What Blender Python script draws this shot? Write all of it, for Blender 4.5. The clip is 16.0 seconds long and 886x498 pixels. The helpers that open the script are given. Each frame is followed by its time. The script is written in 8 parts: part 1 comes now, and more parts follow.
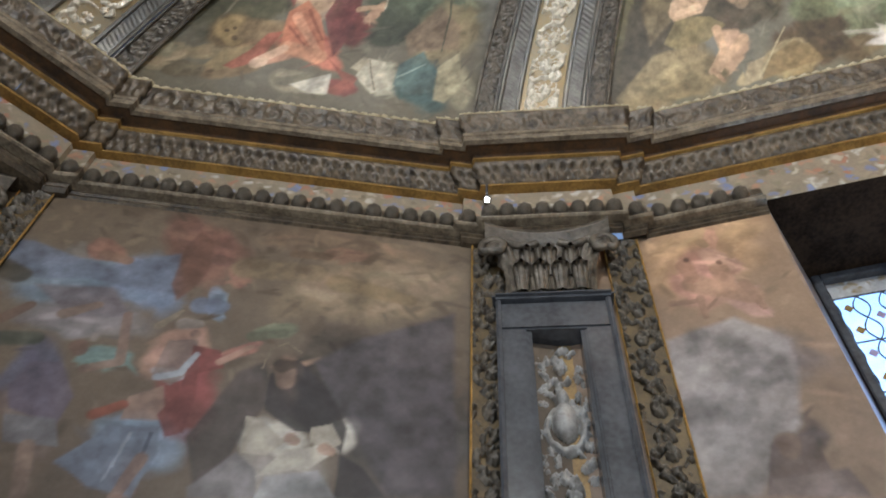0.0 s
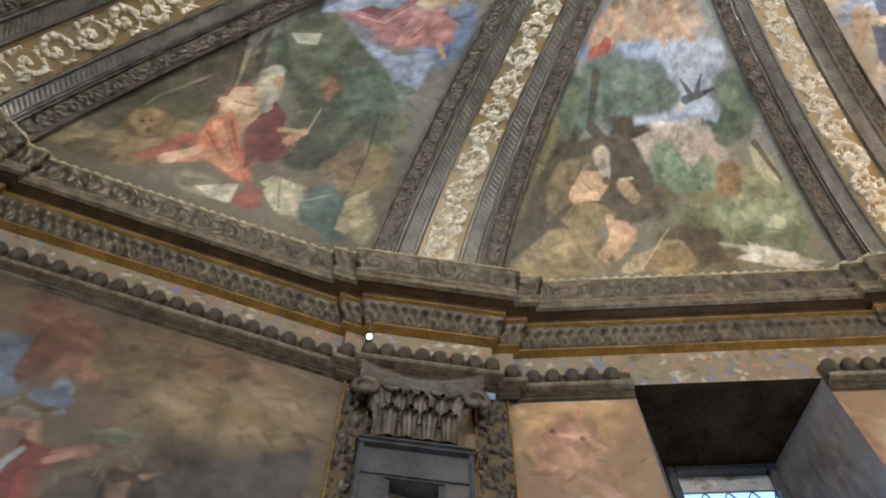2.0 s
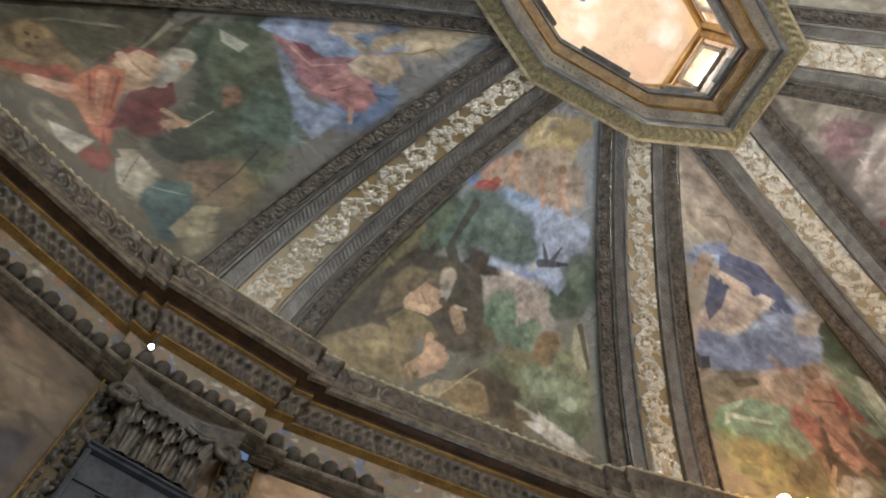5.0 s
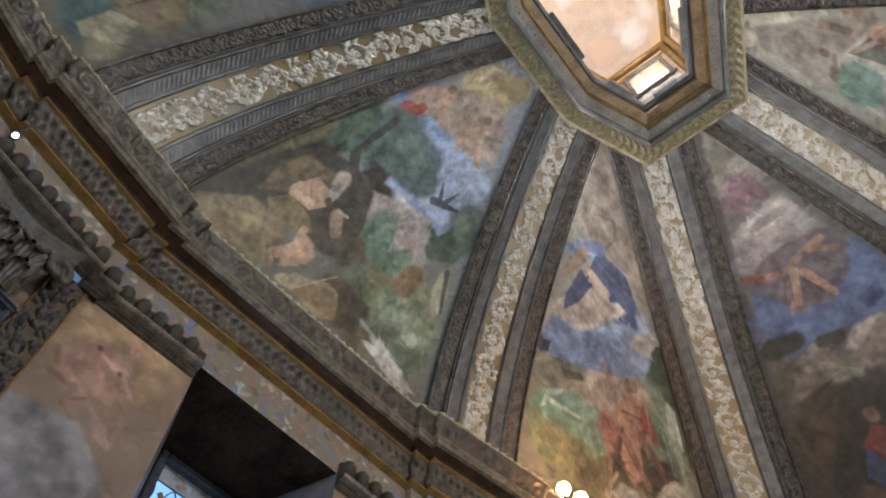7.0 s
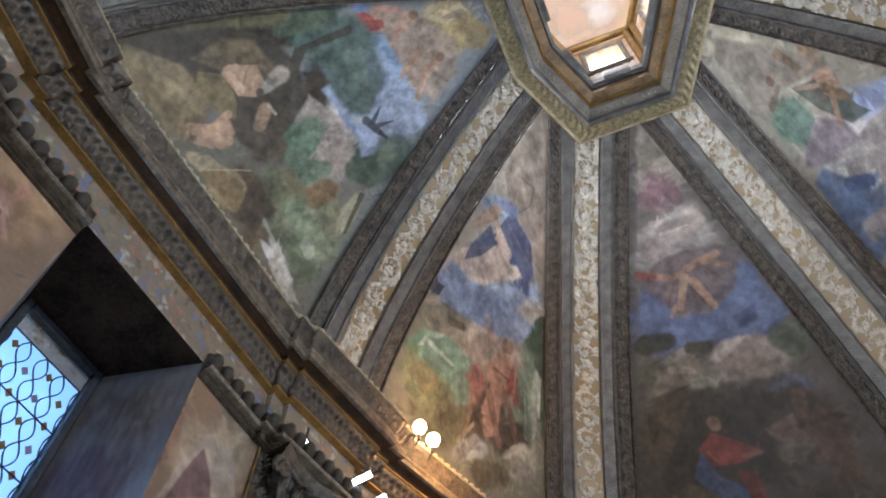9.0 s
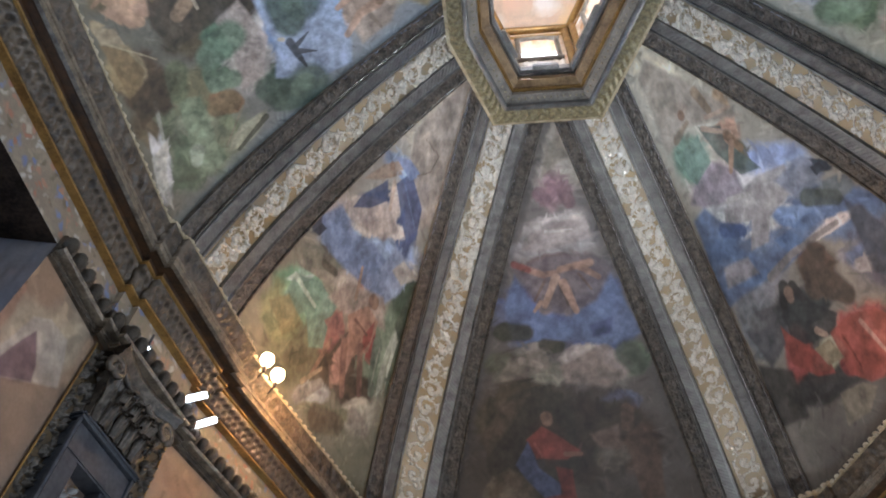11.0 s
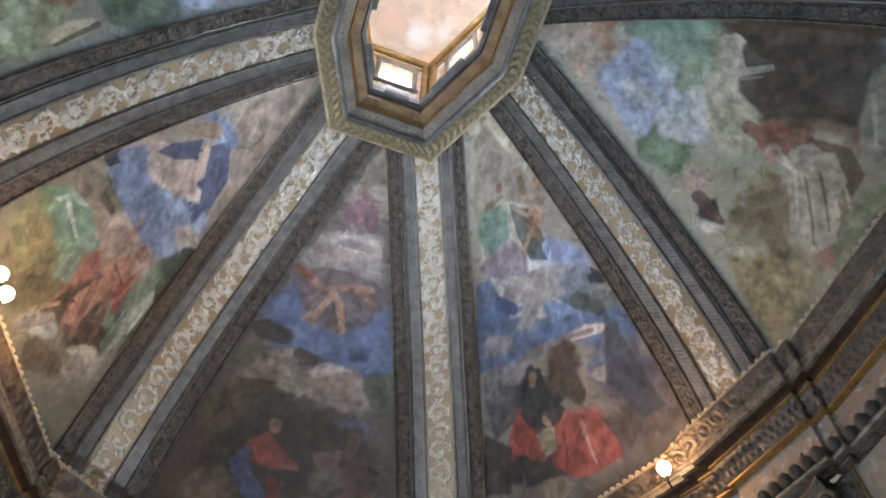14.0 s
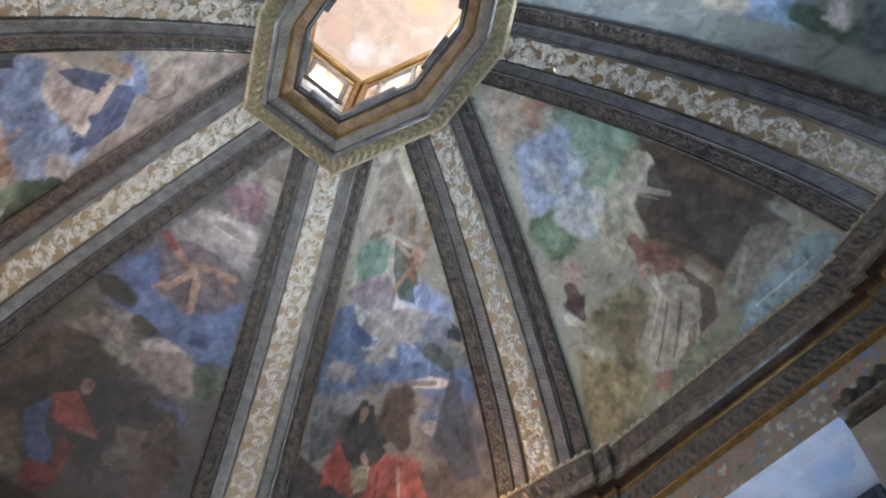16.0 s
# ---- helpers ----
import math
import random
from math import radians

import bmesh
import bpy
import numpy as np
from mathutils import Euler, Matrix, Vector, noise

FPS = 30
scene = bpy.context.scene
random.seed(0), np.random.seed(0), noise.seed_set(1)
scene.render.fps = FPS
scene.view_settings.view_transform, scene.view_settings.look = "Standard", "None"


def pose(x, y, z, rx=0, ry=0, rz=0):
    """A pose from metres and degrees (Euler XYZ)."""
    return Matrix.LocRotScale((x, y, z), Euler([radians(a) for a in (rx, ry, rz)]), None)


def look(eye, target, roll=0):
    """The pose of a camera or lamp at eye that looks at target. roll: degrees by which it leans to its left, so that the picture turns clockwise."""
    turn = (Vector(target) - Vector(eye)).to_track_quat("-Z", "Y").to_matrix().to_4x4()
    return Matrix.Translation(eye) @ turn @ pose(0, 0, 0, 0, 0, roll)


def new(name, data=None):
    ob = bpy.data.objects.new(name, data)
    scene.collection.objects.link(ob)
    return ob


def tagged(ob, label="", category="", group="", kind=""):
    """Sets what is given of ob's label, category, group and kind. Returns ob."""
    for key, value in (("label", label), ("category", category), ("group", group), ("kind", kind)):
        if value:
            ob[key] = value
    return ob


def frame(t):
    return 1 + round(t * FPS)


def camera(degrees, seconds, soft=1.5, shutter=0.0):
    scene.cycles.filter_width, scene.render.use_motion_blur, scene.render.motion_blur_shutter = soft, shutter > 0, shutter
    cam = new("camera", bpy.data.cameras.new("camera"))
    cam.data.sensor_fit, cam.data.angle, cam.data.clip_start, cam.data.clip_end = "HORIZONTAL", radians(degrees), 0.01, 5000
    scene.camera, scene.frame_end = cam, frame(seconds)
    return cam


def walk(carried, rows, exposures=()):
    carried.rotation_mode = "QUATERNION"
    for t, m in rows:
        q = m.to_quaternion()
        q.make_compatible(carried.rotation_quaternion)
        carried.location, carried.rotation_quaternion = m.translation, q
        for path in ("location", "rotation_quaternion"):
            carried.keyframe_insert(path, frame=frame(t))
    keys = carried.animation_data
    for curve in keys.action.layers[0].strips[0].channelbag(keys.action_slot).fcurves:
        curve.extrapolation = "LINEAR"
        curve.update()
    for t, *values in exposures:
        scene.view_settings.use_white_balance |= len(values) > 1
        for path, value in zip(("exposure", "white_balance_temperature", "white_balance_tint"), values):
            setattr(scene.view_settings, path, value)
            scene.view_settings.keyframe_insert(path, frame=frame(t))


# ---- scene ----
import collections

cam = camera(59.75, 16.0, soft=1.9)
EYE = (0.428, 1.742, 1.600)
PATH = [
    (0.0, 142.37, -1.98, -77.32),
    (0.5, 144.09, -1.92, -80.85),
    (1.0, 146.30, -1.52, -84.70),
    (1.5, 149.51, -0.51, -86.97),
    (2.0, 153.00, -0.46, -90.66),
    (2.5, 156.17, -0.10, -93.62),
    (3.0, 158.85, 0.07, -96.40),
    (5.5, 158.33, 0.09, -125.49),
    (6.0, 156.83, -0.02, -132.09),
    (6.5, 154.52, 0.09, -136.65),
    (7.0, 153.45, -0.42, -140.89),
    (7.5, 152.24, -0.84, -144.29),
    (8.0, 150.94, -1.50, -148.67),
    (8.5, 149.83, -1.62, -152.32),
    (9.0, 148.73, -1.71, -156.81),
    (11.5, 145.55, -2.73, -177.68),
    (12.0, 145.01, -3.08, 177.71),
    (12.5, 144.88, -2.73, 172.24),
    (13.0, 145.47, -2.47, 167.53),
    (13.5, 146.34, -1.54, 164.02),
    (14.0, 147.87, -0.52, 161.24),
    (14.5, 148.77, -0.15, 157.57),
    (15.0, 149.35, -0.36, 152.92),
    (15.5, 149.93, -0.69, 148.28),
    (16.0, 150.69, -1.89, 141.36),
]
walk(cam, [(t, pose(*EYE, rx, ry, rz)) for t, rx, ry, rz in PATH], exposures=[(0, 0.7, 6500, 8), (1.5, 0.65, 7000, 7), (3, 0.25, 7100, 7), (5.5, -0.05, 6500, 8), (7, -0.17, 6100, 9), (9, -0.16, 5700, 9), (12, -0.15, 5600, 9), (14, -0.1, 5500, 8), (16, -0.05, 5480, 8)])

# ---- light ----
world = bpy.data.worlds.new("world")
scene.world = world
world.use_nodes = True
wn = world.node_tree.nodes
sky = wn.new("ShaderNodeTexSky")
sky.sky_type, sky.sun_disc = "NISHITA", False
sky.sun_elevation, sky.sun_rotation = radians(48), radians(200)
world.node_tree.links.new(sky.outputs[0], wn["Background"].inputs[0])
wn["Background"].inputs[1].default_value = 0.12


def lamp(name, kind, at, target, watts, color, **more):
    data = bpy.data.lights.new(name, kind)
    data.energy, data.color = watts, color
    for key, value in more.items():
        if key == "size":
            data.size = value
        elif key == "size_y":
            data.shape, data.size_y = "RECTANGLE", value
        elif key == "radius":
            data.shadow_soft_size = value
        elif key == "cone":
            data.spot_size, data.spot_blend = radians(value), 0.9
    ob = new(name, data)
    ob.matrix_world = look(at, target)
    return ob


lamp("sun", "SUN", (4, 3, 14), (0, 0, 8), 3.0, (1, 0.93, 0.82)).data.angle = radians(0.5)
# daylight in the openings of the two side windows
lamp("window_daylight", "AREA", (4.1, -0.1, 3.0), (0, -0.1, 2.4), 90, (0.55, 0.75, 1.0), size=0.7, size_y=1.2)
lamp("window_daylight", "AREA", (-4.5, -0.03, 3.0), (0, 0.6, 3.4), 80, (0.66, 0.82, 1.0), size=0.7, size_y=1.2)
# added fill lamp in an unseen opening behind the camera
lamp("rear_fill_light", "AREA", (0, 5.68, 2.0), (0, -2.5, 6.0), 62, (0.95, 0.97, 1.0), size=1.2, size_y=2.0)
# added unseen lamp, set where the shine on the ribs points back to
lamp("unseen_rib_light", "AREA", (-0.6, -3.5, 2.4), (-0.3, -1.5, 8.0), 85, (1.0, 0.97, 0.92), size=0.25, size_y=0.16)
# unseen spot lamps above the cornice stand in for the ledge lamps, aimed across the vault
for x, y, tx, ty, e in ((2.75, -1.85, -3.4, -1.2, 220), (2.85, 1.8, -1.6, -4.5, 130), (-3.1, -1.9, 3.0, -1.2, 250), (-3.2, 1.8, 2.7, 2.8, 480), (1.85, 4.8, 0.5, -5.5, 110)):
    lamp("floodlight_beam", "SPOT", (x, y, 6.7), (tx, ty, 7.05), e, (1.0, 0.97, 0.93), radius=0.08, cone=105)
# warm lamps on the cornice
for x, y, w in ((2.62, -2.86, 24), (2.5, -3.07, 26), (-3.12, -2.6, 30)):
    lamp("warm_glow", "POINT", (x * 0.9, y * 0.97, 6.4), (0, 0, 9), w, (1.0, 0.5, 0.18), radius=0.04)
# daylight that falls through the lantern's windows
lamp("lantern_daylight", "POINT", (0, 0, 9.9), (0, 0, 8), 30, (0.95, 0.94, 1.0), radius=0.2)


# ---- materials ----
def material(name, base, rough=0.6, metal=0.0, second=None, scale=6.0, bump=0.15, fine=60.0, attribute=None, spec=0.5):
    """Base colour mottled with a second one at a coarse and a fine scale, with a fine relief."""
    m = bpy.data.materials.new(name)
    m.use_nodes = True
    n, l = m.node_tree.nodes, m.node_tree.links
    b = n["Principled BSDF"]
    b.inputs["Roughness"].default_value, b.inputs["Metallic"].default_value = rough, metal
    b.inputs["Specular IOR Level"].default_value = spec
    tc = n.new("ShaderNodeTexCoord")
    coarse, grain = n.new("ShaderNodeTexNoise"), n.new("ShaderNodeTexNoise")
    for node, s, d in ((coarse, scale, 6), (grain, fine, 4)):
        node.inputs["Scale"].default_value, node.inputs["Detail"].default_value = s, d
        l.new(tc.outputs["Object"], node.inputs["Vector"])
    add = n.new("ShaderNodeMath")
    add.operation = "MULTIPLY_ADD"
    add.inputs[1].default_value = 0.6
    l.new(grain.outputs["Fac"], add.inputs[0])
    sub = n.new("ShaderNodeMath")
    sub.operation = "SUBTRACT"
    sub.inputs[1].default_value = 0.3
    l.new(coarse.outputs["Fac"], sub.inputs[0])
    l.new(sub.outputs[0], add.inputs[2])
    ramp = n.new("ShaderNodeMapRange")
    ramp.inputs["From Min"].default_value, ramp.inputs["From Max"].default_value = 0.3, 0.72
    l.new(add.outputs[0], ramp.inputs["Value"])
    mix = n.new("ShaderNodeMix")
    mix.data_type = "RGBA"
    l.new(ramp.outputs[0], mix.inputs["Factor"])
    second = second or tuple(c * 0.6 for c in base)
    if attribute:
        at = n.new("ShaderNodeVertexColor")
        at.layer_name = attribute
        dim = n.new("ShaderNodeMix")
        dim.data_type, dim.blend_type = "RGBA", "MULTIPLY"
        dim.inputs["Factor"].default_value = 1.0
        dim.inputs["B"].default_value = (*second, 1)
        l.new(at.outputs["Color"], dim.inputs["A"])
        l.new(dim.outputs["Result"], mix.inputs["A"])
        l.new(at.outputs["Color"], mix.inputs["B"])
    else:
        mix.inputs["A"].default_value, mix.inputs["B"].default_value = (*second, 1), (*base, 1)
    l.new(mix.outputs["Result"], b.inputs["Base Color"])
    bp = n.new("ShaderNodeBump")
    bp.inputs["Strength"].default_value, bp.inputs["Distance"].default_value = bump, 0.01
    l.new(add.outputs[0], bp.inputs["Height"])
    l.new(bp.outputs[0], b.inputs["Normal"])
    return m


def glowing(name, color, strength):
    m = bpy.data.materials.new(name)
    m.use_nodes = True
    b = m.node_tree.nodes["Principled BSDF"]
    b.inputs["Base Color"].default_value = (*color, 1)
    b.inputs["Emission Color"].default_value, b.inputs["Emission Strength"].default_value = (*color, 1), strength
    return m


FRESCO = material("fresco_plaster", (1, 1, 1), 0.5, 0, (0.82, 0.81, 0.79), 3.5, 0.12, 45, "paint", 0.35)
STUCCO = material("grey_stucco", (0.3, 0.265, 0.215), 0.5, 0, (0.12, 0.1, 0.078), 7, 0.4, 55)
STUCCO_DARK = material("dark_carved_stucco", (0.135, 0.115, 0.09), 0.4, 0, (0.022, 0.018, 0.014), 14, 0.7, 40)
SILVER = material("silvered_moulding", (0.185, 0.178, 0.165), 0.36, 0.35, (0.075, 0.071, 0.065), 10, 0.3, 70)
WHITE = material("white_stucco_relief", (0.84, 0.8, 0.71), 0.17, 0.15, (0.58, 0.53, 0.43), 9, 0.2, 60, None, 1.0)
GOLD = material("old_gilding", (0.46, 0.28, 0.085), 0.38, 0.5, (0.2, 0.12, 0.04), 8, 0.3, 50)
GOLD_PALE = material("pale_gilding", (0.5, 0.44, 0.3), 0.4, 0.2, (0.22, 0.18, 0.1), 9, 0.3, 50)
BROWN = material("brown_painted_wood", (0.11, 0.055, 0.022), 0.6, 0, (0.03, 0.017, 0.009), 8, 0.3, 40)
# lighter copy of the brown, standing in for light on the ring
RING_BROWN = material("lit_brown_step", (0.36, 0.24, 0.12), 0.4, 0.3, (0.16, 0.1, 0.05), 9, 0.3, 50)
MARBLE = material("grey_marble", (0.085, 0.092, 0.108), 0.25, 0, (0.045, 0.05, 0.06), 5, 0.1, 30)
# near-black tone puts the shade under the niche head into the colour
DARK = material("shaded_soffit_plaster", (0.045, 0.028, 0.018), 0.95, 0, (0.015, 0.01, 0.007), 5, 0.3, 40, None, 0.05)
PLAIN = material("plain_plaster", (0.42, 0.36, 0.28), 0.7, 0, (0.3, 0.25, 0.19), 3, 0.2, 40)
STONE = material("stone_floor", (0.16, 0.14, 0.12), 0.5, 0, (0.1, 0.09, 0.075), 3, 0.2, 40)
PANEL_STUCCO = material("dusty_white_relief", (0.42, 0.42, 0.42), 0.55, 0, (0.2, 0.19, 0.18), 10, 0.4, 50)
PANEL_GROUND = material("worn_gilt_ground", (0.36, 0.24, 0.1), 0.5, 0.2, (0.2, 0.13, 0.06), 8, 0.3, 50)
CORNICE = material("dark_cornice_stucco", (0.125, 0.096, 0.064), 0.38, 0.1, (0.022, 0.016, 0.011), 11, 0.6, 45, None, 0.5)
CORNICE_PALE = material("worn_cornice_edge", (0.27, 0.225, 0.165), 0.4, 0.1, (0.08, 0.062, 0.043), 13, 0.5, 50)
LAMP_METAL = material("lamp_housing", (0.06, 0.06, 0.065), 0.4, 0.6, (0.04, 0.04, 0.045), 9, 0.1, 50)


def spotted(name, ground_color, spots, scale, cover=1.0):
    """Pale plaster with small soft spots of several colours."""
    m = material(name, ground_color, 0.6, 0, tuple(c * 0.75 for c in ground_color), 6, 0.15, 50)
    n, l = m.node_tree.nodes, m.node_tree.links
    b = n["Principled BSDF"]
    src = b.inputs["Base Color"].links[0].from_socket
    tc = n.new("ShaderNodeTexCoord")
    warp = n.new("ShaderNodeTexNoise")
    warp.inputs["Scale"].default_value = 9
    l.new(tc.outputs["Object"], warp.inputs["Vector"])
    shift = n.new("ShaderNodeMix")
    shift.data_type, shift.blend_type = "RGBA", "LINEAR_LIGHT"
    shift.inputs["Factor"].default_value = 0.08
    l.new(tc.outputs["Object"], shift.inputs["A"])
    l.new(warp.outputs["Color"], shift.inputs["B"])
    vor = n.new("ShaderNodeTexVoronoi")
    vor.inputs["Scale"].default_value = scale
    l.new(shift.outputs["Result"], vor.inputs["Vector"])
    pick = n.new("ShaderNodeValToRGB")
    pick.color_ramp.interpolation = "CONSTANT"
    pick.color_ramp.elements.remove(pick.color_ramp.elements[1])
    pick.color_ramp.elements[0].position, pick.color_ramp.elements[0].color = 0, (*spots[0], 1)
    for i, c in enumerate(spots[1:]):
        pick.color_ramp.elements.new((i + 1) / len(spots)).color = (*c, 1)
    sep = n.new("ShaderNodeSeparateColor")
    l.new(vor.outputs["Color"], sep.inputs[0])
    l.new(sep.outputs[0], pick.inputs["Fac"])
    edge = n.new("ShaderNodeMapRange")
    edge.inputs["From Min"].default_value, edge.inputs["From Max"].default_value, edge.inputs["To Max"].default_value = 0.6, 0.2, cover
    l.new(vor.outputs["Distance"], edge.inputs["Value"])
    mix = n.new("ShaderNodeMix")
    mix.data_type = "RGBA"
    l.new(edge.outputs[0], mix.inputs["Factor"])
    l.new(src, mix.inputs["A"])
    l.new(pick.outputs["Color"], mix.inputs["B"])
    l.new(mix.outputs["Result"], b.inputs["Base Color"])
    return m


FRIEZE = spotted("painted_frieze", (0.26, 0.22, 0.165), [(0.3, 0.25, 0.18), (0.13, 0.18, 0.36), (0.34, 0.14, 0.09), (0.45, 0.4, 0.33), (0.5, 0.48, 0.45), (0.12, 0.095, 0.06), (0.16, 0.22, 0.42), (0.38, 0.2, 0.13), (0.2, 0.18, 0.12)], 15, 0.85)


# white spots in both lantern plasters stand for blown-out daylight
LANTERN = spotted("lantern_plaster", (0.74, 0.58, 0.42), [(0.7, 0.45, 0.22), (0.86, 0.83, 0.79), (0.52, 0.27, 0.1), (0.86, 0.82, 0.77)], 8)
YELLOW = spotted("yellow_plaster", (0.76, 0.6, 0.44), [(0.8, 0.58, 0.32), (0.86, 0.83, 0.78), (0.72, 0.52, 0.38), (0.84, 0.8, 0.74)], 2.6)
# pale tone holds the daylight on the other niche's soffit
SOFFIT = spotted("lit_soffit_plaster", (0.75, 0.68, 0.66), [(0.75, 0.68, 0.66), (0.5, 0.52, 0.6), (0.72, 0.62, 0.6)], 3)
HEAD = spotted("patterned_strip", (0.4, 0.42, 0.45), [(0.4, 0.42, 0.45), (0.25, 0.2, 0.12), (0.5, 0.52, 0.55)], 14)
BEADS = material("dusty_gilt_beads", (0.62, 0.57, 0.44), 0.4, 0.1, (0.36, 0.3, 0.19), 9, 0.3, 50)
GOLD_BRAID = material("dull_gilt_braid", (0.27, 0.235, 0.125), 0.45, 0.25, (0.11, 0.092, 0.05), 30, 0.3, 60)
GOLD_DULL = material("dull_gilding", (0.15, 0.105, 0.05), 0.5, 0.2, (0.07, 0.052, 0.032), 8, 0.3, 50)
GLASS = material("rippled_glass", (0.8, 0.9, 1.0), 0.25, 0, (0.7, 0.82, 0.95), 14, 0.5, 30)
GLASS.node_tree.nodes["Principled BSDF"].inputs["Transmission Weight"].default_value = 1.0
AMBER = material("amber_glass", (0.35, 0.24, 0.08), 0.3, 0, (0.22, 0.14, 0.05), 14, 0.3, 30)
VIOLET = material("violet_glass", (0.42, 0.36, 0.55), 0.3, 0, (0.3, 0.25, 0.4), 14, 0.3, 30)
SKY = glowing("daylight", (0.36, 0.62, 1.0), 1.25)
DAYLIGHT = glowing("white_daylight", (1.0, 0.99, 1.0), 4.0)
# gilding toned darker, also standing in for shadow between the scrolls
BAND = material("scroll_ground", (0.25, 0.21, 0.145), 0.36, 0.22, (0.28, 0.195, 0.085), 3, 0.3, 40)
LED = glowing("white_led", (0.95, 0.97, 1.0), 6.0)
LED_BRIGHT = glowing("white_lens", (0.92, 0.95, 1.0), 14.0)
BULB = glowing("warm_bulb", (1.0, 0.6, 0.3), 22.0)


# ---- building helpers ----
def thing(name, label, category, kind="", group="", at=(0, 0, 0)):
    ob = new(name)
    ob.location = at
    return tagged(ob, label, category, group, kind)


def part(name, bm, mat, parent, label="", smooth=False):
    me = bpy.data.meshes.new(name)
    if isinstance(bm, tuple):
        me.from_pydata(*bm)
    else:
        bm.to_mesh(me)
        bm.free()
    me.materials.append(mat)
    if smooth:
        me.polygons.foreach_set("use_smooth", [True] * len(me.polygons))
    ob = new(name, me)
    ob.parent = parent
    if label:
        tagged(ob, label)
    return ob


def grid_mesh(p, closed=False):
    """Vertices and faces of a grid of points (rows, columns, 3)."""
    n, m = p.shape[:2]
    i = np.arange(n * m).reshape(n, m)
    if closed:
        i = np.concatenate([i, i[:, :1]], 1)
    f = np.stack([i[:-1, :-1], i[1:, :-1], i[1:, 1:], i[:-1, 1:]], -1).reshape(-1, 4)
    return p.reshape(-1, 3).tolist(), [], f.tolist()


def merged(pieces):
    vs, fs = [], []
    for v, _, f in pieces:
        o = len(vs)
        vs += list(v)
        fs += [tuple(a + o for a in q) for q in f]
    return vs, [], fs


def tube(points, radii, sides=6):
    """A round bar along points, its radius changing from end to end."""
    p = np.asarray(points, float)
    r = np.broadcast_to(radii, (len(p),))
    t = np.gradient(p, axis=0)
    t /= np.linalg.norm(t, axis=1)[:, None] + 1e-9
    up = np.array([0.31, 0.17, 0.93])
    a = np.cross(t, up)
    a /= np.linalg.norm(a, axis=1)[:, None] + 1e-9
    b = np.cross(t, a)
    w = np.linspace(0, 2 * np.pi, sides, endpoint=False)
    ring = p[:, None] + r[:, None, None] * (a[:, None] * np.cos(w)[None, :, None] + b[:, None] * np.sin(w)[None, :, None])
    return grid_mesh(ring, True)


def box(cx, cy, cz, sx, sy, sz, bevel=0.0, turn=0.0):
    bm = bmesh.new()
    bmesh.ops.create_cube(bm, size=1, matrix=pose(cx, cy, cz, 0, 0, turn) @ Matrix.Diagonal((sx, sy, sz, 1)))
    if bevel:
        bmesh.ops.bevel(bm, geom=bm.edges[:], offset=bevel, segments=2, affect="EDGES")
    return bm


# ---- the plan: corners of the oblong octagon, in order HA AB BC CD DE EF FG GH ----
LIP = np.array([(2.04, 5.2), (3.27, 1.81), (3.03, -1.92), (1.9, -5.3), (-2.05, -5.3), (-3.5, -1.93), (-3.48, 1.88), (-2.0, 5.2)])
SPRING = np.array([(2.15, 5.5), (3.5, 1.88), (3.33, -2.0), (2.08, -5.6), (-2.1, -5.6), (-3.72, -2.05), (-3.78, 1.98), (-2.2, 5.5)])
RING = np.array([(0.5, 1.33), (0.86, 0.59), (0.86, -0.47), (0.535, -1.245), (-0.395, -1.265), (-0.875, -0.3), (-0.86, 0.55), (-0.45, 1.33)])
Z_SPRING, Z_RING = 6.55, 8.3


def rise(s):
    return Z_SPRING + (Z_RING - Z_SPRING) * (1 - (1 - s) ** 1.8) ** (1 / 1.8)


def unit(v):
    return v / np.linalg.norm(v)




def rib_line(k, s):
    """Points of rib k's centre line."""
    s = np.asarray(s, float)
    xy = SPRING[k % 8] + (RING[k % 8] - SPRING[k % 8]) * s[:, None]
    return np.concatenate([xy, rise(s)[:, None]], 1)


def half_width(k, s):
    a, b, c = SPRING[(k - 1) % 8], SPRING[k % 8], SPRING[(k + 1) % 8]
    half_turn = 0.5 * math.acos(unit(b - a) @ unit(c - b))
    return (0.53 - 0.16 * np.asarray(s)) / math.cos(half_turn)


def rib_side(k, s, side):
    """Edge of rib k on its wall's cell: side 1 toward the next corner, -1 toward the one before."""
    c, o = rib_line(k, s), rib_line(k + side, s)
    d = o - c
    d /= np.linalg.norm(d, axis=1)[:, None]
    return c + d * half_width(k, s)[:, None]


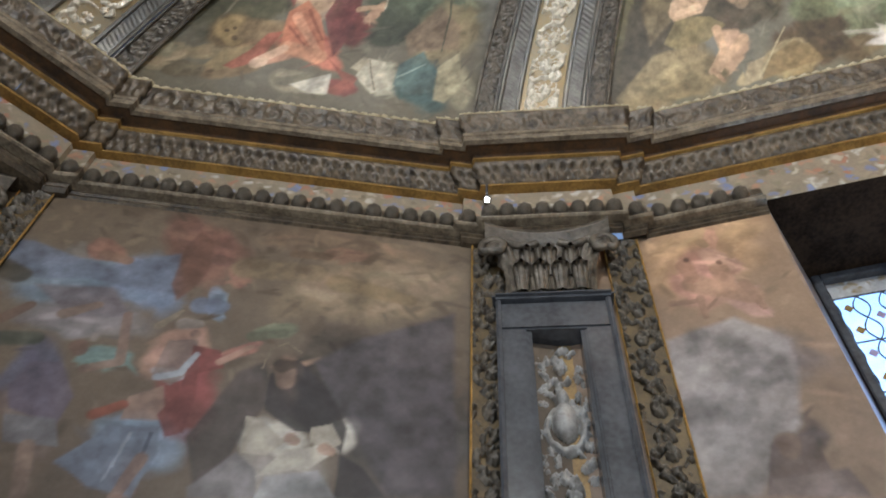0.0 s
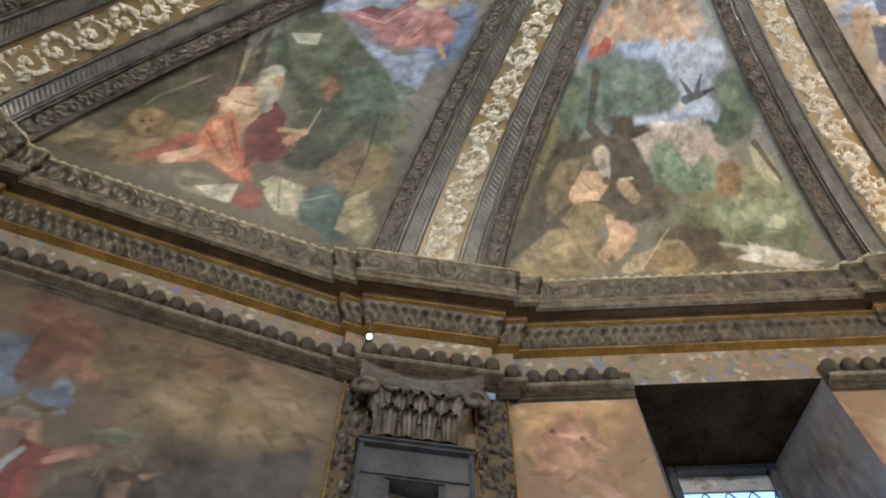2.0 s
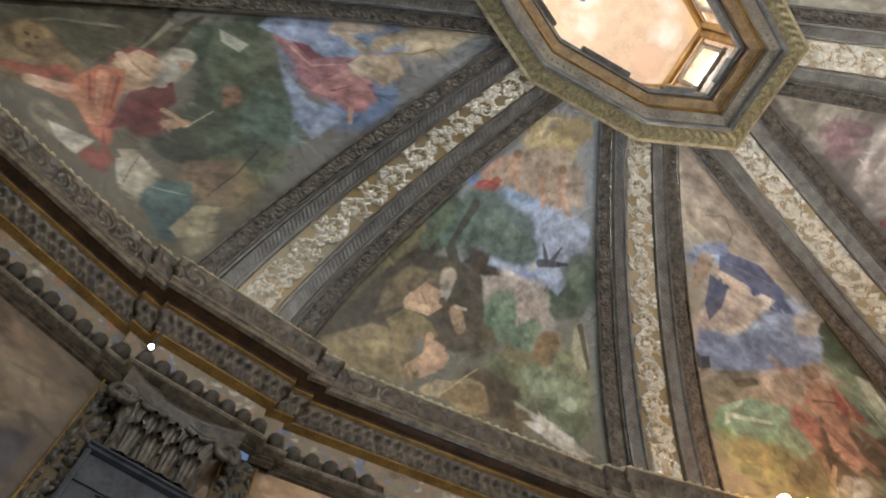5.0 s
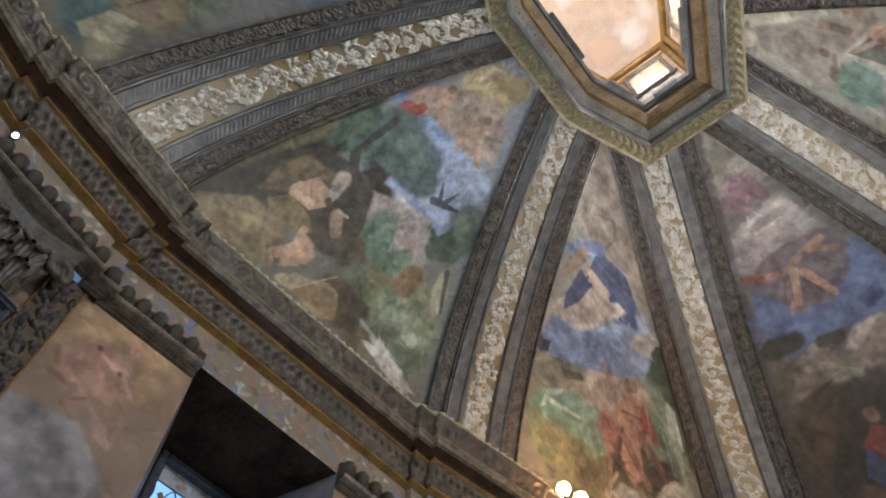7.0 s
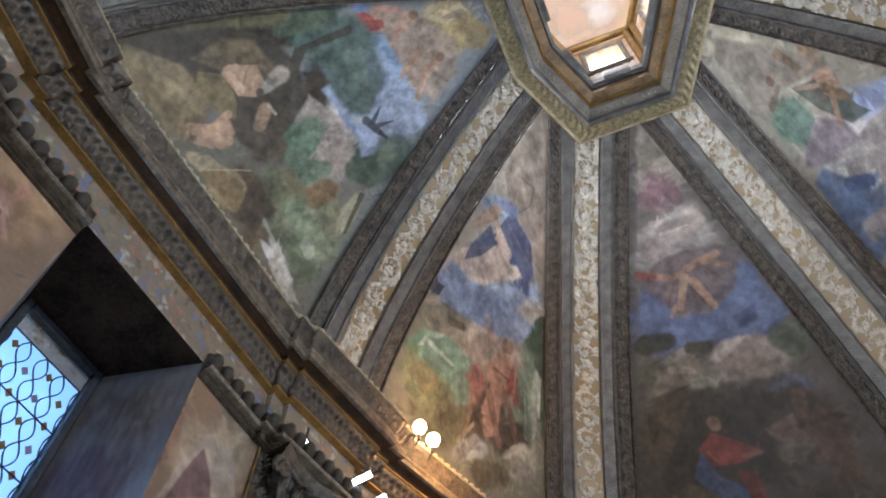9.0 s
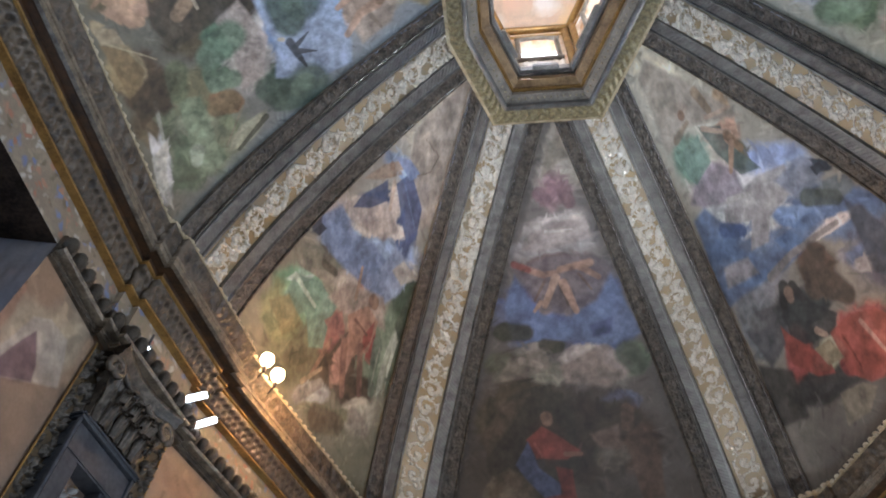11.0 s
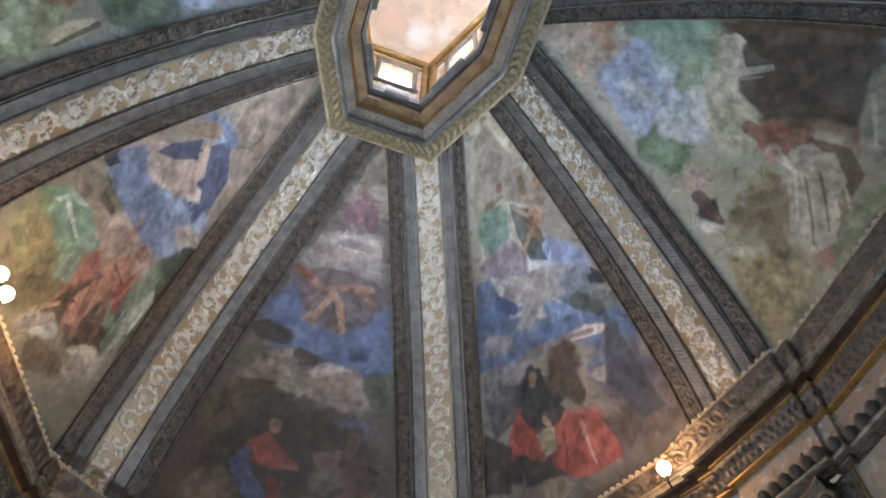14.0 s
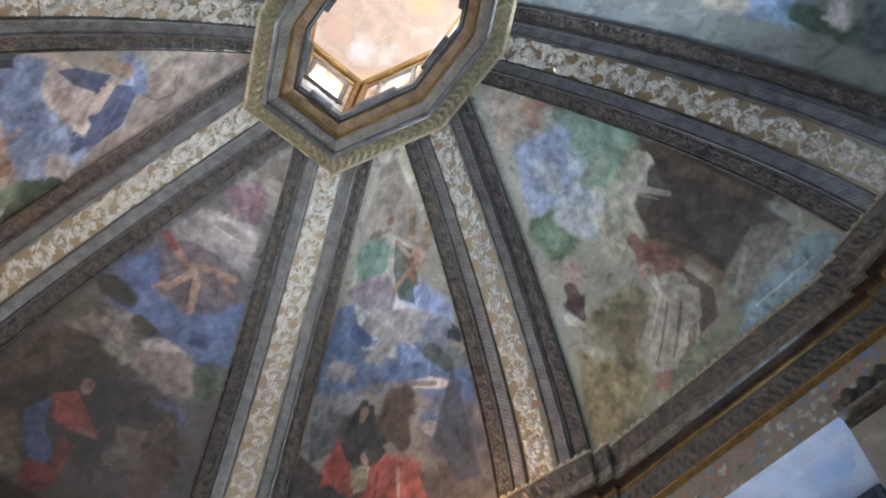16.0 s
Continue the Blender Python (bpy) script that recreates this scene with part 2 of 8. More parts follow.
# ---- painted cells of the vault ----
def paint_of(u, v, blobs, base, seed, nu=None, nv=None, strokes=0, drawn=()):
    """Colour of a painting at u, v (0 to 1): soft-edged patches laid over a graded ground, with edges broken by noise."""
    rng = np.random.default_rng(seed)

    def fbm(x, y, f, octaves=5):
        out, amp = np.zeros_like(x), 1.0
        for _ in range(octaves):
            n = int(f) + 3
            g = rng.random((n + 2, n + 2))
            fx, fy = x * f, y * f
            ix, iy = np.clip(fx.astype(int), 0, n), np.clip(fy.astype(int), 0, n)
            tx, ty = fx - ix, fy - iy
            tx, ty = tx * tx * (3 - 2 * tx), ty * ty * (3 - 2 * ty)
            out += amp * ((g[ix, iy] * (1 - tx) + g[ix + 1, iy] * tx) * (1 - ty) + (g[ix, iy + 1] * (1 - tx) + g[ix + 1, iy + 1] * tx) * ty - 0.5)
            f, amp = f * 2, amp * 0.55
        return out

    nu, nv = (u, v) if nu is None else (nu, nv)  # true proportions, for the noise
    nu, nv = np.clip(nu, 0, 0.999), np.clip(nv, 0, 0.999)
    wx, wy = fbm(nu, nv, 12) * 0.028, fbm(nu, nv, 12) * 0.022
    fine, broad, brush = fbm(nu, nv, 36, 4), fbm(nu, nv, 5, 4), fbm(nu, nv, 80, 3)
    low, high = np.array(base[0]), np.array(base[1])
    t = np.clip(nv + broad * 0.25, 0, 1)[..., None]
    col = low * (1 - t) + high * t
    us, vs = u[0], v[:, 0]

    def dab(cu, cv, inv, color, soft, wave, strength=1.0):
        """One patch of paint, worked out only where it lies."""
        axes = np.linalg.inv(inv)
        ru, rv = (np.abs(axes).sum(1) * (1 + soft) + 0.03)
        a, b = np.searchsorted(vs, (cv - rv, cv + rv)), np.searchsorted(us, (cu - ru, cu + ru))
        if a[0] >= a[1] or b[0] >= b[1]:
            return
        a, b = slice(*a), slice(*b)
        x, y = u[a, b] - cu + wx[a, b] * wave, v[a, b] - cv + wy[a, b] * wave
        d = np.hypot(inv[0, 0] * x + inv[0, 1] * y, inv[1, 0] * x + inv[1, 1] * y) + fine[a, b] * 0.2 * wave
        k = np.clip((1 + soft - d) / (2 * soft), 0, 1)
        k = (k * k * (3 - 2 * k))[..., None] * strength
        shade = 1 + (broad[a, b] * 0.25 + fine[a, b] * 0.35 + brush[a, b] * 0.2)[..., None]
        col[a, b] = col[a, b] * (1 - k) + np.array(color) * np.clip(shade, 0.55, 1.4) * k

    for cu, cv, inv, color, soft, wave in blobs:
        dab(cu, cv, inv, color, soft, wave)
        # folds, leaves and lights inside the patch
        axes = np.linalg.inv(inv)
        for _ in range(14 if wave > 1 else 8 if wave > 0.6 else 0):
            r, w = rng.random() ** 0.5 * 0.85, rng.uniform(0, 2 * math.pi)
            at = axes @ np.array([r * math.cos(w), r * math.sin(w)])
            c, q = math.cos(rng.normal(0, 0.6)), rng.uniform(2.4, 4.5)
            sn = math.sqrt(1 - c * c) * rng.choice([-1, 1])
            small = np.diag([q, q * rng.uniform(1.3, 2.6)]) @ np.array([[c, sn], [-sn, c]]) @ inv
            tone = rng.choice([0.68, 0.78, 0.9, 1.1, 1.2, 1.32])
            dab(cu + at[0], cv + at[1], small, np.array(color) * tone * rng.uniform(0.93, 1.07, 3), 0.6, wave * 0.6, 0.65)
    # short brush strokes, lighter or darker than what they lie on
    n, m = u.shape
    for _ in range(strokes):
        i, j = int(rng.integers(3, n - 3)), int(rng.integers(3, m - 3))
        long, thin, turn = rng.uniform(0.006, 0.02), rng.uniform(0.0018, 0.005), rng.uniform(0, math.pi)
        tone = rng.choice([0.7, 0.8, 0.88, 1.12, 1.2, 1.3])
        dv = max(2, int(long * n * 1.3))
        du = max(2, int(long * m * 1.3 * (nv.max() - nv.min()) / max(nu[i].max() - nu[i].min(), 0.02)))
        a, b = slice(max(0, i - dv), i + dv), slice(max(0, j - du), j + du)
        x, y = nu[a, b] - nu[i, j], nv[a, b] - nv[i, j]
        along, across = x * math.cos(turn) + y * math.sin(turn), -x * math.sin(turn) + y * math.cos(turn)
        across = across + rng.uniform(-9, 9) * along ** 2
        k = np.clip(1.4 - np.hypot(along / long, across / thin), 0, 1)[..., None]
        col[a, b] = col[a, b] * (1 - k) + col[i, j] * tone * k
    # drawn shapes and strokes, in metres on the plaster
    def spot_at(pu, pv):
        i = min(max(np.searchsorted(vs, pv), 1), len(vs) - 1)
        f = (pv - vs[i - 1]) / (vs[i] - vs[i - 1])
        row = nu[i - 1] * (1 - f) + nu[i] * f
        return np.interp(pu, us, row), nv[i - 1, 0] * (1 - f) + nv[i, 0] * f

    for kind, color, w0, w1, coords in drawn:
        pts = np.array([spot_at(a, b) for a, b in zip(coords[::2], coords[1::2])])
        pad = max(w0, w1) + 0.02
        a = slice(*np.searchsorted(nv[:, 0], (pts[:, 1].min() - pad, pts[:, 1].max() + pad)))
        if a.start >= a.stop:
            continue
        x, y = nu[a] + wx[a] * 0.12, nv[a] + wy[a] * 0.12
        if kind == "stroke":
            best = np.full(x.shape, 9.0)
            n = max(len(pts) - 1, 1)
            for i in range(n):
                p, q = pts[i], pts[min(i + 1, len(pts) - 1)]
                d = q - p
                t = np.clip(((x - p[0]) * d[0] + (y - p[1]) * d[1]) / (d @ d + 1e-12), 0, 1)
                r = (w0 + (w1 - w0) * (i + t) / n) / 2
                best = np.minimum(best, np.hypot(x - p[0] - t * d[0], y - p[1] - t * d[1]) / r - 1)
            k = np.clip(0.5 - best / 0.5, 0, 1)
        else:
            inside, near = np.zeros(x.shape, bool), np.full(x.shape, 9.0)
            for p, q in zip(pts, np.roll(pts, -1, axis=0)):
                d = q - p
                t = np.clip(((x - p[0]) * d[0] + (y - p[1]) * d[1]) / (d @ d + 1e-12), 0, 1)
                near = np.minimum(near, np.hypot(x - p[0] - t * d[0], y - p[1] - t * d[1]))
                cross = (p[1] > y) != (q[1] > y)
                inside ^= cross & (x < p[0] + (y - p[1]) / (d[1] if abs(d[1]) > 1e-9 else 1e-9) * d[0])
            k = np.clip(0.5 + np.where(inside, near, -near) / (2 * w0), 0, 1)
        k = (k * k * (3 - 2 * k))[..., None] * 0.9
        tone = 1 + (fine[a] * 0.45 + brush[a] * 0.35 + broad[a] * 0.2)[..., None]
        col[a] = col[a] * (1 - k) + np.array(color) * np.clip(tone, 0.6, 1.45) * k
    grey = col.mean(-1, keepdims=True)
    col = grey + (col - grey) * 0.8  # lime plaster dulls the pigments
    worn = np.clip(0.1 + broad * 0.2, 0.02, 0.4)[..., None]
    col = col * (1 - worn) + (grey * np.array([1.05, 1.0, 0.9]) * 0.92 + 0.01) * worn  # faded and dusty
    col = col * np.clip(1 + fine * 0.16 + broad * 0.16 + brush * 0.16, 0.5, 1.6)[..., None]
    return np.clip(col, 0.004, 0.75)


def painted(name, p, colors, parent):
    ob = part(name, grid_mesh(p), FRESCO, parent, smooth=True)
    at = ob.data.color_attributes.new("paint", "FLOAT_COLOR", "POINT")
    c = np.concatenate([colors.reshape(-1, 3), np.ones((colors.reshape(-1, 3).shape[0], 1))], 1)
    at.data.foreach_set("color", c.astype(np.float32).ravel())
    return ob


def cell_points(k, s, u):
    """Points of the cell between ribs k and k + 1: s from springing to ring, u across."""
    a, b = rib_side(k, s, 1), rib_side(k + 1, s, -1)
    return a[:, None] + (b - a)[:, None] * u[None, :, None]


# ---- the paintings: every one a ground of two colours and soft patches of paint ----
CELLS, WALLS = {}, {}


def ground(book, k, low, high):
    book[k] = ([], (low, high), 20 + k)


def patch(book, k, u, v, au, av, bu, bv, color, soft, wave):
    """A patch of paint at u, v; a and b are its half axes; wave breaks up its edge."""
    book[k][0].append((u, v, np.linalg.inv(np.array([[au, bu], [av, bv]])), color, soft, wave))


DRAWN = collections.defaultdict(list)


def shape(book, k, color, soft, *coords):
    """A filled outline of paint through the points u, v, u, v ...; soft is the width of its edge."""
    DRAWN[id(book), k].append(("shape", color, soft, soft, coords))


def stroke(book, k, color, w0, w1, *coords):
    """A brush stroke along the points u, v, u, v ..., as wide as w0 where it begins and w1 where it ends."""
    DRAWN[id(book), k].append(("stroke", color, w0, w1, coords))


ground(CELLS, 0, (0.134, 0.108, 0.058), (0.227, 0.246, 0.266))
ground(CELLS, 1, (0.166, 0.145, 0.078), (0.272, 0.315, 0.362))
# cells 2 and 3: upper tones lowered to offset too much lamp light
ground(CELLS, 2, (0.2, 0.195, 0.125), (0.38, 0.355, 0.31))
ground(CELLS, 3, (0.083, 0.065, 0.048), (0.22, 0.195, 0.185))
ground(CELLS, 4, (0.108, 0.092, 0.079), (0.51, 0.48, 0.373))
# tones raised to make up for weak lamp light on this cell
ground(CELLS, 5, (0.31, 0.3, 0.185), (0.55, 0.52, 0.4))
# the wall grounds run darker towards the floor
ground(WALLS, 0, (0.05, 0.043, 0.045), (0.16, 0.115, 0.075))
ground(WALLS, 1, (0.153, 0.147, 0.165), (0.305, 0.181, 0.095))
# tan of this wall has the warm bulbs' light put into it
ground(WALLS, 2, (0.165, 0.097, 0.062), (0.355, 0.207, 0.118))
ground(CELLS, 6, (0.187, 0.222, 0.156), (0.37, 0.421, 0.448))
patch(CELLS, 0, 0.268, 0.716, -0.069, 0.120, 0.418, -0.047, (0.199, 0.294, 0.5), 0.30, 1.2)
patch(CELLS, 0, 0.807, 0.648, 0.059, 0.068, 0.166, -0.029, (0.149, 0.249, 0.467), 0.30, 1.2)
patch(CELLS, 0, 0.220, 0.883, -0.115, 0.073, 0.364, -0.018, (0.605, 0.48, 0.283), 0.30, 1.2)
patch(CELLS, 0, 0.108, 0.309, 0.048, 0.132, 0.167, -0.062, (0.072, 0.068, 0.034), 0.30, 1.2)
patch(CELLS, 0, 0.048, 0.387, -0.126, 0.081, 0.030, -0.001, (0.053, 0.046, 0.027), 0.20, 0.8)
patch(CELLS, 0, 0.085, 0.435, -0.131, 0.067, 0.020, 0.001, (0.045, 0.041, 0.024), 0.20, 0.5)
patch(CELLS, 0, 0.326, 0.488, 0.188, 0.035, 0.140, -0.065, (0.059, 0.09, 0.055), 0.30, 1.2)
patch(CELLS, 0, 0.103, 0.584, 0.000, 0.048, 0.091, -0.018, (0.074, 0.104, 0.067), 0.20, 0.8)
patch(CELLS, 0, 0.708, 0.351, 0.167, 0.061, 0.151, -0.102, (0.085, 0.107, 0.065), 0.30, 1.2)
patch(CELLS, 0, 0.672, 0.457, 0.113, 0.037, 0.117, -0.062, (0.086, 0.135, 0.109), 0.30, 1.2)
patch(CELLS, 0, 0.773, 0.469, 0.082, 0.025, 0.066, -0.038, (0.143, 0.203, 0.186), 0.30, 1.2)
patch(CELLS, 0, 0.841, 0.267, 0.072, 0.071, 0.077, -0.040, (0.24, 0.186, 0.091), 0.30, 1.2)
patch(CELLS, 0, 0.499, 0.439, 0.041, 0.015, 0.064, -0.031, (0.258, 0.111, 0.046), 0.30, 1.2)
patch(CELLS, 0, 0.176, 0.193, 0.039, 0.022, 0.075, -0.043, (0.305, 0.187, 0.073), 0.30, 1.2)
patch(CELLS, 0, 0.273, 0.199, 0.042, 0.023, 0.062, -0.037, (0.218, 0.123, 0.053), 0.30, 1.2)
patch(CELLS, 0, 0.242, 0.124, 0.076, 0.020, 0.027, -0.021, (0.218, 0.137, 0.061), 0.20, 0.8)
patch(CELLS, 0, 0.399, 0.208, 0.108, -0.007, 0.038, -0.048, (0.402, 0.082, 0.043), 0.30, 1.2)
patch(CELLS, 0, 0.477, 0.182, 0.084, -0.032, -0.004, -0.025, (0.492, 0.131, 0.068), 0.20, 0.8)
patch(CELLS, 0, 0.501, 0.267, -0.040, 0.055, 0.063, -0.004, (0.162, 0.035, 0.029), 0.30, 1.2)
patch(CELLS, 0, 0.327, 0.321, 0.056, 0.027, 0.071, -0.037, (0.439, 0.27, 0.164), 0.30, 1.2)
patch(CELLS, 0, 0.317, 0.388, 0.030, 0.013, 0.074, -0.035, (0.361, 0.314, 0.232), 0.20, 0.8)
patch(CELLS, 0, 0.340, 0.156, 0.049, 0.018, 0.016, -0.011, (0.465, 0.211, 0.122), 0.20, 0.5)
patch(CELLS, 0, 0.560, 0.303, 0.020, 0.030, 0.019, -0.008, (0.438, 0.249, 0.149), 0.20, 0.5)
patch(CELLS, 0, 0.687, 0.140, 0.054, 0.012, 0.032, -0.037, (0.477, 0.449, 0.323), 0.30, 1.2)
patch(CELLS, 0, 0.512, 0.098, 0.048, 0.011, 0.018, -0.018, (0.389, 0.364, 0.274), 0.20, 0.8)
patch(CELLS, 0, 0.573, 0.108, 0.055, 0.003, 0.015, -0.021, (0.235, 0.043, 0.032), 0.20, 0.8)
patch(CELLS, 0, 0.822, 0.142, 0.064, 0.026, 0.052, -0.053, (0.042, 0.107, 0.107), 0.30, 1.2)
patch(CELLS, 0, 0.921, 0.155, 0.043, 0.016, 0.038, -0.044, (0.309, 0.266, 0.16), 0.30, 1.2)
patch(CELLS, 0, 0.429, 0.107, 0.058, 0.008, 0.023, -0.024, (0.263, 0.224, 0.143), 0.20, 0.8)
patch(CELLS, 0, 0.009, 0.126, 0.069, 0.019, 0.035, -0.023, (0.357, 0.267, 0.147), 0.20, 0.8)
patch(CELLS, 0, 0.589, 0.617, 0.205, 0.010, 0.060, -0.033, (0.355, 0.144, 0.174), 0.30, 1.2)
patch(CELLS, 0, 0.325, 0.633, 0.238, 0.012, 0.046, -0.018, (0.217, 0.051, 0.077), 0.20, 0.8)
patch(CELLS, 0, 0.523, 0.706, -0.028, 0.048, 0.132, -0.012, (0.474, 0.367, 0.298), 0.30, 1.2)
patch(CELLS, 0, 0.732, 0.651, 0.084, 0.019, 0.099, -0.036, (0.353, 0.117, 0.143), 0.30, 1.2)
patch(CELLS, 0, 0.086, 0.749, -0.006, 0.047, 0.085, -0.010, (0.608, 0.483, 0.376), 0.20, 0.8)
patch(CELLS, 1, 0.042, 0.221, 0.045, 0.158, 0.091, -0.040, (0.076, 0.058, 0.03), 0.30, 1.2)
patch(CELLS, 1, 0.066, 0.353, 0.016, 0.130, 0.112, -0.033, (0.068, 0.051, 0.027), 0.30, 1.2)
patch(CELLS, 1, 0.010, 0.398, 0.026, 0.138, 0.073, -0.023, (0.166, 0.145, 0.063), 0.30, 1.2)
patch(CELLS, 1, 0.126, 0.107, 0.084, 0.027, 0.023, -0.042, (0.357, 0.267, 0.133), 0.30, 1.2)
patch(CELLS, 1, 0.163, 0.186, 0.050, 0.053, 0.088, -0.067, (0.182, 0.128, 0.056), 0.30, 1.2)
patch(CELLS, 1, 0.409, 0.307, 0.136, 0.048, 0.055, -0.090, (0.114, 0.091, 0.045), 0.30, 1.2)
patch(CELLS, 1, 0.513, 0.561, 0.209, 0.053, 0.144, -0.163, (0.186, 0.32, 0.62), 0.30, 1.2)
patch(CELLS, 1, 0.501, 0.695, 0.152, 0.061, 0.157, -0.054, (0.223, 0.37, 0.62), 0.30, 1.2)
patch(CELLS, 1, 0.496, 0.437, 0.077, 0.048, 0.071, -0.047, (0.615, 0.582, 0.55), 0.30, 1.2)
patch(CELLS, 1, 0.678, 0.415, 0.114, 0.061, 0.058, -0.048, (0.448, 0.421, 0.37), 0.30, 1.2)
patch(CELLS, 1, 0.199, 0.196, 0.065, 0.043, 0.031, -0.032, (0.26, 0.179, 0.067), 0.30, 1.2)
patch(CELLS, 1, 0.387, 0.290, 0.022, 0.037, 0.076, -0.028, (0.133, 0.074, 0.042), 0.30, 1.2)
patch(CELLS, 1, 0.227, 0.319, 0.052, 0.032, 0.037, -0.032, (0.601, 0.395, 0.24), 0.20, 0.8)
patch(CELLS, 1, 0.273, 0.388, 0.025, 0.021, 0.042, -0.025, (0.543, 0.512, 0.401), 0.20, 0.8)
patch(CELLS, 1, 0.353, 0.204, 0.037, 0.014, 0.027, -0.050, (0.499, 0.293, 0.166), 0.20, 0.8)
patch(CELLS, 1, 0.358, 0.143, 0.050, 0.035, 0.010, -0.011, (0.531, 0.317, 0.183), 0.20, 0.5)
patch(CELLS, 1, 0.438, 0.272, 0.059, -0.013, -0.006, -0.016, (0.504, 0.419, 0.238), 0.20, 0.5)
patch(CELLS, 1, 0.242, 0.585, 0.102, 0.072, 0.159, -0.061, (0.06, 0.104, 0.078), 0.30, 1.2)
patch(CELLS, 1, 0.069, 0.547, -0.060, 0.096, 0.078, -0.002, (0.055, 0.085, 0.058), 0.30, 1.2)
patch(CELLS, 1, 0.178, 0.503, 0.020, 0.008, 0.126, -0.083, (0.073, 0.077, 0.055), 0.20, 0.5)
patch(CELLS, 1, 0.430, 0.589, 0.068, 0.036, 0.103, -0.045, (0.068, 0.126, 0.096), 0.30, 1.2)
patch(CELLS, 1, 0.879, 0.526, 0.101, 0.063, 0.081, -0.022, (0.06, 0.107, 0.074), 0.30, 1.2)
patch(CELLS, 1, 0.543, 0.378, 0.057, 0.036, 0.046, -0.035, (0.113, 0.22, 0.139), 0.30, 1.2)
patch(CELLS, 1, 0.807, 0.245, 0.164, 0.029, -0.019, -0.116, (0.205, 0.242, 0.128), 0.30, 1.2)
patch(CELLS, 1, 0.663, 0.270, 0.077, 0.047, 0.046, -0.048, (0.242, 0.222, 0.104), 0.30, 1.2)
patch(CELLS, 1, 0.745, 0.209, 0.044, 0.014, 0.012, -0.092, (0.116, 0.138, 0.069), 0.20, 0.8)
patch(CELLS, 1, 0.768, 0.348, 0.046, 0.024, 0.021, -0.022, (0.303, 0.155, 0.064), 0.20, 0.8)
patch(CELLS, 1, 0.912, 0.367, 0.033, 0.012, 0.021, -0.057, (0.362, 0.362, 0.233), 0.20, 0.8)
patch(CELLS, 1, 0.556, 0.143, 0.094, 0.018, 0.003, -0.062, (0.133, 0.085, 0.039), 0.30, 1.2)
patch(CELLS, 1, 0.496, 0.139, 0.066, 0.013, 0.002, -0.022, (0.411, 0.313, 0.15), 0.20, 0.8)
patch(CELLS, 1, 0.397, 0.103, 0.048, 0.018, 0.005, -0.014, (0.441, 0.338, 0.166), 0.20, 0.5)
patch(CELLS, 1, 0.810, 0.112, 0.016, 0.021, 0.103, -0.020, (0.62, 0.62, 0.62), 0.20, 0.8)
patch(CELLS, 1, 0.686, 0.105, 0.056, 0.002, -0.010, -0.032, (0.149, 0.108, 0.05), 0.20, 0.8)
patch(CELLS, 1, 0.879, 0.182, 0.079, 0.042, 0.037, -0.062, (0.123, 0.166, 0.088), 0.30, 1.2)
patch(CELLS, 1, 0.875, 0.213, 0.045, 0.024, 0.006, -0.010, (0.48, 0.51, 0.373), 0.20, 0.5)
patch(CELLS, 1, 0.682, 0.576, 0.082, 0.019, 0.007, -0.012, (0.039, 0.046, 0.054), 0.20, 0.5)
patch(CELLS, 1, 0.677, 0.594, 0.023, 0.007, 0.034, -0.029, (0.032, 0.038, 0.05), 0.20, 0.5)
patch(CELLS, 1, 0.615, 0.531, 0.030, 0.015, 0.014, -0.008, (0.362, 0.337, 0.232), 0.20, 0.5)
patch(CELLS, 1, 0.345, 0.889, -0.057, 0.069, 0.328, 0.001, (0.534, 0.418, 0.186), 0.30, 1.2)
patch(CELLS, 1, 0.571, 0.765, 0.112, 0.017, 0.088, -0.056, (0.532, 0.318, 0.2), 0.20, 0.8)
patch(CELLS, 1, 0.473, 0.769, 0.108, 0.052, 0.056, -0.010, (0.438, 0.249, 0.163), 0.20, 0.8)
patch(CELLS, 1, 0.142, 0.744, 0.060, 0.036, 0.104, -0.023, (0.466, 0.23, 0.149), 0.20, 0.8)
patch(CELLS, 1, 0.142, 0.687, 0.066, 0.017, 0.034, -0.015, (0.429, 0.049, 0.043), 0.20, 0.5)
patch(CELLS, 1, 0.032, 0.687, 0.016, 0.014, 0.051, -0.013, (0.137, 0.251, 0.528), 0.20, 0.8)
patch(CELLS, 2, 0.454, 0.874, 0.544, 0.030, 0.020, -0.099, (0.575, 0.513, 0.402), 0.30, 1.2)
patch(CELLS, 2, 0.303, 0.562, 0.268, 0.068, 0.060, -0.047, (0.62, 0.516, 0.459), 0.30, 1.2)
patch(CELLS, 2, 0.296, 0.497, 0.167, 0.074, 0.157, -0.045, (0.263, 0.398, 0.62), 0.30, 1.2)
patch(CELLS, 2, 0.732, 0.558, 0.255, 0.052, 0.031, -0.061, (0.222, 0.346, 0.62), 0.30, 1.2)
patch(CELLS, 2, 0.461, 0.458, 0.253, 0.069, 0.019, -0.025, (0.284, 0.426, 0.62), 0.20, 0.8)
patch(CELLS, 2, 0.854, 0.569, 0.151, 0.029, 0.011, -0.034, (0.547, 0.547, 0.516), 0.30, 1.2)
patch(CELLS, 2, 0.313, 0.731, 0.279, 0.026, -0.000, -0.031, (0.18, 0.27, 0.439), 0.20, 0.8)
patch(CELLS, 2, 0.251, 0.620, 0.127, 0.046, 0.061, -0.013, (0.036, 0.066, 0.18), 0.20, 0.8)
patch(CELLS, 2, 0.637, 0.647, 0.111, 0.024, 0.123, -0.055, (0.044, 0.076, 0.198), 0.20, 0.8)
patch(CELLS, 2, 0.729, 0.726, 0.093, 0.015, 0.072, -0.027, (0.134, 0.21, 0.436), 0.20, 0.8)
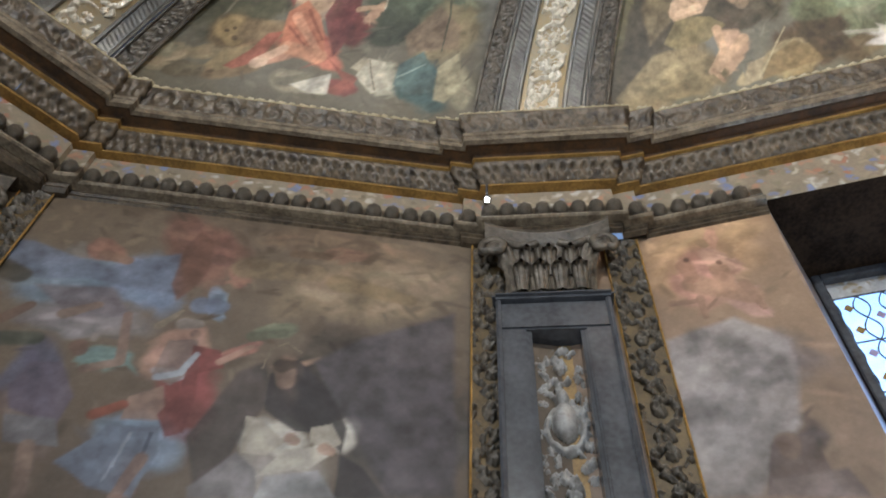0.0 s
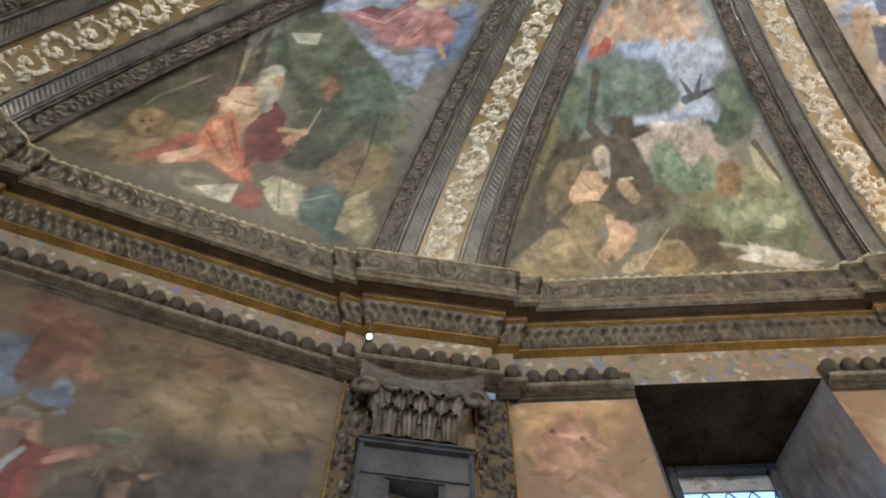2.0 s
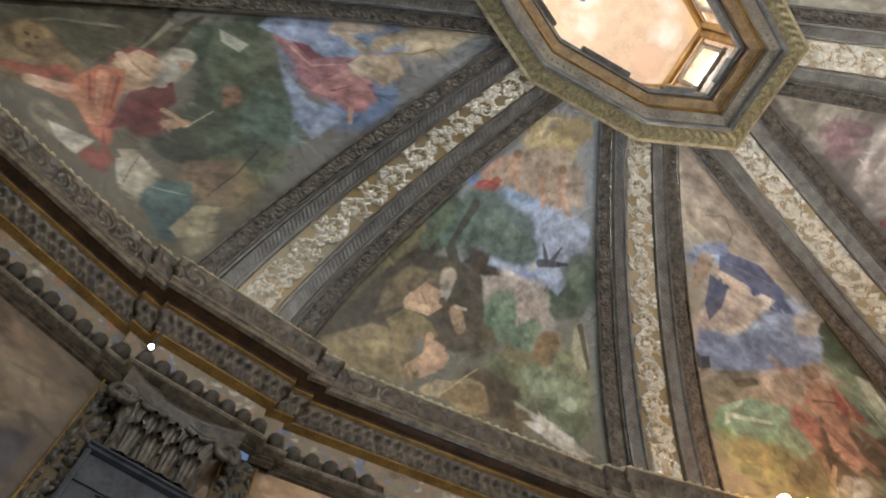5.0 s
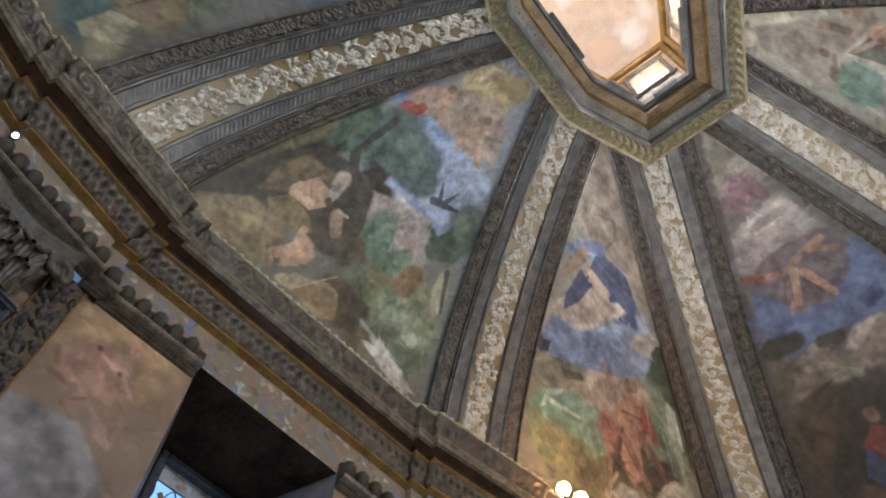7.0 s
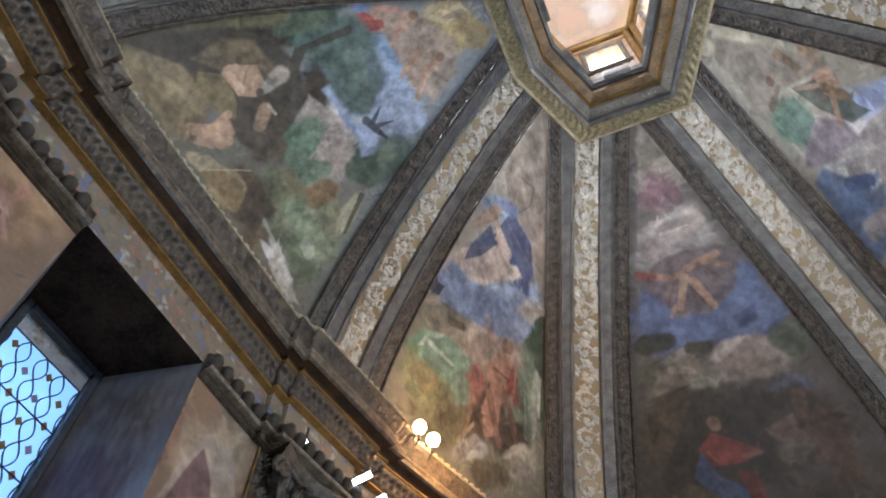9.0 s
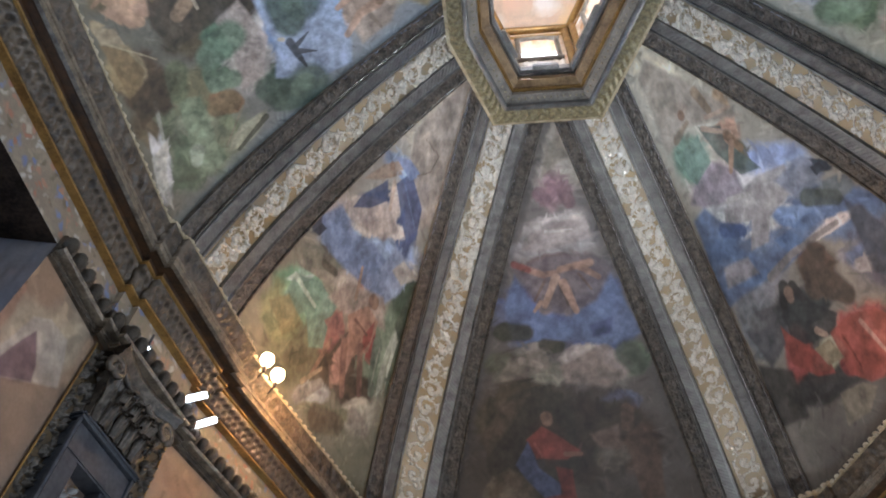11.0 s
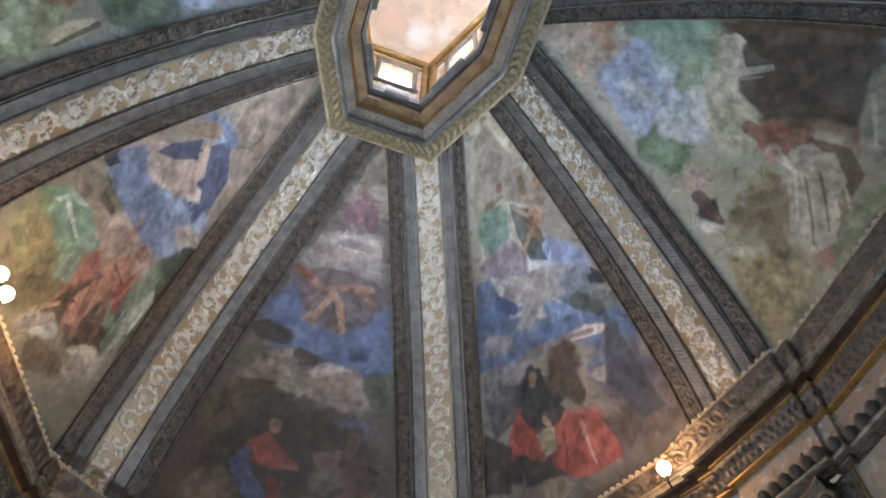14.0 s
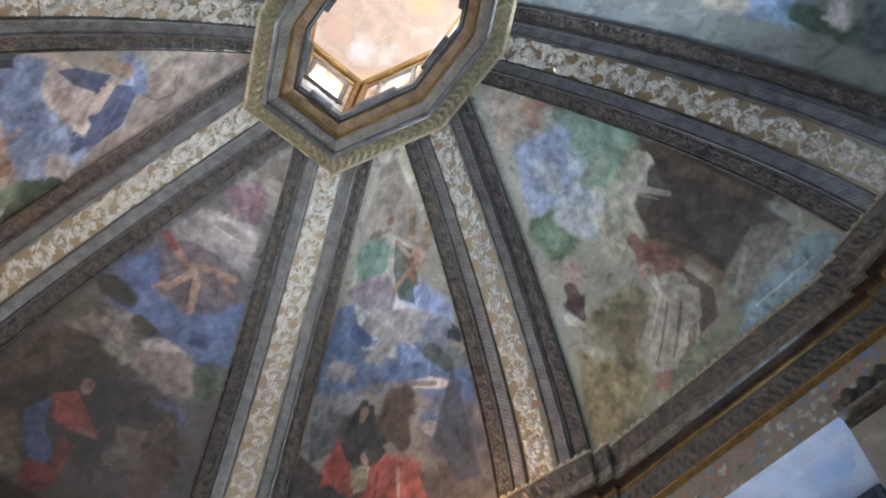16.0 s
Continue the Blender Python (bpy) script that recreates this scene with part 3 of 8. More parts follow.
patch(CELLS, 2, 0.430, 0.664, 0.099, 0.014, 0.024, -0.059, (0.611, 0.516, 0.458), 0.20, 0.8)
patch(CELLS, 2, 0.428, 0.742, 0.219, 0.033, 0.062, -0.033, (0.509, 0.451, 0.372), 0.30, 1.2)
patch(CELLS, 2, 0.041, 0.442, 0.044, 0.016, 0.028, -0.022, (0.047, 0.055, 0.083), 0.20, 0.8)
patch(CELLS, 2, 0.929, 0.506, 0.139, 0.034, 0.052, -0.047, (0.065, 0.107, 0.065), 0.30, 1.2)
patch(CELLS, 2, 0.195, 0.269, 0.096, 0.058, 0.105, -0.045, (0.129, 0.306, 0.172), 0.30, 1.2)
patch(CELLS, 2, 0.158, 0.223, 0.095, 0.038, 0.037, -0.050, (0.244, 0.285, 0.118), 0.30, 1.2)
patch(CELLS, 2, 0.179, 0.313, 0.032, 0.019, 0.065, -0.026, (0.325, 0.571, 0.423), 0.20, 0.8)
patch(CELLS, 2, 0.275, 0.395, 0.104, 0.034, 0.027, -0.030, (0.265, 0.245, 0.191), 0.20, 0.8)
patch(CELLS, 2, 0.211, 0.415, 0.108, 0.027, 0.009, -0.020, (0.136, 0.136, 0.098), 0.20, 0.8)
patch(CELLS, 2, 0.454, 0.433, 0.122, 0.034, 0.027, -0.037, (0.62, 0.55, 0.462), 0.30, 1.2)
patch(CELLS, 2, 0.574, 0.246, 0.212, 0.068, 0.024, -0.066, (0.106, 0.078, 0.048), 0.30, 1.2)
patch(CELLS, 2, 0.843, 0.380, 0.139, 0.035, 0.019, -0.105, (0.189, 0.263, 0.173), 0.30, 1.2)
patch(CELLS, 2, 0.312, 0.171, 0.144, 0.053, 0.041, -0.076, (0.167, 0.167, 0.089), 0.30, 1.2)
patch(CELLS, 2, 0.623, 0.392, 0.093, 0.020, -0.007, -0.066, (0.601, 0.37, 0.259), 0.20, 0.8)
patch(CELLS, 2, 0.670, 0.450, 0.066, 0.016, 0.009, -0.020, (0.467, 0.249, 0.149), 0.20, 0.8)
patch(CELLS, 2, 0.486, 0.457, 0.023, 0.009, 0.055, -0.025, (0.565, 0.319, 0.219), 0.20, 0.5)
patch(CELLS, 2, 0.441, 0.278, 0.085, 0.028, 0.026, -0.049, (0.353, 0.143, 0.117), 0.30, 1.2)
patch(CELLS, 2, 0.723, 0.377, 0.042, 0.014, 0.049, -0.045, (0.325, 0.07, 0.054), 0.20, 0.5)
patch(CELLS, 2, 0.606, 0.271, 0.052, 0.013, -0.009, -0.075, (0.439, 0.25, 0.179), 0.20, 0.8)
patch(CELLS, 2, 0.822, 0.208, 0.097, 0.029, 0.005, -0.047, (0.447, 0.42, 0.321), 0.30, 1.2)
patch(CELLS, 2, 0.760, 0.225, 0.046, 0.014, 0.003, -0.019, (0.362, 0.338, 0.252), 0.20, 0.8)
patch(CELLS, 2, 0.502, 0.135, 0.084, 0.043, 0.030, -0.017, (0.367, 0.393, 0.393), 0.20, 0.8)
patch(CELLS, 2, 0.965, 0.383, 0.034, 0.010, 0.043, -0.069, (0.483, 0.543, 0.455), 0.20, 0.5)
patch(CELLS, 3, 0.738, 0.915, 0.600, 0.007, -0.014, -0.065, (0.446, 0.393, 0.32), 0.30, 1.2)
patch(CELLS, 3, 0.491, 0.856, 0.280, 0.005, 0.036, -0.028, (0.285, 0.173, 0.189), 0.30, 1.2)
patch(CELLS, 3, 0.490, 0.779, 0.399, 0.011, 0.025, -0.030, (0.478, 0.423, 0.396), 0.30, 1.2)
patch(CELLS, 3, 0.434, 0.734, 0.456, 0.014, 0.027, -0.030, (0.313, 0.291, 0.291), 0.30, 1.2)
patch(CELLS, 3, 0.526, 0.622, 0.477, 0.020, 0.026, -0.065, (0.082, 0.127, 0.327), 0.30, 1.2)
patch(CELLS, 3, 0.762, 0.539, 0.228, 0.011, -0.003, -0.047, (0.06, 0.088, 0.237), 0.30, 1.2)
patch(CELLS, 3, 0.343, 0.545, 0.184, 0.009, 0.026, -0.040, (0.092, 0.141, 0.304), 0.30, 1.2)
patch(CELLS, 3, 0.512, 0.654, 0.232, 0.009, 0.018, -0.038, (0.207, 0.146, 0.133), 0.30, 1.2)
patch(CELLS, 3, 0.458, 0.703, 0.355, 0.012, 0.010, -0.014, (0.161, 0.101, 0.097), 0.20, 0.5)
patch(CELLS, 3, 0.377, 0.615, 0.060, -0.004, -0.015, -0.033, (0.242, 0.181, 0.163), 0.20, 0.8)
patch(CELLS, 3, 0.553, 0.610, 0.051, 0.002, 0.012, -0.037, (0.23, 0.168, 0.149), 0.20, 0.8)
patch(CELLS, 3, 0.162, 0.557, 0.129, 0.007, 0.024, -0.024, (0.073, 0.083, 0.048), 0.20, 0.8)
patch(CELLS, 3, 0.364, 0.512, 0.139, 0.008, 0.011, -0.020, (0.069, 0.073, 0.043), 0.20, 0.8)
patch(CELLS, 3, 0.260, 0.456, 0.158, 0.009, 0.027, -0.042, (0.288, 0.267, 0.21), 0.30, 1.2)
patch(CELLS, 3, 0.111, 0.476, 0.097, 0.006, 0.025, -0.028, (0.121, 0.121, 0.076), 0.20, 0.8)
patch(CELLS, 3, 0.691, 0.453, 0.198, 0.011, 0.002, -0.042, (0.311, 0.268, 0.229), 0.30, 1.2)
patch(CELLS, 3, 0.619, 0.491, 0.138, 0.008, 0.004, -0.028, (0.446, 0.367, 0.32), 0.20, 0.8)
patch(CELLS, 3, 0.896, 0.478, 0.087, 0.005, -0.011, -0.042, (0.138, 0.183, 0.1), 0.30, 1.2)
patch(CELLS, 3, 0.754, 0.371, 0.120, 0.008, -0.001, -0.029, (0.128, 0.156, 0.283), 0.20, 0.8)
patch(CELLS, 3, 0.280, 0.369, 0.228, 0.015, 0.046, -0.086, (0.082, 0.063, 0.034), 0.30, 1.2)
patch(CELLS, 3, 0.642, 0.291, 0.243, 0.017, 0.010, -0.116, (0.056, 0.038, 0.025), 0.30, 1.2)
patch(CELLS, 3, 0.158, 0.331, 0.114, -0.013, -0.004, -0.071, (0.107, 0.084, 0.049), 0.30, 1.2)
patch(CELLS, 3, 0.377, 0.272, 0.091, 0.007, 0.020, -0.058, (0.235, 0.043, 0.032), 0.30, 1.2)
patch(CELLS, 3, 0.330, 0.224, 0.049, 0.004, 0.022, -0.058, (0.05, 0.066, 0.18), 0.20, 0.8)
patch(CELLS, 3, 0.489, 0.251, 0.056, -0.007, -0.005, -0.013, (0.144, 0.067, 0.062), 0.20, 0.5)
patch(CELLS, 3, 0.791, 0.273, 0.094, 0.007, -0.005, -0.088, (0.082, 0.042, 0.025), 0.30, 1.2)
patch(CELLS, 3, 0.782, 0.344, 0.041, 0.003, -0.001, -0.020, (0.164, 0.086, 0.05), 0.20, 0.8)
patch(CELLS, 3, 0.251, 0.143, 0.114, 0.009, 0.023, -0.057, (0.242, 0.205, 0.128), 0.30, 1.2)
patch(CELLS, 3, 0.432, 0.128, 0.057, 0.004, 0.010, -0.042, (0.146, 0.034, 0.024), 0.30, 1.2)
patch(CELLS, 3, 0.673, 0.235, 0.077, 0.006, 0.002, -0.037, (0.135, 0.109, 0.076), 0.30, 1.2)
patch(CELLS, 4, 0.601, 0.912, 0.401, -0.022, -0.107, -0.069, (0.574, 0.512, 0.351), 0.30, 1.2)
patch(CELLS, 4, 0.387, 0.686, 0.249, -0.040, -0.027, -0.029, (0.575, 0.455, 0.455), 0.30, 1.2)
patch(CELLS, 4, 0.786, 0.596, 0.151, -0.061, -0.115, -0.033, (0.259, 0.346, 0.62), 0.30, 1.2)
patch(CELLS, 4, 0.527, 0.592, 0.324, -0.086, -0.084, -0.047, (0.62, 0.62, 0.62), 0.30, 1.2)
patch(CELLS, 4, 0.251, 0.562, 0.232, -0.045, -0.017, -0.037, (0.123, 0.23, 0.496), 0.30, 1.2)
patch(CELLS, 4, 0.840, 0.389, 0.131, -0.073, -0.084, -0.035, (0.107, 0.19, 0.38), 0.30, 1.2)
patch(CELLS, 4, 0.850, 0.435, 0.129, -0.095, -0.078, -0.019, (0.072, 0.14, 0.303), 0.30, 1.2)
patch(CELLS, 4, 0.462, 0.512, 0.196, -0.044, -0.016, -0.023, (0.62, 0.62, 0.62), 0.20, 0.8)
patch(CELLS, 4, 0.409, 0.573, 0.071, -0.014, -0.016, -0.022, (0.082, 0.14, 0.304), 0.20, 0.8)
patch(CELLS, 4, 0.318, 0.761, 0.207, -0.026, -0.038, -0.040, (0.142, 0.262, 0.188), 0.30, 1.2)
patch(CELLS, 4, 0.713, 0.732, 0.115, -0.019, -0.074, -0.040, (0.565, 0.318, 0.201), 0.20, 0.8)
patch(CELLS, 4, 0.720, 0.789, 0.087, -0.012, -0.036, -0.015, (0.074, 0.095, 0.084), 0.20, 0.8)
patch(CELLS, 4, 0.713, 0.769, 0.134, -0.014, -0.011, -0.010, (0.613, 0.58, 0.459), 0.20, 0.5)
patch(CELLS, 4, 0.904, 0.769, 0.063, -0.010, -0.073, -0.028, (0.439, 0.291, 0.15), 0.20, 0.8)
patch(CELLS, 4, 0.561, 0.837, 0.079, -0.008, -0.034, -0.015, (0.435, 0.192, 0.108), 0.20, 0.5)
patch(CELLS, 4, 0.686, 0.678, 0.076, -0.014, -0.044, -0.029, (0.135, 0.122, 0.067), 0.20, 0.8)
patch(CELLS, 4, 0.946, 0.506, 0.032, -0.024, -0.033, -0.007, (0.027, 0.039, 0.062), 0.20, 0.5)
patch(CELLS, 4, 0.217, 0.474, 0.208, -0.045, -0.017, -0.052, (0.226, 0.226, 0.245), 0.30, 1.2)
patch(CELLS, 4, 0.853, 0.255, 0.109, -0.093, -0.124, -0.041, (0.085, 0.085, 0.121), 0.30, 1.2)
patch(CELLS, 4, 0.763, 0.300, 0.085, -0.049, -0.037, -0.018, (0.225, 0.207, 0.225), 0.20, 0.8)
patch(CELLS, 4, 0.572, 0.373, 0.088, -0.024, -0.034, -0.051, (0.106, 0.07, 0.038), 0.30, 1.2)
patch(CELLS, 4, 0.369, 0.338, 0.117, -0.031, -0.027, -0.066, (0.032, 0.035, 0.035), 0.30, 1.2)
patch(CELLS, 4, 0.242, 0.285, 0.066, -0.028, -0.073, -0.048, (0.3, 0.053, 0.039), 0.20, 0.8)
patch(CELLS, 4, 0.576, 0.176, 0.133, -0.071, -0.074, -0.046, (0.402, 0.067, 0.049), 0.30, 1.2)
patch(CELLS, 4, 0.601, 0.168, 0.016, -0.003, 0.001, -0.069, (0.595, 0.234, 0.167), 0.20, 0.5)
patch(CELLS, 4, 0.432, 0.277, 0.048, -0.023, -0.013, -0.008, (0.478, 0.422, 0.371), 0.20, 0.5)
patch(CELLS, 4, 0.393, 0.222, 0.065, -0.018, -0.015, -0.039, (0.311, 0.311, 0.194), 0.20, 0.8)
patch(CELLS, 4, 0.795, 0.135, 0.190, -0.023, 0.001, -0.056, (0.083, 0.064, 0.059), 0.30, 1.2)
patch(CELLS, 4, 0.285, 0.188, 0.181, -0.050, -0.009, -0.033, (0.054, 0.051, 0.046), 0.30, 1.2)
patch(CELLS, 4, 0.114, 0.400, 0.100, -0.023, -0.011, -0.066, (0.171, 0.187, 0.204), 0.30, 1.2)
patch(CELLS, 4, 0.927, 0.166, 0.055, -0.051, -0.057, -0.020, (0.127, 0.11, 0.11), 0.30, 1.2)
patch(CELLS, 5, 0.934, 0.911, -0.017, -0.052, -0.348, -0.013, (0.574, 0.512, 0.351), 0.30, 1.2)
patch(CELLS, 5, 0.633, 0.868, 0.213, -0.042, -0.154, -0.019, (0.535, 0.368, 0.278), 0.20, 0.8)
patch(CELLS, 5, 1.006, 0.845, 0.048, -0.021, -0.125, -0.014, (0.465, 0.211, 0.122), 0.20, 0.8)
patch(CELLS, 5, 0.432, 0.710, 0.192, -0.034, -0.199, -0.115, (0.374, 0.453, 0.573), 0.30, 1.2)
patch(CELLS, 5, 0.762, 0.709, 0.094, -0.042, -0.165, -0.041, (0.281, 0.423, 0.603), 0.30, 1.2)
patch(CELLS, 5, 0.864, 0.657, -0.020, -0.084, -0.245, -0.022, (0.274, 0.443, 0.317), 0.30, 1.2)
patch(CELLS, 5, 1.030, 0.698, 0.023, -0.047, -0.096, -0.016, (0.259, 0.536, 0.421), 0.20, 0.8)
patch(CELLS, 5, 0.719, 0.543, 0.039, -0.066, -0.241, -0.052, (0.61, 0.577, 0.378), 0.30, 1.2)
patch(CELLS, 5, 0.245, 0.565, 0.107, -0.037, -0.084, -0.050, (0.139, 0.22, 0.101), 0.30, 1.2)
patch(CELLS, 5, 0.487, 0.546, 0.058, -0.026, -0.089, -0.044, (0.549, 0.58, 0.549), 0.30, 1.2)
patch(CELLS, 5, 0.947, 0.435, -0.003, -0.158, -0.142, -0.030, (0.094, 0.065, 0.034), 0.30, 1.2)
patch(CELLS, 5, 0.878, 0.295, 0.026, -0.086, -0.081, -0.027, (0.072, 0.051, 0.03), 0.30, 1.2)
patch(CELLS, 5, 0.657, 0.366, 0.089, -0.059, -0.123, -0.077, (0.165, 0.122, 0.056), 0.30, 1.2)
patch(CELLS, 5, 0.791, 0.498, 0.003, -0.059, -0.034, -0.005, (0.62, 0.62, 0.557), 0.20, 0.8)
patch(CELLS, 5, 0.862, 0.535, 0.015, -0.006, -0.062, -0.030, (0.62, 0.58, 0.432), 0.20, 0.5)
patch(CELLS, 5, 0.202, 0.460, 0.058, -0.023, -0.034, -0.027, (0.442, 0.317, 0.253), 0.20, 0.8)
patch(CELLS, 5, 0.143, 0.391, 0.035, -0.025, -0.048, -0.018, (0.072, 0.047, 0.047), 0.20, 0.8)
patch(CELLS, 5, 0.076, 0.378, 0.052, -0.021, -0.013, -0.014, (0.367, 0.392, 0.367), 0.20, 0.8)
patch(CELLS, 5, 0.619, 0.221, 0.054, -0.037, -0.068, -0.055, (0.219, 0.138, 0.07), 0.30, 1.2)
patch(CELLS, 5, 0.485, 0.191, 0.061, -0.074, -0.130, -0.058, (0.444, 0.391, 0.255), 0.30, 1.2)
patch(CELLS, 5, 0.425, 0.156, 0.048, -0.038, -0.079, -0.056, (0.541, 0.492, 0.349), 0.30, 1.2)
patch(CELLS, 5, 0.543, 0.351, 0.024, -0.054, -0.058, -0.012, (0.279, 0.1, 0.054), 0.30, 1.2)
patch(CELLS, 5, 0.495, 0.338, 0.024, -0.014, -0.027, -0.020, (0.564, 0.296, 0.2), 0.20, 0.8)
patch(CELLS, 5, 0.863, 0.208, 0.066, -0.021, -0.065, -0.077, (0.365, 0.365, 0.317), 0.30, 1.2)
patch(CELLS, 5, 0.863, 0.098, 0.002, -0.034, -0.111, -0.025, (0.278, 0.447, 0.476), 0.30, 1.2)
patch(CELLS, 5, 0.706, 0.084, 0.005, -0.040, -0.080, -0.013, (0.253, 0.389, 0.364), 0.30, 1.2)
patch(CELLS, 5, 0.270, 0.274, 0.060, -0.053, -0.105, -0.045, (0.307, 0.244, 0.118), 0.30, 1.2)
patch(CELLS, 5, 0.121, 0.121, 0.099, -0.046, -0.045, -0.068, (0.242, 0.222, 0.104), 0.30, 1.2)
patch(CELLS, 5, 0.446, 0.079, 0.104, -0.004, 0.003, -0.039, (0.185, 0.202, 0.09), 0.30, 1.2)
patch(CELLS, 5, 0.166, 0.257, 0.064, -0.030, -0.040, -0.047, (0.361, 0.336, 0.196), 0.30, 1.2)
patch(CELLS, 5, 0.333, 0.093, 0.021, -0.014, -0.021, -0.016, (0.352, 0.142, 0.093), 0.20, 0.8)
patch(WALLS, 0, 0.258, 0.809, 0.072, 0.024, 0.031, -0.037, (0.128, 0.188, 0.262), 0.30, 1.2)
patch(WALLS, 0, 0.368, 0.813, 0.046, 0.005, 0.021, -0.039, (0.115, 0.171, 0.283), 0.30, 1.2)
patch(WALLS, 0, 0.479, 0.800, 0.015, 0.002, 0.010, -0.023, (0.144, 0.207, 0.307), 0.20, 0.8)
patch(WALLS, 0, 0.432, 0.958, 0.328, 0.002, 0.013, -0.042, (0.125, 0.087, 0.057), 0.30, 1.2)
patch(WALLS, 0, 0.432, 0.872, 0.029, 0.029, 0.045, -0.043, (0.181, 0.08, 0.055), 0.30, 1.2)
patch(WALLS, 0, 0.691, 0.839, 0.119, 0.035, 0.015, -0.040, (0.24, 0.17, 0.102), 0.30, 1.2)
patch(WALLS, 0, 0.634, 0.905, 0.145, -0.005, 0.002, -0.024, (0.189, 0.123, 0.074), 0.30, 1.2)
patch(WALLS, 0, 0.310, 0.752, 0.085, 0.008, 0.013, -0.020, (0.169, 0.154, 0.169), 0.30, 1.2)
patch(WALLS, 0, 0.749, 0.675, 0.077, 0.006, 0.010, -0.069, (0.069, 0.062, 0.065), 0.30, 1.2)
patch(WALLS, 0, 0.671, 0.738, 0.052, 0.005, 0.009, -0.040, (0.072, 0.054, 0.042), 0.30, 1.2)
patch(WALLS, 0, 0.304, 0.685, 0.033, 0.003, 0.024, -0.035, (0.086, 0.086, 0.135), 0.30, 1.2)
patch(WALLS, 0, 0.322, 0.640, 0.025, 0.002, 0.022, -0.031, (0.135, 0.097, 0.086), 0.30, 1.2)
patch(WALLS, 0, 0.368, 0.716, 0.034, 0.003, 0.007, -0.013, (0.114, 0.203, 0.203), 0.20, 0.8)
patch(WALLS, 0, 0.446, 0.737, 0.027, 0.023, 0.022, -0.018, (0.355, 0.191, 0.145), 0.30, 1.2)
patch(WALLS, 0, 0.481, 0.694, 0.037, -0.007, 0.002, -0.041, (0.215, 0.043, 0.043), 0.30, 1.2)
patch(WALLS, 0, 0.520, 0.737, 0.029, 0.015, 0.007, -0.008, (0.303, 0.114, 0.091), 0.20, 0.8)
patch(WALLS, 0, 0.447, 0.639, 0.040, 0.018, 0.029, -0.028, (0.16, 0.227, 0.332), 0.30, 1.2)
patch(WALLS, 0, 0.442, 0.603, 0.018, 0.001, 0.011, -0.019, (0.282, 0.155, 0.115), 0.30, 1.2)
patch(WALLS, 0, 0.451, 0.711, 0.022, -0.001, 0.002, -0.007, (0.325, 0.451, 0.572), 0.20, 0.8)
patch(WALLS, 0, 0.570, 0.771, 0.027, 0.003, 0.004, -0.011, (0.137, 0.151, 0.099), 0.20, 0.8)
patch(WALLS, 0, 0.627, 0.707, 0.046, -0.017, -0.010, -0.028, (0.025, 0.021, 0.023), 0.30, 1.2)
patch(WALLS, 0, 0.602, 0.718, 0.019, 0.002, 0.007, -0.023, (0.239, 0.139, 0.09), 0.30, 1.2)
patch(WALLS, 0, 0.592, 0.662, 0.030, 0.003, 0.008, -0.022, (0.42, 0.409, 0.369), 0.30, 1.2)
patch(WALLS, 0, 0.671, 0.663, 0.019, 0.002, 0.003, -0.014, (0.512, 0.494, 0.454), 0.30, 1.2)
patch(WALLS, 0, 0.595, 0.614, 0.058, 0.023, 0.019, -0.022, (0.224, 0.206, 0.196), 0.30, 1.2)
patch(WALLS, 0, 0.638, 0.644, 0.034, 0.014, 0.004, -0.005, (0.448, 0.421, 0.37), 0.20, 0.5)
patch(WALLS, 0, 0.294, 0.856, 0.024, 0.003, 0.010, -0.017, (0.218, 0.099, 0.069), 0.20, 0.8)
patch(WALLS, 0, 0.585, 0.853, 0.025, 0.003, 0.002, -0.009, (0.259, 0.131, 0.08), 0.20, 0.5)
patch(WALLS, 0, 0.638, 0.887, 0.030, 0.003, 0.002, -0.011, (0.259, 0.139, 0.084), 0.20, 0.8)
patch(WALLS, 0, 0.495, 0.843, 0.016, 0.002, 0.008, -0.021, (0.218, 0.099, 0.069), 0.20, 0.8)
patch(WALLS, 1, 0.253, 0.904, 0.091, 0.011, -0.004, -0.055, (0.437, 0.248, 0.11), 0.30, 1.2)
patch(WALLS, 1, 0.238, 0.857, 0.041, -0.016, -0.014, -0.028, (0.436, 0.192, 0.133), 0.30, 1.2)
patch(WALLS, 1, 0.260, 0.903, 0.012, -0.002, -0.006, -0.020, (0.496, 0.23, 0.136), 0.20, 0.8)
patch(WALLS, 1, 0.279, 0.821, 0.028, -0.028, -0.011, -0.011, (0.409, 0.21, 0.162), 0.20, 0.8)
patch(WALLS, 1, 0.267, 0.874, 0.024, -0.016, -0.006, -0.009, (0.479, 0.25, 0.165), 0.20, 0.8)
patch(WALLS, 1, 0.245, 0.745, 0.079, -0.010, -0.014, -0.039, (0.167, 0.129, 0.124), 0.30, 1.2)
patch(WALLS, 1, 0.214, 0.675, 0.055, -0.006, -0.017, -0.049, (0.195, 0.195, 0.231), 0.30, 1.2)
patch(WALLS, 1, 0.282, 0.646, 0.025, -0.002, -0.009, -0.020, (0.073, 0.058, 0.058), 0.30, 1.2)
patch(WALLS, 1, 0.283, 0.662, 0.014, -0.001, -0.006, -0.015, (0.149, 0.097, 0.076), 0.20, 0.8)
patch(WALLS, 1, 0.781, 0.935, 0.044, 0.071, 0.056, 0.001, (0.213, 0.16, 0.111), 0.30, 1.2)
patch(WALLS, 1, 0.746, 0.868, 0.039, 0.062, 0.062, -0.000, (0.358, 0.267, 0.162), 0.30, 1.2)
patch(WALLS, 1, 0.746, 0.828, 0.016, 0.036, 0.032, 0.004, (0.133, 0.056, 0.056), 0.30, 1.2)
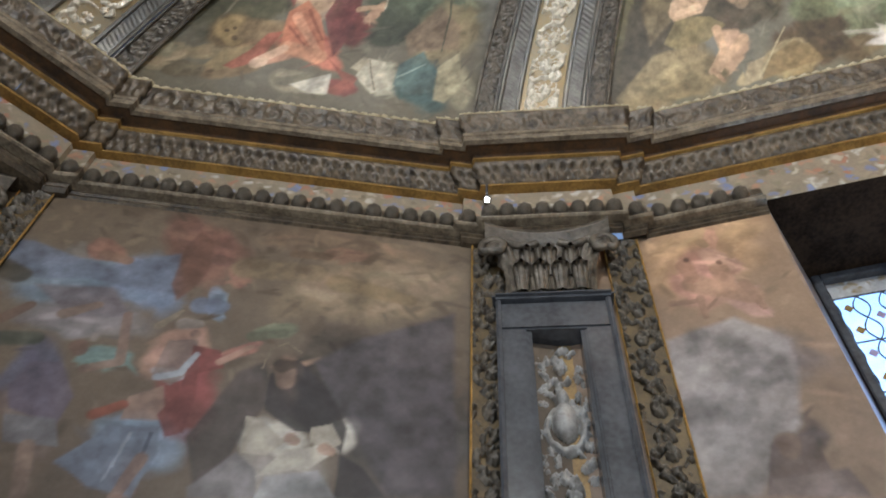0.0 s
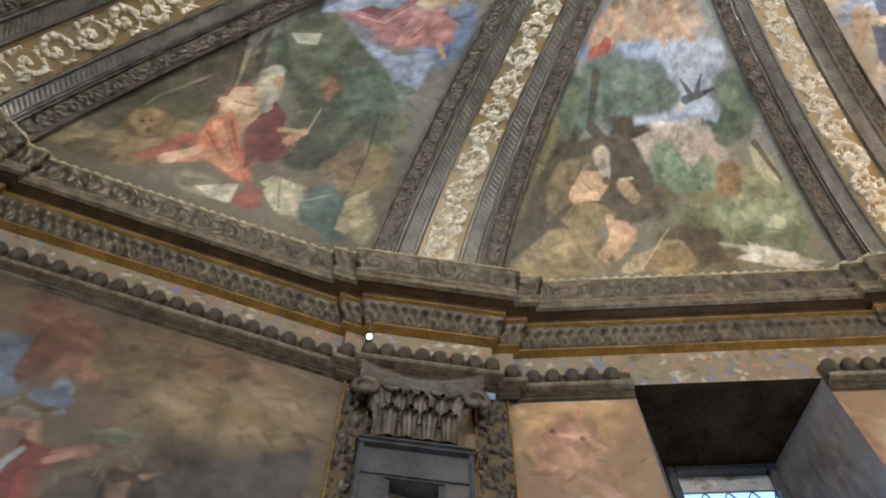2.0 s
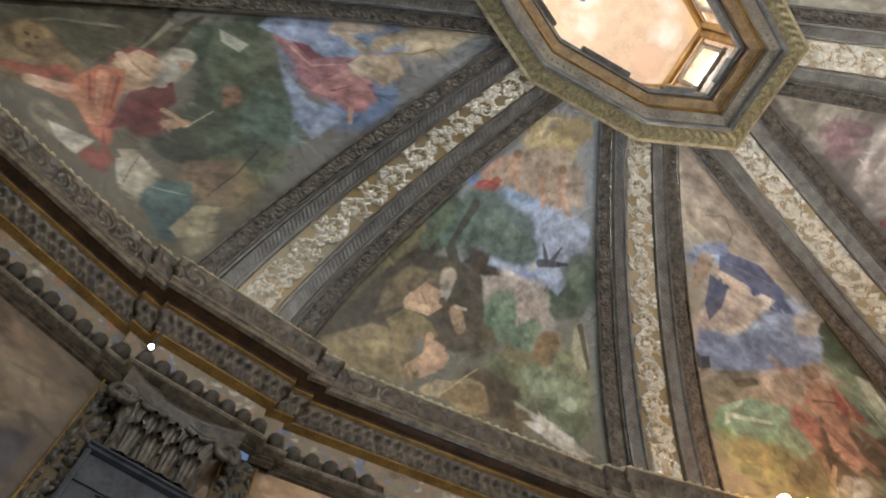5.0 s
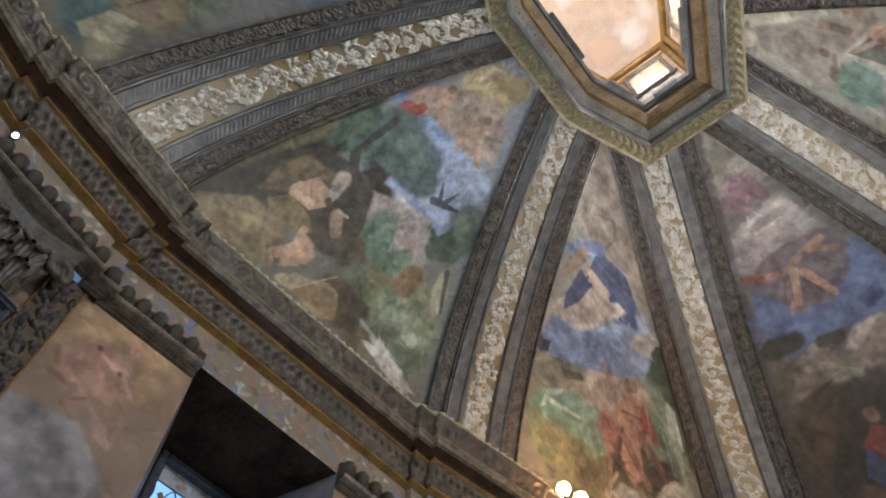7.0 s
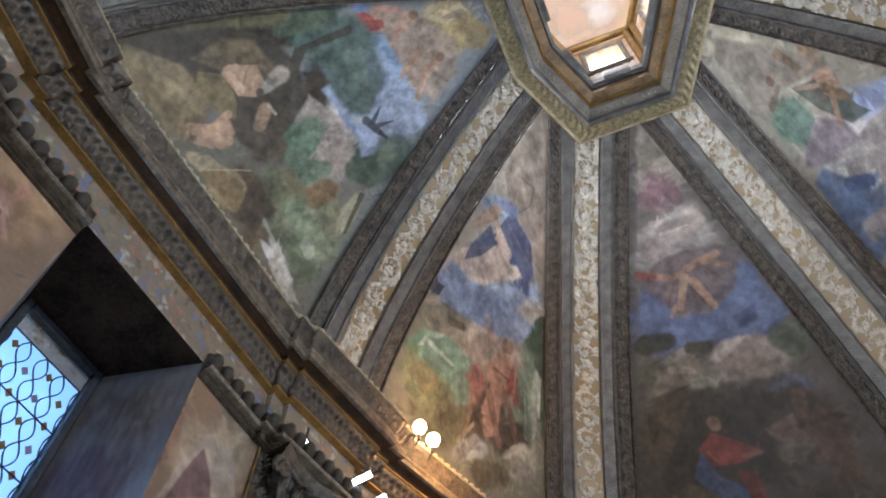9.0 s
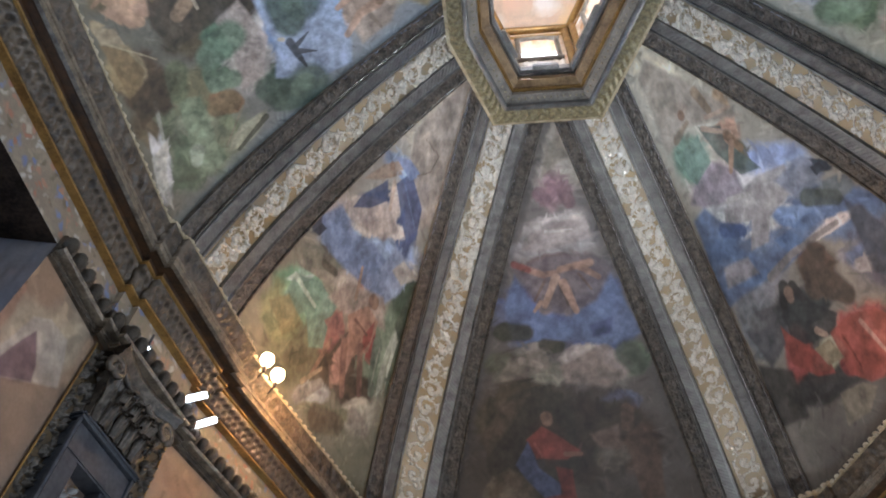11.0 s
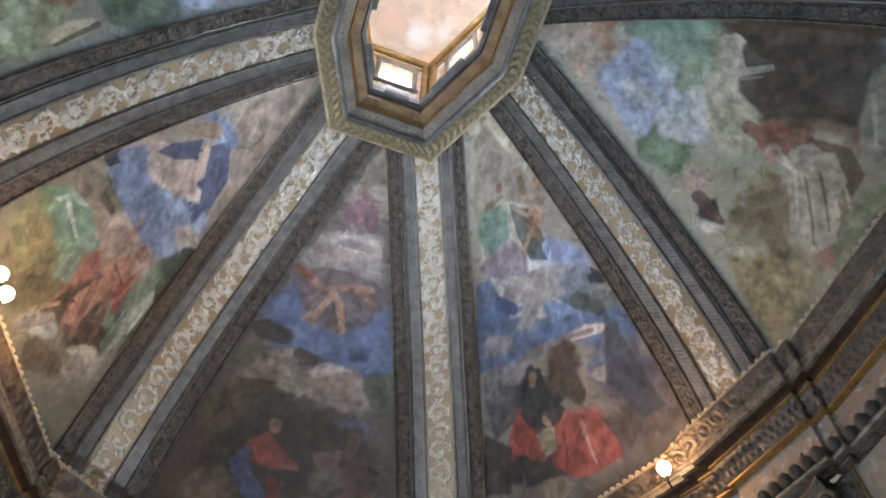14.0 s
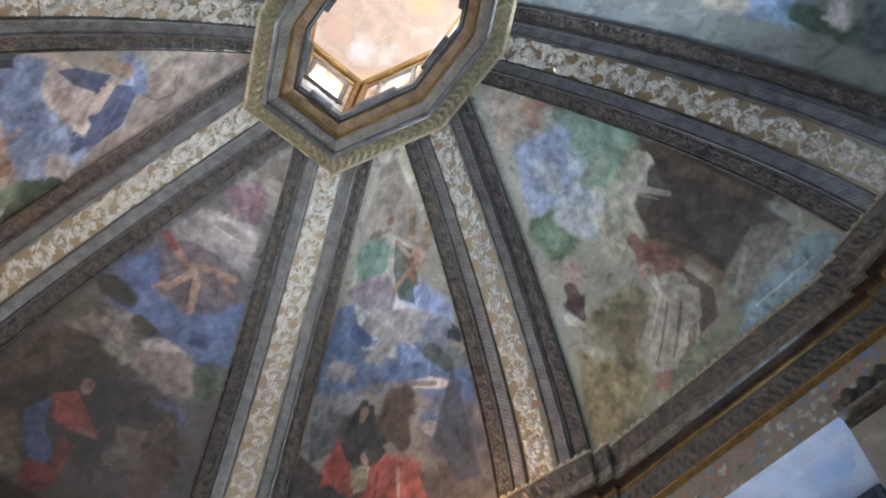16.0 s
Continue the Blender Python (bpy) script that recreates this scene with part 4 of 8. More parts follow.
# warm bulb light is coloured into these two tan patches
patch(WALLS, 2, 0.384, 0.913, 0.086, 0.013, -0.011, -0.042, (0.438, 0.261, 0.149), 0.30, 1.2)
patch(WALLS, 2, 0.375, 0.846, 0.082, 0.018, 0.001, -0.021, (0.354, 0.196, 0.106), 0.30, 1.2)
patch(CELLS, 6, 0.249, 0.510, -0.025, -0.077, -0.070, -0.007, (0.24, 0.369, 0.601), 0.30, 1.2)
patch(CELLS, 6, 0.213, 0.418, -0.035, -0.067, -0.049, -0.003, (0.087, 0.15, 0.097), 0.20, 0.8)
patch(CELLS, 6, 0.186, 0.338, -0.018, -0.044, -0.059, -0.004, (0.075, 0.134, 0.086), 0.30, 1.2)
patch(CELLS, 6, 0.266, 0.368, -0.006, -0.027, -0.084, -0.013, (0.618, 0.62, 0.585), 0.30, 1.2)
patch(CELLS, 6, 0.200, 0.285, -0.012, -0.032, -0.108, -0.009, (0.111, 0.152, 0.152), 0.30, 1.2)
patch(CELLS, 6, 0.256, 0.585, 0.003, -0.042, -0.051, -0.007, (0.478, 0.45, 0.371), 0.20, 0.8)
patch(CELLS, 0, 0.163, 0.365, -0.097, 0.081, 0.025, -0.002, (0.072, 0.058, 0.037), 0.20, 0.5)
patch(CELLS, 0, 0.134, 0.459, -0.088, 0.054, 0.022, -0.001, (0.053, 0.046, 0.029), 0.20, 0.5)
patch(CELLS, 0, 0.277, 0.461, 0.073, 0.030, 0.076, -0.031, (0.042, 0.064, 0.039), 0.30, 1.2)
patch(CELLS, 0, 0.523, 0.417, 0.065, 0.024, 0.067, -0.035, (0.052, 0.08, 0.052), 0.30, 1.2)
patch(CELLS, 0, 0.676, 0.455, 0.085, 0.028, 0.057, -0.031, (0.084, 0.138, 0.107), 0.30, 1.2)
patch(CELLS, 0, 0.420, 0.534, 0.050, 0.032, 0.062, -0.020, (0.119, 0.164, 0.129), 0.20, 0.8)
patch(CELLS, 0, 0.571, 0.545, 0.051, 0.015, 0.054, -0.022, (0.234, 0.316, 0.442), 0.20, 0.8)
patch(CELLS, 0, 0.203, 0.528, 0.064, 0.012, 0.030, -0.012, (0.22, 0.267, 0.267), 0.20, 0.5)
patch(CELLS, 0, 0.258, 0.798, -0.092, 0.047, 0.092, -0.005, (0.503, 0.392, 0.238), 0.20, 0.8)
patch(CELLS, 0, 0.655, 0.655, 0.020, 0.040, 0.080, -0.013, (0.469, 0.214, 0.251), 0.20, 0.8)
patch(CELLS, 0, 0.404, 0.649, 0.131, 0.012, 0.028, -0.010, (0.198, 0.059, 0.087), 0.20, 0.5)
patch(CELLS, 0, 0.468, 0.120, 0.080, 0.022, 0.013, -0.012, (0.167, 0.146, 0.095), 0.20, 0.5)
patch(CELLS, 0, 0.799, 0.264, 0.063, 0.024, 0.033, -0.028, (0.252, 0.167, 0.098), 0.20, 0.8)
patch(CELLS, 0, 0.863, 0.383, 0.048, 0.041, 0.050, -0.022, (0.107, 0.138, 0.084), 0.20, 0.8)
patch(CELLS, 0, 0.658, 0.252, 0.072, 0.030, 0.030, -0.023, (0.057, 0.064, 0.04), 0.20, 0.8)
patch(CELLS, 0, 0.145, 0.150, 0.062, 0.016, 0.022, -0.015, (0.252, 0.179, 0.089), 0.20, 0.8)
patch(CELLS, 0, 0.113, 0.106, 0.053, 0.008, 0.020, -0.015, (0.137, 0.106, 0.055), 0.20, 0.8)
patch(CELLS, 1, 0.116, 0.353, 0.026, 0.152, 0.058, -0.018, (0.057, 0.044, 0.025), 0.30, 1.2)
patch(CELLS, 1, 0.415, 0.456, 0.032, 0.040, 0.112, -0.039, (0.05, 0.038, 0.022), 0.30, 1.2)
patch(CELLS, 1, 0.147, 0.149, 0.059, 0.052, 0.029, -0.027, (0.252, 0.193, 0.082), 0.20, 0.8)
patch(CELLS, 1, 0.262, 0.126, 0.028, 0.048, 0.056, -0.032, (0.219, 0.158, 0.065), 0.30, 1.2)
patch(CELLS, 1, 0.067, 0.094, 0.011, 0.028, 0.020, -0.011, (0.357, 0.275, 0.139), 0.20, 0.8)
patch(CELLS, 1, 0.259, 0.575, 0.038, 0.063, 0.071, -0.018, (0.043, 0.076, 0.055), 0.20, 0.8)
patch(CELLS, 1, 0.473, 0.579, 0.053, 0.050, 0.071, -0.019, (0.068, 0.126, 0.092), 0.30, 1.2)
patch(CELLS, 1, 0.150, 0.522, -0.009, 0.061, 0.033, -0.004, (0.052, 0.08, 0.052), 0.20, 0.8)
patch(CELLS, 1, 0.847, 0.517, 0.046, 0.072, 0.094, 0.002, (0.056, 0.104, 0.066), 0.30, 1.2)
patch(CELLS, 1, 0.513, 0.376, 0.045, 0.050, 0.048, -0.020, (0.132, 0.244, 0.149), 0.30, 1.2)
patch(CELLS, 1, 0.657, 0.338, 0.040, 0.036, 0.035, -0.017, (0.142, 0.221, 0.131), 0.20, 0.8)
patch(CELLS, 1, 0.752, 0.340, 0.047, 0.038, 0.025, -0.013, (0.304, 0.161, 0.067), 0.20, 0.8)
patch(CELLS, 1, 0.764, 0.239, 0.063, 0.031, 0.031, -0.053, (0.257, 0.282, 0.172), 0.30, 1.2)
patch(CELLS, 1, 0.611, 0.174, 0.045, 0.025, 0.029, -0.044, (0.089, 0.058, 0.03), 0.30, 1.2)
patch(CELLS, 1, 0.526, 0.102, 0.065, 0.027, 0.010, -0.027, (0.399, 0.293, 0.12), 0.20, 0.8)
patch(CELLS, 1, 0.447, 0.120, 0.042, 0.027, 0.006, -0.008, (0.359, 0.303, 0.163), 0.20, 0.5)
patch(CELLS, 1, 0.792, 0.111, 0.006, 0.014, 0.086, 0.002, (0.62, 0.62, 0.62), 0.20, 0.5)
patch(CELLS, 1, 0.855, 0.225, 0.076, 0.058, 0.033, -0.022, (0.147, 0.205, 0.11), 0.20, 0.8)
patch(CELLS, 1, 0.660, 0.666, 0.066, 0.038, 0.072, -0.016, (0.243, 0.398, 0.62), 0.20, 0.8)
patch(CELLS, 1, 0.213, 0.889, 0.049, 0.049, 0.164, -0.011, (0.603, 0.479, 0.224), 0.20, 0.8)
patch(CELLS, 1, 0.245, 0.317, 0.031, 0.038, 0.038, -0.022, (0.573, 0.368, 0.231), 0.20, 0.8)
patch(CELLS, 1, 0.358, 0.196, 0.033, 0.034, 0.013, -0.010, (0.518, 0.307, 0.18), 0.20, 0.5)
patch(CELLS, 2, 0.467, 0.515, 0.230, 0.057, 0.034, -0.039, (0.236, 0.372, 0.62), 0.30, 1.2)
patch(CELLS, 2, 0.804, 0.548, 0.172, 0.035, 0.013, -0.034, (0.243, 0.372, 0.62), 0.30, 1.2)
patch(CELLS, 2, 0.831, 0.577, 0.111, 0.021, 0.006, -0.016, (0.62, 0.582, 0.52), 0.20, 0.8)
patch(CELLS, 2, 0.470, 0.587, 0.275, 0.068, 0.022, -0.014, (0.62, 0.563, 0.502), 0.20, 0.8)
patch(CELLS, 2, 0.248, 0.609, 0.106, 0.045, 0.055, -0.009, (0.033, 0.061, 0.186), 0.20, 0.8)
patch(CELLS, 2, 0.687, 0.677, 0.086, 0.018, 0.125, -0.036, (0.039, 0.072, 0.209), 0.20, 0.8)
patch(CELLS, 2, 0.415, 0.725, 0.137, 0.022, 0.032, -0.018, (0.204, 0.344, 0.62), 0.20, 0.8)
patch(CELLS, 2, 0.195, 0.685, 0.108, 0.028, 0.029, -0.008, (0.219, 0.138, 0.079), 0.20, 0.5)
patch(CELLS, 2, 0.955, 0.539, 0.121, 0.019, -0.038, -0.057, (0.052, 0.089, 0.049), 0.20, 0.8)
patch(CELLS, 2, 0.170, 0.389, 0.138, 0.030, 0.006, -0.022, (0.193, 0.193, 0.149), 0.20, 0.8)
patch(CELLS, 2, 0.236, 0.285, 0.080, 0.047, 0.077, -0.032, (0.175, 0.411, 0.261), 0.30, 1.2)
patch(CELLS, 2, 0.146, 0.310, 0.052, 0.032, 0.012, -0.005, (0.462, 0.62, 0.583), 0.20, 0.5)
patch(CELLS, 2, 0.189, 0.198, 0.082, 0.032, 0.029, -0.043, (0.216, 0.254, 0.113), 0.30, 1.2)
patch(CELLS, 2, 0.908, 0.362, 0.024, 0.006, 0.007, -0.079, (0.367, 0.418, 0.343), 0.20, 0.5)
patch(CELLS, 2, 0.980, 0.380, 0.020, 0.005, 0.001, -0.073, (0.129, 0.164, 0.109), 0.20, 0.5)
patch(CELLS, 2, 0.764, 0.247, 0.105, 0.010, -0.049, -0.048, (0.089, 0.065, 0.04), 0.30, 1.2)
patch(CELLS, 2, 0.795, 0.206, 0.085, 0.025, 0.004, -0.035, (0.49, 0.45, 0.347), 0.20, 0.8)
patch(CELLS, 2, 0.622, 0.135, 0.168, 0.054, 0.004, -0.020, (0.231, 0.231, 0.134), 0.20, 0.8)
patch(CELLS, 3, 0.614, 0.773, 0.250, 0.016, 0.022, -0.015, (0.575, 0.483, 0.428), 0.20, 0.8)
patch(CELLS, 3, 0.496, 0.857, 0.262, 0.012, 0.041, -0.014, (0.262, 0.142, 0.171), 0.20, 0.8)
patch(CELLS, 3, 0.720, 0.584, 0.196, 0.020, 0.019, -0.030, (0.083, 0.133, 0.352), 0.20, 0.8)
patch(CELLS, 3, 0.712, 0.464, 0.128, 0.016, 0.012, -0.023, (0.445, 0.366, 0.297), 0.20, 0.8)
patch(CELLS, 3, 0.894, 0.477, 0.069, 0.008, 0.008, -0.034, (0.129, 0.163, 0.099), 0.20, 0.8)
patch(CELLS, 3, 0.753, 0.319, 0.107, 0.015, 0.014, -0.037, (0.064, 0.044, 0.029), 0.30, 1.2)
patch(CELLS, 3, 0.405, 0.445, 0.124, -0.003, 0.002, -0.027, (0.223, 0.208, 0.15), 0.20, 0.8)
patch(CELLS, 3, 0.310, 0.505, 0.091, 0.012, 0.024, -0.020, (0.311, 0.268, 0.221), 0.20, 0.8)
patch(CELLS, 4, 0.507, 0.581, 0.197, -0.019, 0.010, -0.035, (0.62, 0.62, 0.62), 0.20, 0.8)
patch(CELLS, 4, 0.339, 0.641, 0.129, -0.022, -0.014, -0.019, (0.586, 0.619, 0.62), 0.20, 0.8)
patch(CELLS, 4, 0.449, 0.506, 0.117, -0.008, 0.011, -0.018, (0.62, 0.62, 0.587), 0.20, 0.8)
patch(CELLS, 4, 0.308, 0.592, 0.086, -0.016, -0.007, -0.012, (0.065, 0.112, 0.28), 0.20, 0.5)
patch(CELLS, 4, 0.668, 0.485, 0.095, -0.055, -0.054, -0.013, (0.144, 0.273, 0.562), 0.20, 0.8)
patch(CELLS, 4, 0.738, 0.413, 0.160, -0.025, -0.004, -0.017, (0.576, 0.496, 0.456), 0.20, 0.8)
patch(CELLS, 4, 0.110, 0.529, 0.165, -0.032, -0.003, -0.017, (0.545, 0.496, 0.484), 0.20, 0.8)
patch(CELLS, 4, 0.227, 0.488, 0.149, -0.031, -0.004, -0.013, (0.131, 0.25, 0.497), 0.20, 0.5)
patch(CELLS, 4, 0.907, 0.451, 0.086, -0.026, -0.023, -0.020, (0.14, 0.169, 0.185), 0.20, 0.8)
patch(CELLS, 4, 0.802, 0.296, 0.103, -0.033, -0.024, -0.030, (0.079, 0.119, 0.238), 0.20, 0.8)
patch(CELLS, 4, 0.754, 0.289, 0.052, -0.017, -0.013, -0.017, (0.313, 0.291, 0.291), 0.20, 0.8)
patch(CELLS, 4, 0.591, 0.390, 0.063, -0.017, -0.022, -0.031, (0.125, 0.074, 0.042), 0.20, 0.8)
patch(CELLS, 4, 0.436, 0.332, 0.109, -0.029, -0.011, -0.024, (0.042, 0.05, 0.046), 0.20, 0.8)
patch(CELLS, 4, 0.585, 0.188, 0.019, -0.002, 0.010, -0.053, (0.62, 0.198, 0.139), 0.20, 0.5)
patch(CELLS, 4, 0.435, 0.174, 0.036, -0.011, -0.009, -0.023, (0.196, 0.032, 0.028), 0.20, 0.8)
patch(CELLS, 4, 0.412, 0.229, 0.050, -0.014, -0.010, -0.026, (0.405, 0.39, 0.254), 0.20, 0.8)
patch(CELLS, 5, 0.503, 0.456, 0.079, -0.041, -0.093, -0.055, (0.527, 0.491, 0.325), 0.30, 1.2)
patch(CELLS, 5, 0.748, 0.606, 0.066, -0.036, -0.121, -0.042, (0.264, 0.413, 0.272), 0.30, 1.2)
patch(CELLS, 5, 0.524, 0.636, 0.075, -0.029, -0.140, -0.053, (0.461, 0.549, 0.62), 0.30, 1.2)
patch(CELLS, 5, 0.973, 0.348, 0.017, -0.111, -0.073, -0.022, (0.089, 0.062, 0.035), 0.30, 1.2)
patch(CELLS, 5, 0.964, 0.486, -0.006, -0.080, -0.068, -0.013, (0.125, 0.091, 0.048), 0.20, 0.8)
patch(CELLS, 5, 0.550, 0.226, 0.034, -0.031, -0.077, -0.046, (0.476, 0.42, 0.299), 0.30, 1.2)
patch(CELLS, 5, 0.417, 0.161, 0.033, -0.026, -0.066, -0.047, (0.596, 0.545, 0.387), 0.20, 0.8)
patch(CELLS, 5, 0.488, 0.136, 0.010, -0.008, -0.079, -0.055, (0.241, 0.193, 0.108), 0.20, 0.5)
patch(CELLS, 5, 0.332, 0.277, 0.054, -0.062, -0.104, -0.034, (0.27, 0.216, 0.1), 0.30, 1.2)
patch(CELLS, 5, 0.202, 0.128, 0.120, -0.006, 0.015, -0.055, (0.272, 0.256, 0.12), 0.30, 1.2)
patch(CELLS, 5, 0.494, 0.083, 0.086, -0.004, 0.000, -0.020, (0.215, 0.23, 0.113), 0.20, 0.8)
patch(CELLS, 5, 0.806, 0.084, 0.002, -0.022, -0.093, -0.018, (0.325, 0.491, 0.509), 0.20, 0.8)
patch(CELLS, 5, 0.868, 0.180, 0.034, -0.019, -0.061, -0.056, (0.408, 0.398, 0.348), 0.30, 1.2)
patch(CELLS, 5, 0.791, 0.498, 0.003, -0.059, -0.026, -0.004, (0.62, 0.62, 0.591), 0.20, 0.5)
patch(CELLS, 5, 0.567, 0.346, 0.020, -0.035, -0.030, -0.008, (0.249, 0.095, 0.051), 0.20, 0.8)

# ---- drapery, trees, rocks and clouds drawn over the patches ----
shape(CELLS, 0, (0.223, 0.316, 0.534), 0.0033, -0.074, 0.641, -0.054, 0.734, 0.284, 0.666, 0.210, 0.621, 0.099, 0.590)
shape(CELLS, 0, (0.238, 0.325, 0.503), 0.0044, 0.361, 0.574, 0.651, 0.563, 0.848, 0.609, 0.861, 0.508, 0.694, 0.508)
shape(CELLS, 0, (0.095, 0.123, 0.076), 0.0066, 0.068, 0.531, 0.151, 0.602, 0.658, 0.526, 0.837, 0.439, 0.734, 0.306, 0.473, 0.374)
shape(CELLS, 0, (0.082, 0.134, 0.105), 0.0055, 0.477, 0.502, 0.623, 0.526, 0.811, 0.468, 0.791, 0.390, 0.645, 0.397)
shape(CELLS, 0, (0.395, 0.411, 0.339), 0.0022, 0.130, 0.522, 0.239, 0.548, 0.283, 0.520, 0.208, 0.506)
stroke(CELLS, 0, (0.072, 0.062, 0.036), 0.0291, 0.0109, 0.029, 0.444, 0.155, 0.353, 0.142, 0.278)
stroke(CELLS, 0, (0.215, 0.19, 0.118), 0.0085, 0.0048, 0.098, 0.450, 0.225, 0.362)
stroke(CELLS, 0, (0.154, 0.134, 0.084), 0.0072, 0.0036, 0.115, 0.366, 0.079, 0.276, 0.098, 0.191)
shape(CELLS, 0, (0.288, 0.25, 0.148), 0.0033, -0.035, 0.125, -0.051, 0.173, 0.044, 0.157, 0.049, 0.126)
shape(CELLS, 0, (0.369, 0.151, 0.17), 0.0022, 0.151, 0.602, 0.226, 0.626, 0.373, 0.633, 0.389, 0.692, 0.453, 0.718, 0.545, 0.652, 0.470, 0.603, 0.287, 0.597)
shape(CELLS, 0, (0.456, 0.204, 0.197), 0.0022, 0.597, 0.585, 0.553, 0.626, 0.510, 0.676, 0.663, 0.692, 0.841, 0.685, 0.835, 0.629, 0.703, 0.611)
stroke(CELLS, 0, (0.553, 0.284, 0.275), 0.0061, 0.0037, 0.259, 0.617, 0.424, 0.624, 0.456, 0.675)
stroke(CELLS, 0, (0.267, 0.082, 0.095), 0.0049, 0.0025, 0.638, 0.617, 0.656, 0.659)
stroke(CELLS, 0, (0.606, 0.369, 0.259), 0.0098, 0.0074, 0.814, 0.624, 0.895, 0.600)
shape(CELLS, 0, (0.613, 0.497, 0.354), 0.0022, 0.462, 0.687, 0.379, 0.738, 0.566, 0.727, 0.617, 0.687)
shape(CELLS, 0, (0.485, 0.379, 0.25), 0.0022, 0.000, 0.726, 0.306, 0.746, 0.448, 0.736, 0.278, 0.717)
shape(CELLS, 0, (0.473, 0.349, 0.219), 0.0045, 0.438, 0.745, 0.468, 0.791, 0.721, 0.770, 0.748, 0.713, 0.600, 0.714)
stroke(CELLS, 0, (0.28, 0.204, 0.076), 0.0050, 0.0037, 0.421, 0.773, 0.501, 0.812, 0.463, 0.856, 0.776, 0.869)
stroke(CELLS, 0, (0.151, 0.095, 0.035), 0.0740, 0.0669, 0.148, 0.206, 0.169, 0.203)
stroke(CELLS, 0, (0.339, 0.223, 0.076), 0.0525, 0.0358, 0.139, 0.215, 0.178, 0.194)
stroke(CELLS, 0, (0.078, 0.047, 0.02), 0.0072, 0.0072, 0.138, 0.207, 0.141, 0.207)
stroke(CELLS, 0, (0.078, 0.047, 0.02), 0.0072, 0.0072, 0.154, 0.216, 0.157, 0.215)
stroke(CELLS, 0, (0.112, 0.068, 0.028), 0.0107, 0.0083, 0.178, 0.194, 0.183, 0.192)
stroke(CELLS, 0, (0.212, 0.137, 0.059), 0.0451, 0.0404, 0.205, 0.218, 0.288, 0.226)
shape(CELLS, 0, (0.267, 0.187, 0.076), 0.0032, 0.162, 0.120, 0.178, 0.166, 0.252, 0.180, 0.302, 0.184, 0.265, 0.132, 0.209, 0.111)
shape(CELLS, 0, (0.339, 0.072, 0.035), 0.0021, 0.214, 0.125, 0.254, 0.170, 0.268, 0.216, 0.311, 0.226, 0.305, 0.145, 0.246, 0.121)
shape(CELLS, 0, (0.215, 0.049, 0.036), 0.0022, 0.244, 0.302, 0.209, 0.350, 0.241, 0.384, 0.276, 0.374, 0.268, 0.316, 0.275, 0.285)
shape(CELLS, 0, (0.167, 0.033, 0.033), 0.0021, 0.401, 0.276, 0.392, 0.363, 0.481, 0.336, 0.509, 0.292, 0.521, 0.207, 0.512, 0.183)
shape(CELLS, 0, (0.456, 0.302, 0.177), 0.0022, 0.260, 0.303, 0.227, 0.359, 0.291, 0.378, 0.392, 0.341, 0.373, 0.306, 0.301, 0.296)
shape(CELLS, 0, (0.485, 0.137, 0.052), 0.0021, 0.305, 0.230, 0.275, 0.273, 0.309, 0.304, 0.388, 0.274, 0.440, 0.235, 0.484, 0.182, 0.482, 0.161, 0.422, 0.175, 0.379, 0.181, 0.338, 0.186)
stroke(CELLS, 0, (0.662, 0.267, 0.131), 0.0177, 0.0106, 0.314, 0.266, 0.460, 0.187)
stroke(CELLS, 0, (0.288, 0.072, 0.031), 0.0059, 0.0035, 0.315, 0.239, 0.428, 0.188)
stroke(CELLS, 0, (0.288, 0.072, 0.031), 0.0059, 0.0035, 0.339, 0.284, 0.449, 0.218)
stroke(CELLS, 0, (0.58, 0.234, 0.107), 0.0257, 0.0280, 0.353, 0.189, 0.472, 0.176)
stroke(CELLS, 0, (0.58, 0.39, 0.25), 0.0167, 0.0132, 0.246, 0.320, 0.332, 0.314, 0.399, 0.340)
stroke(CELLS, 0, (0.267, 0.164, 0.093), 0.0060, 0.0048, 0.285, 0.327, 0.351, 0.332)
stroke(CELLS, 0, (0.573, 0.339, 0.212), 0.0211, 0.0187, 0.297, 0.141, 0.350, 0.183)
stroke(CELLS, 0, (0.613, 0.39, 0.254), 0.0234, 0.0187, 0.304, 0.142, 0.318, 0.145)
stroke(CELLS, 0, (0.417, 0.395, 0.32), 0.0362, 0.0314, 0.274, 0.422, 0.302, 0.406)
stroke(CELLS, 0, (0.369, 0.227, 0.12), 0.0169, 0.0145, 0.316, 0.412, 0.333, 0.401)
stroke(CELLS, 0, (0.33, 0.311, 0.267), 0.0264, 0.0168, 0.338, 0.380, 0.393, 0.335)
stroke(CELLS, 0, (0.473, 0.293, 0.164), 0.0119, 0.0083, 0.500, 0.303, 0.581, 0.319)
stroke(CELLS, 0, (0.456, 0.39, 0.267), 0.0036, 0.0024, 0.588, 0.314, 0.558, 0.382)
shape(CELLS, 0, (0.254, 0.054, 0.03), 0.0021, 0.496, 0.180, 0.562, 0.152, 0.622, 0.141, 0.616, 0.110, 0.577, 0.092, 0.543, 0.095, 0.579, 0.130)
shape(CELLS, 0, (0.479, 0.444, 0.369), 0.0021, 0.437, 0.103, 0.537, 0.141, 0.556, 0.092, 0.500, 0.086)
shape(CELLS, 0, (0.509, 0.456, 0.339), 0.0021, 0.612, 0.144, 0.623, 0.190, 0.683, 0.186, 0.727, 0.131, 0.680, 0.107)
shape(CELLS, 0, (0.411, 0.349, 0.234), 0.0021, 0.584, 0.162, 0.609, 0.193, 0.632, 0.186, 0.615, 0.155)
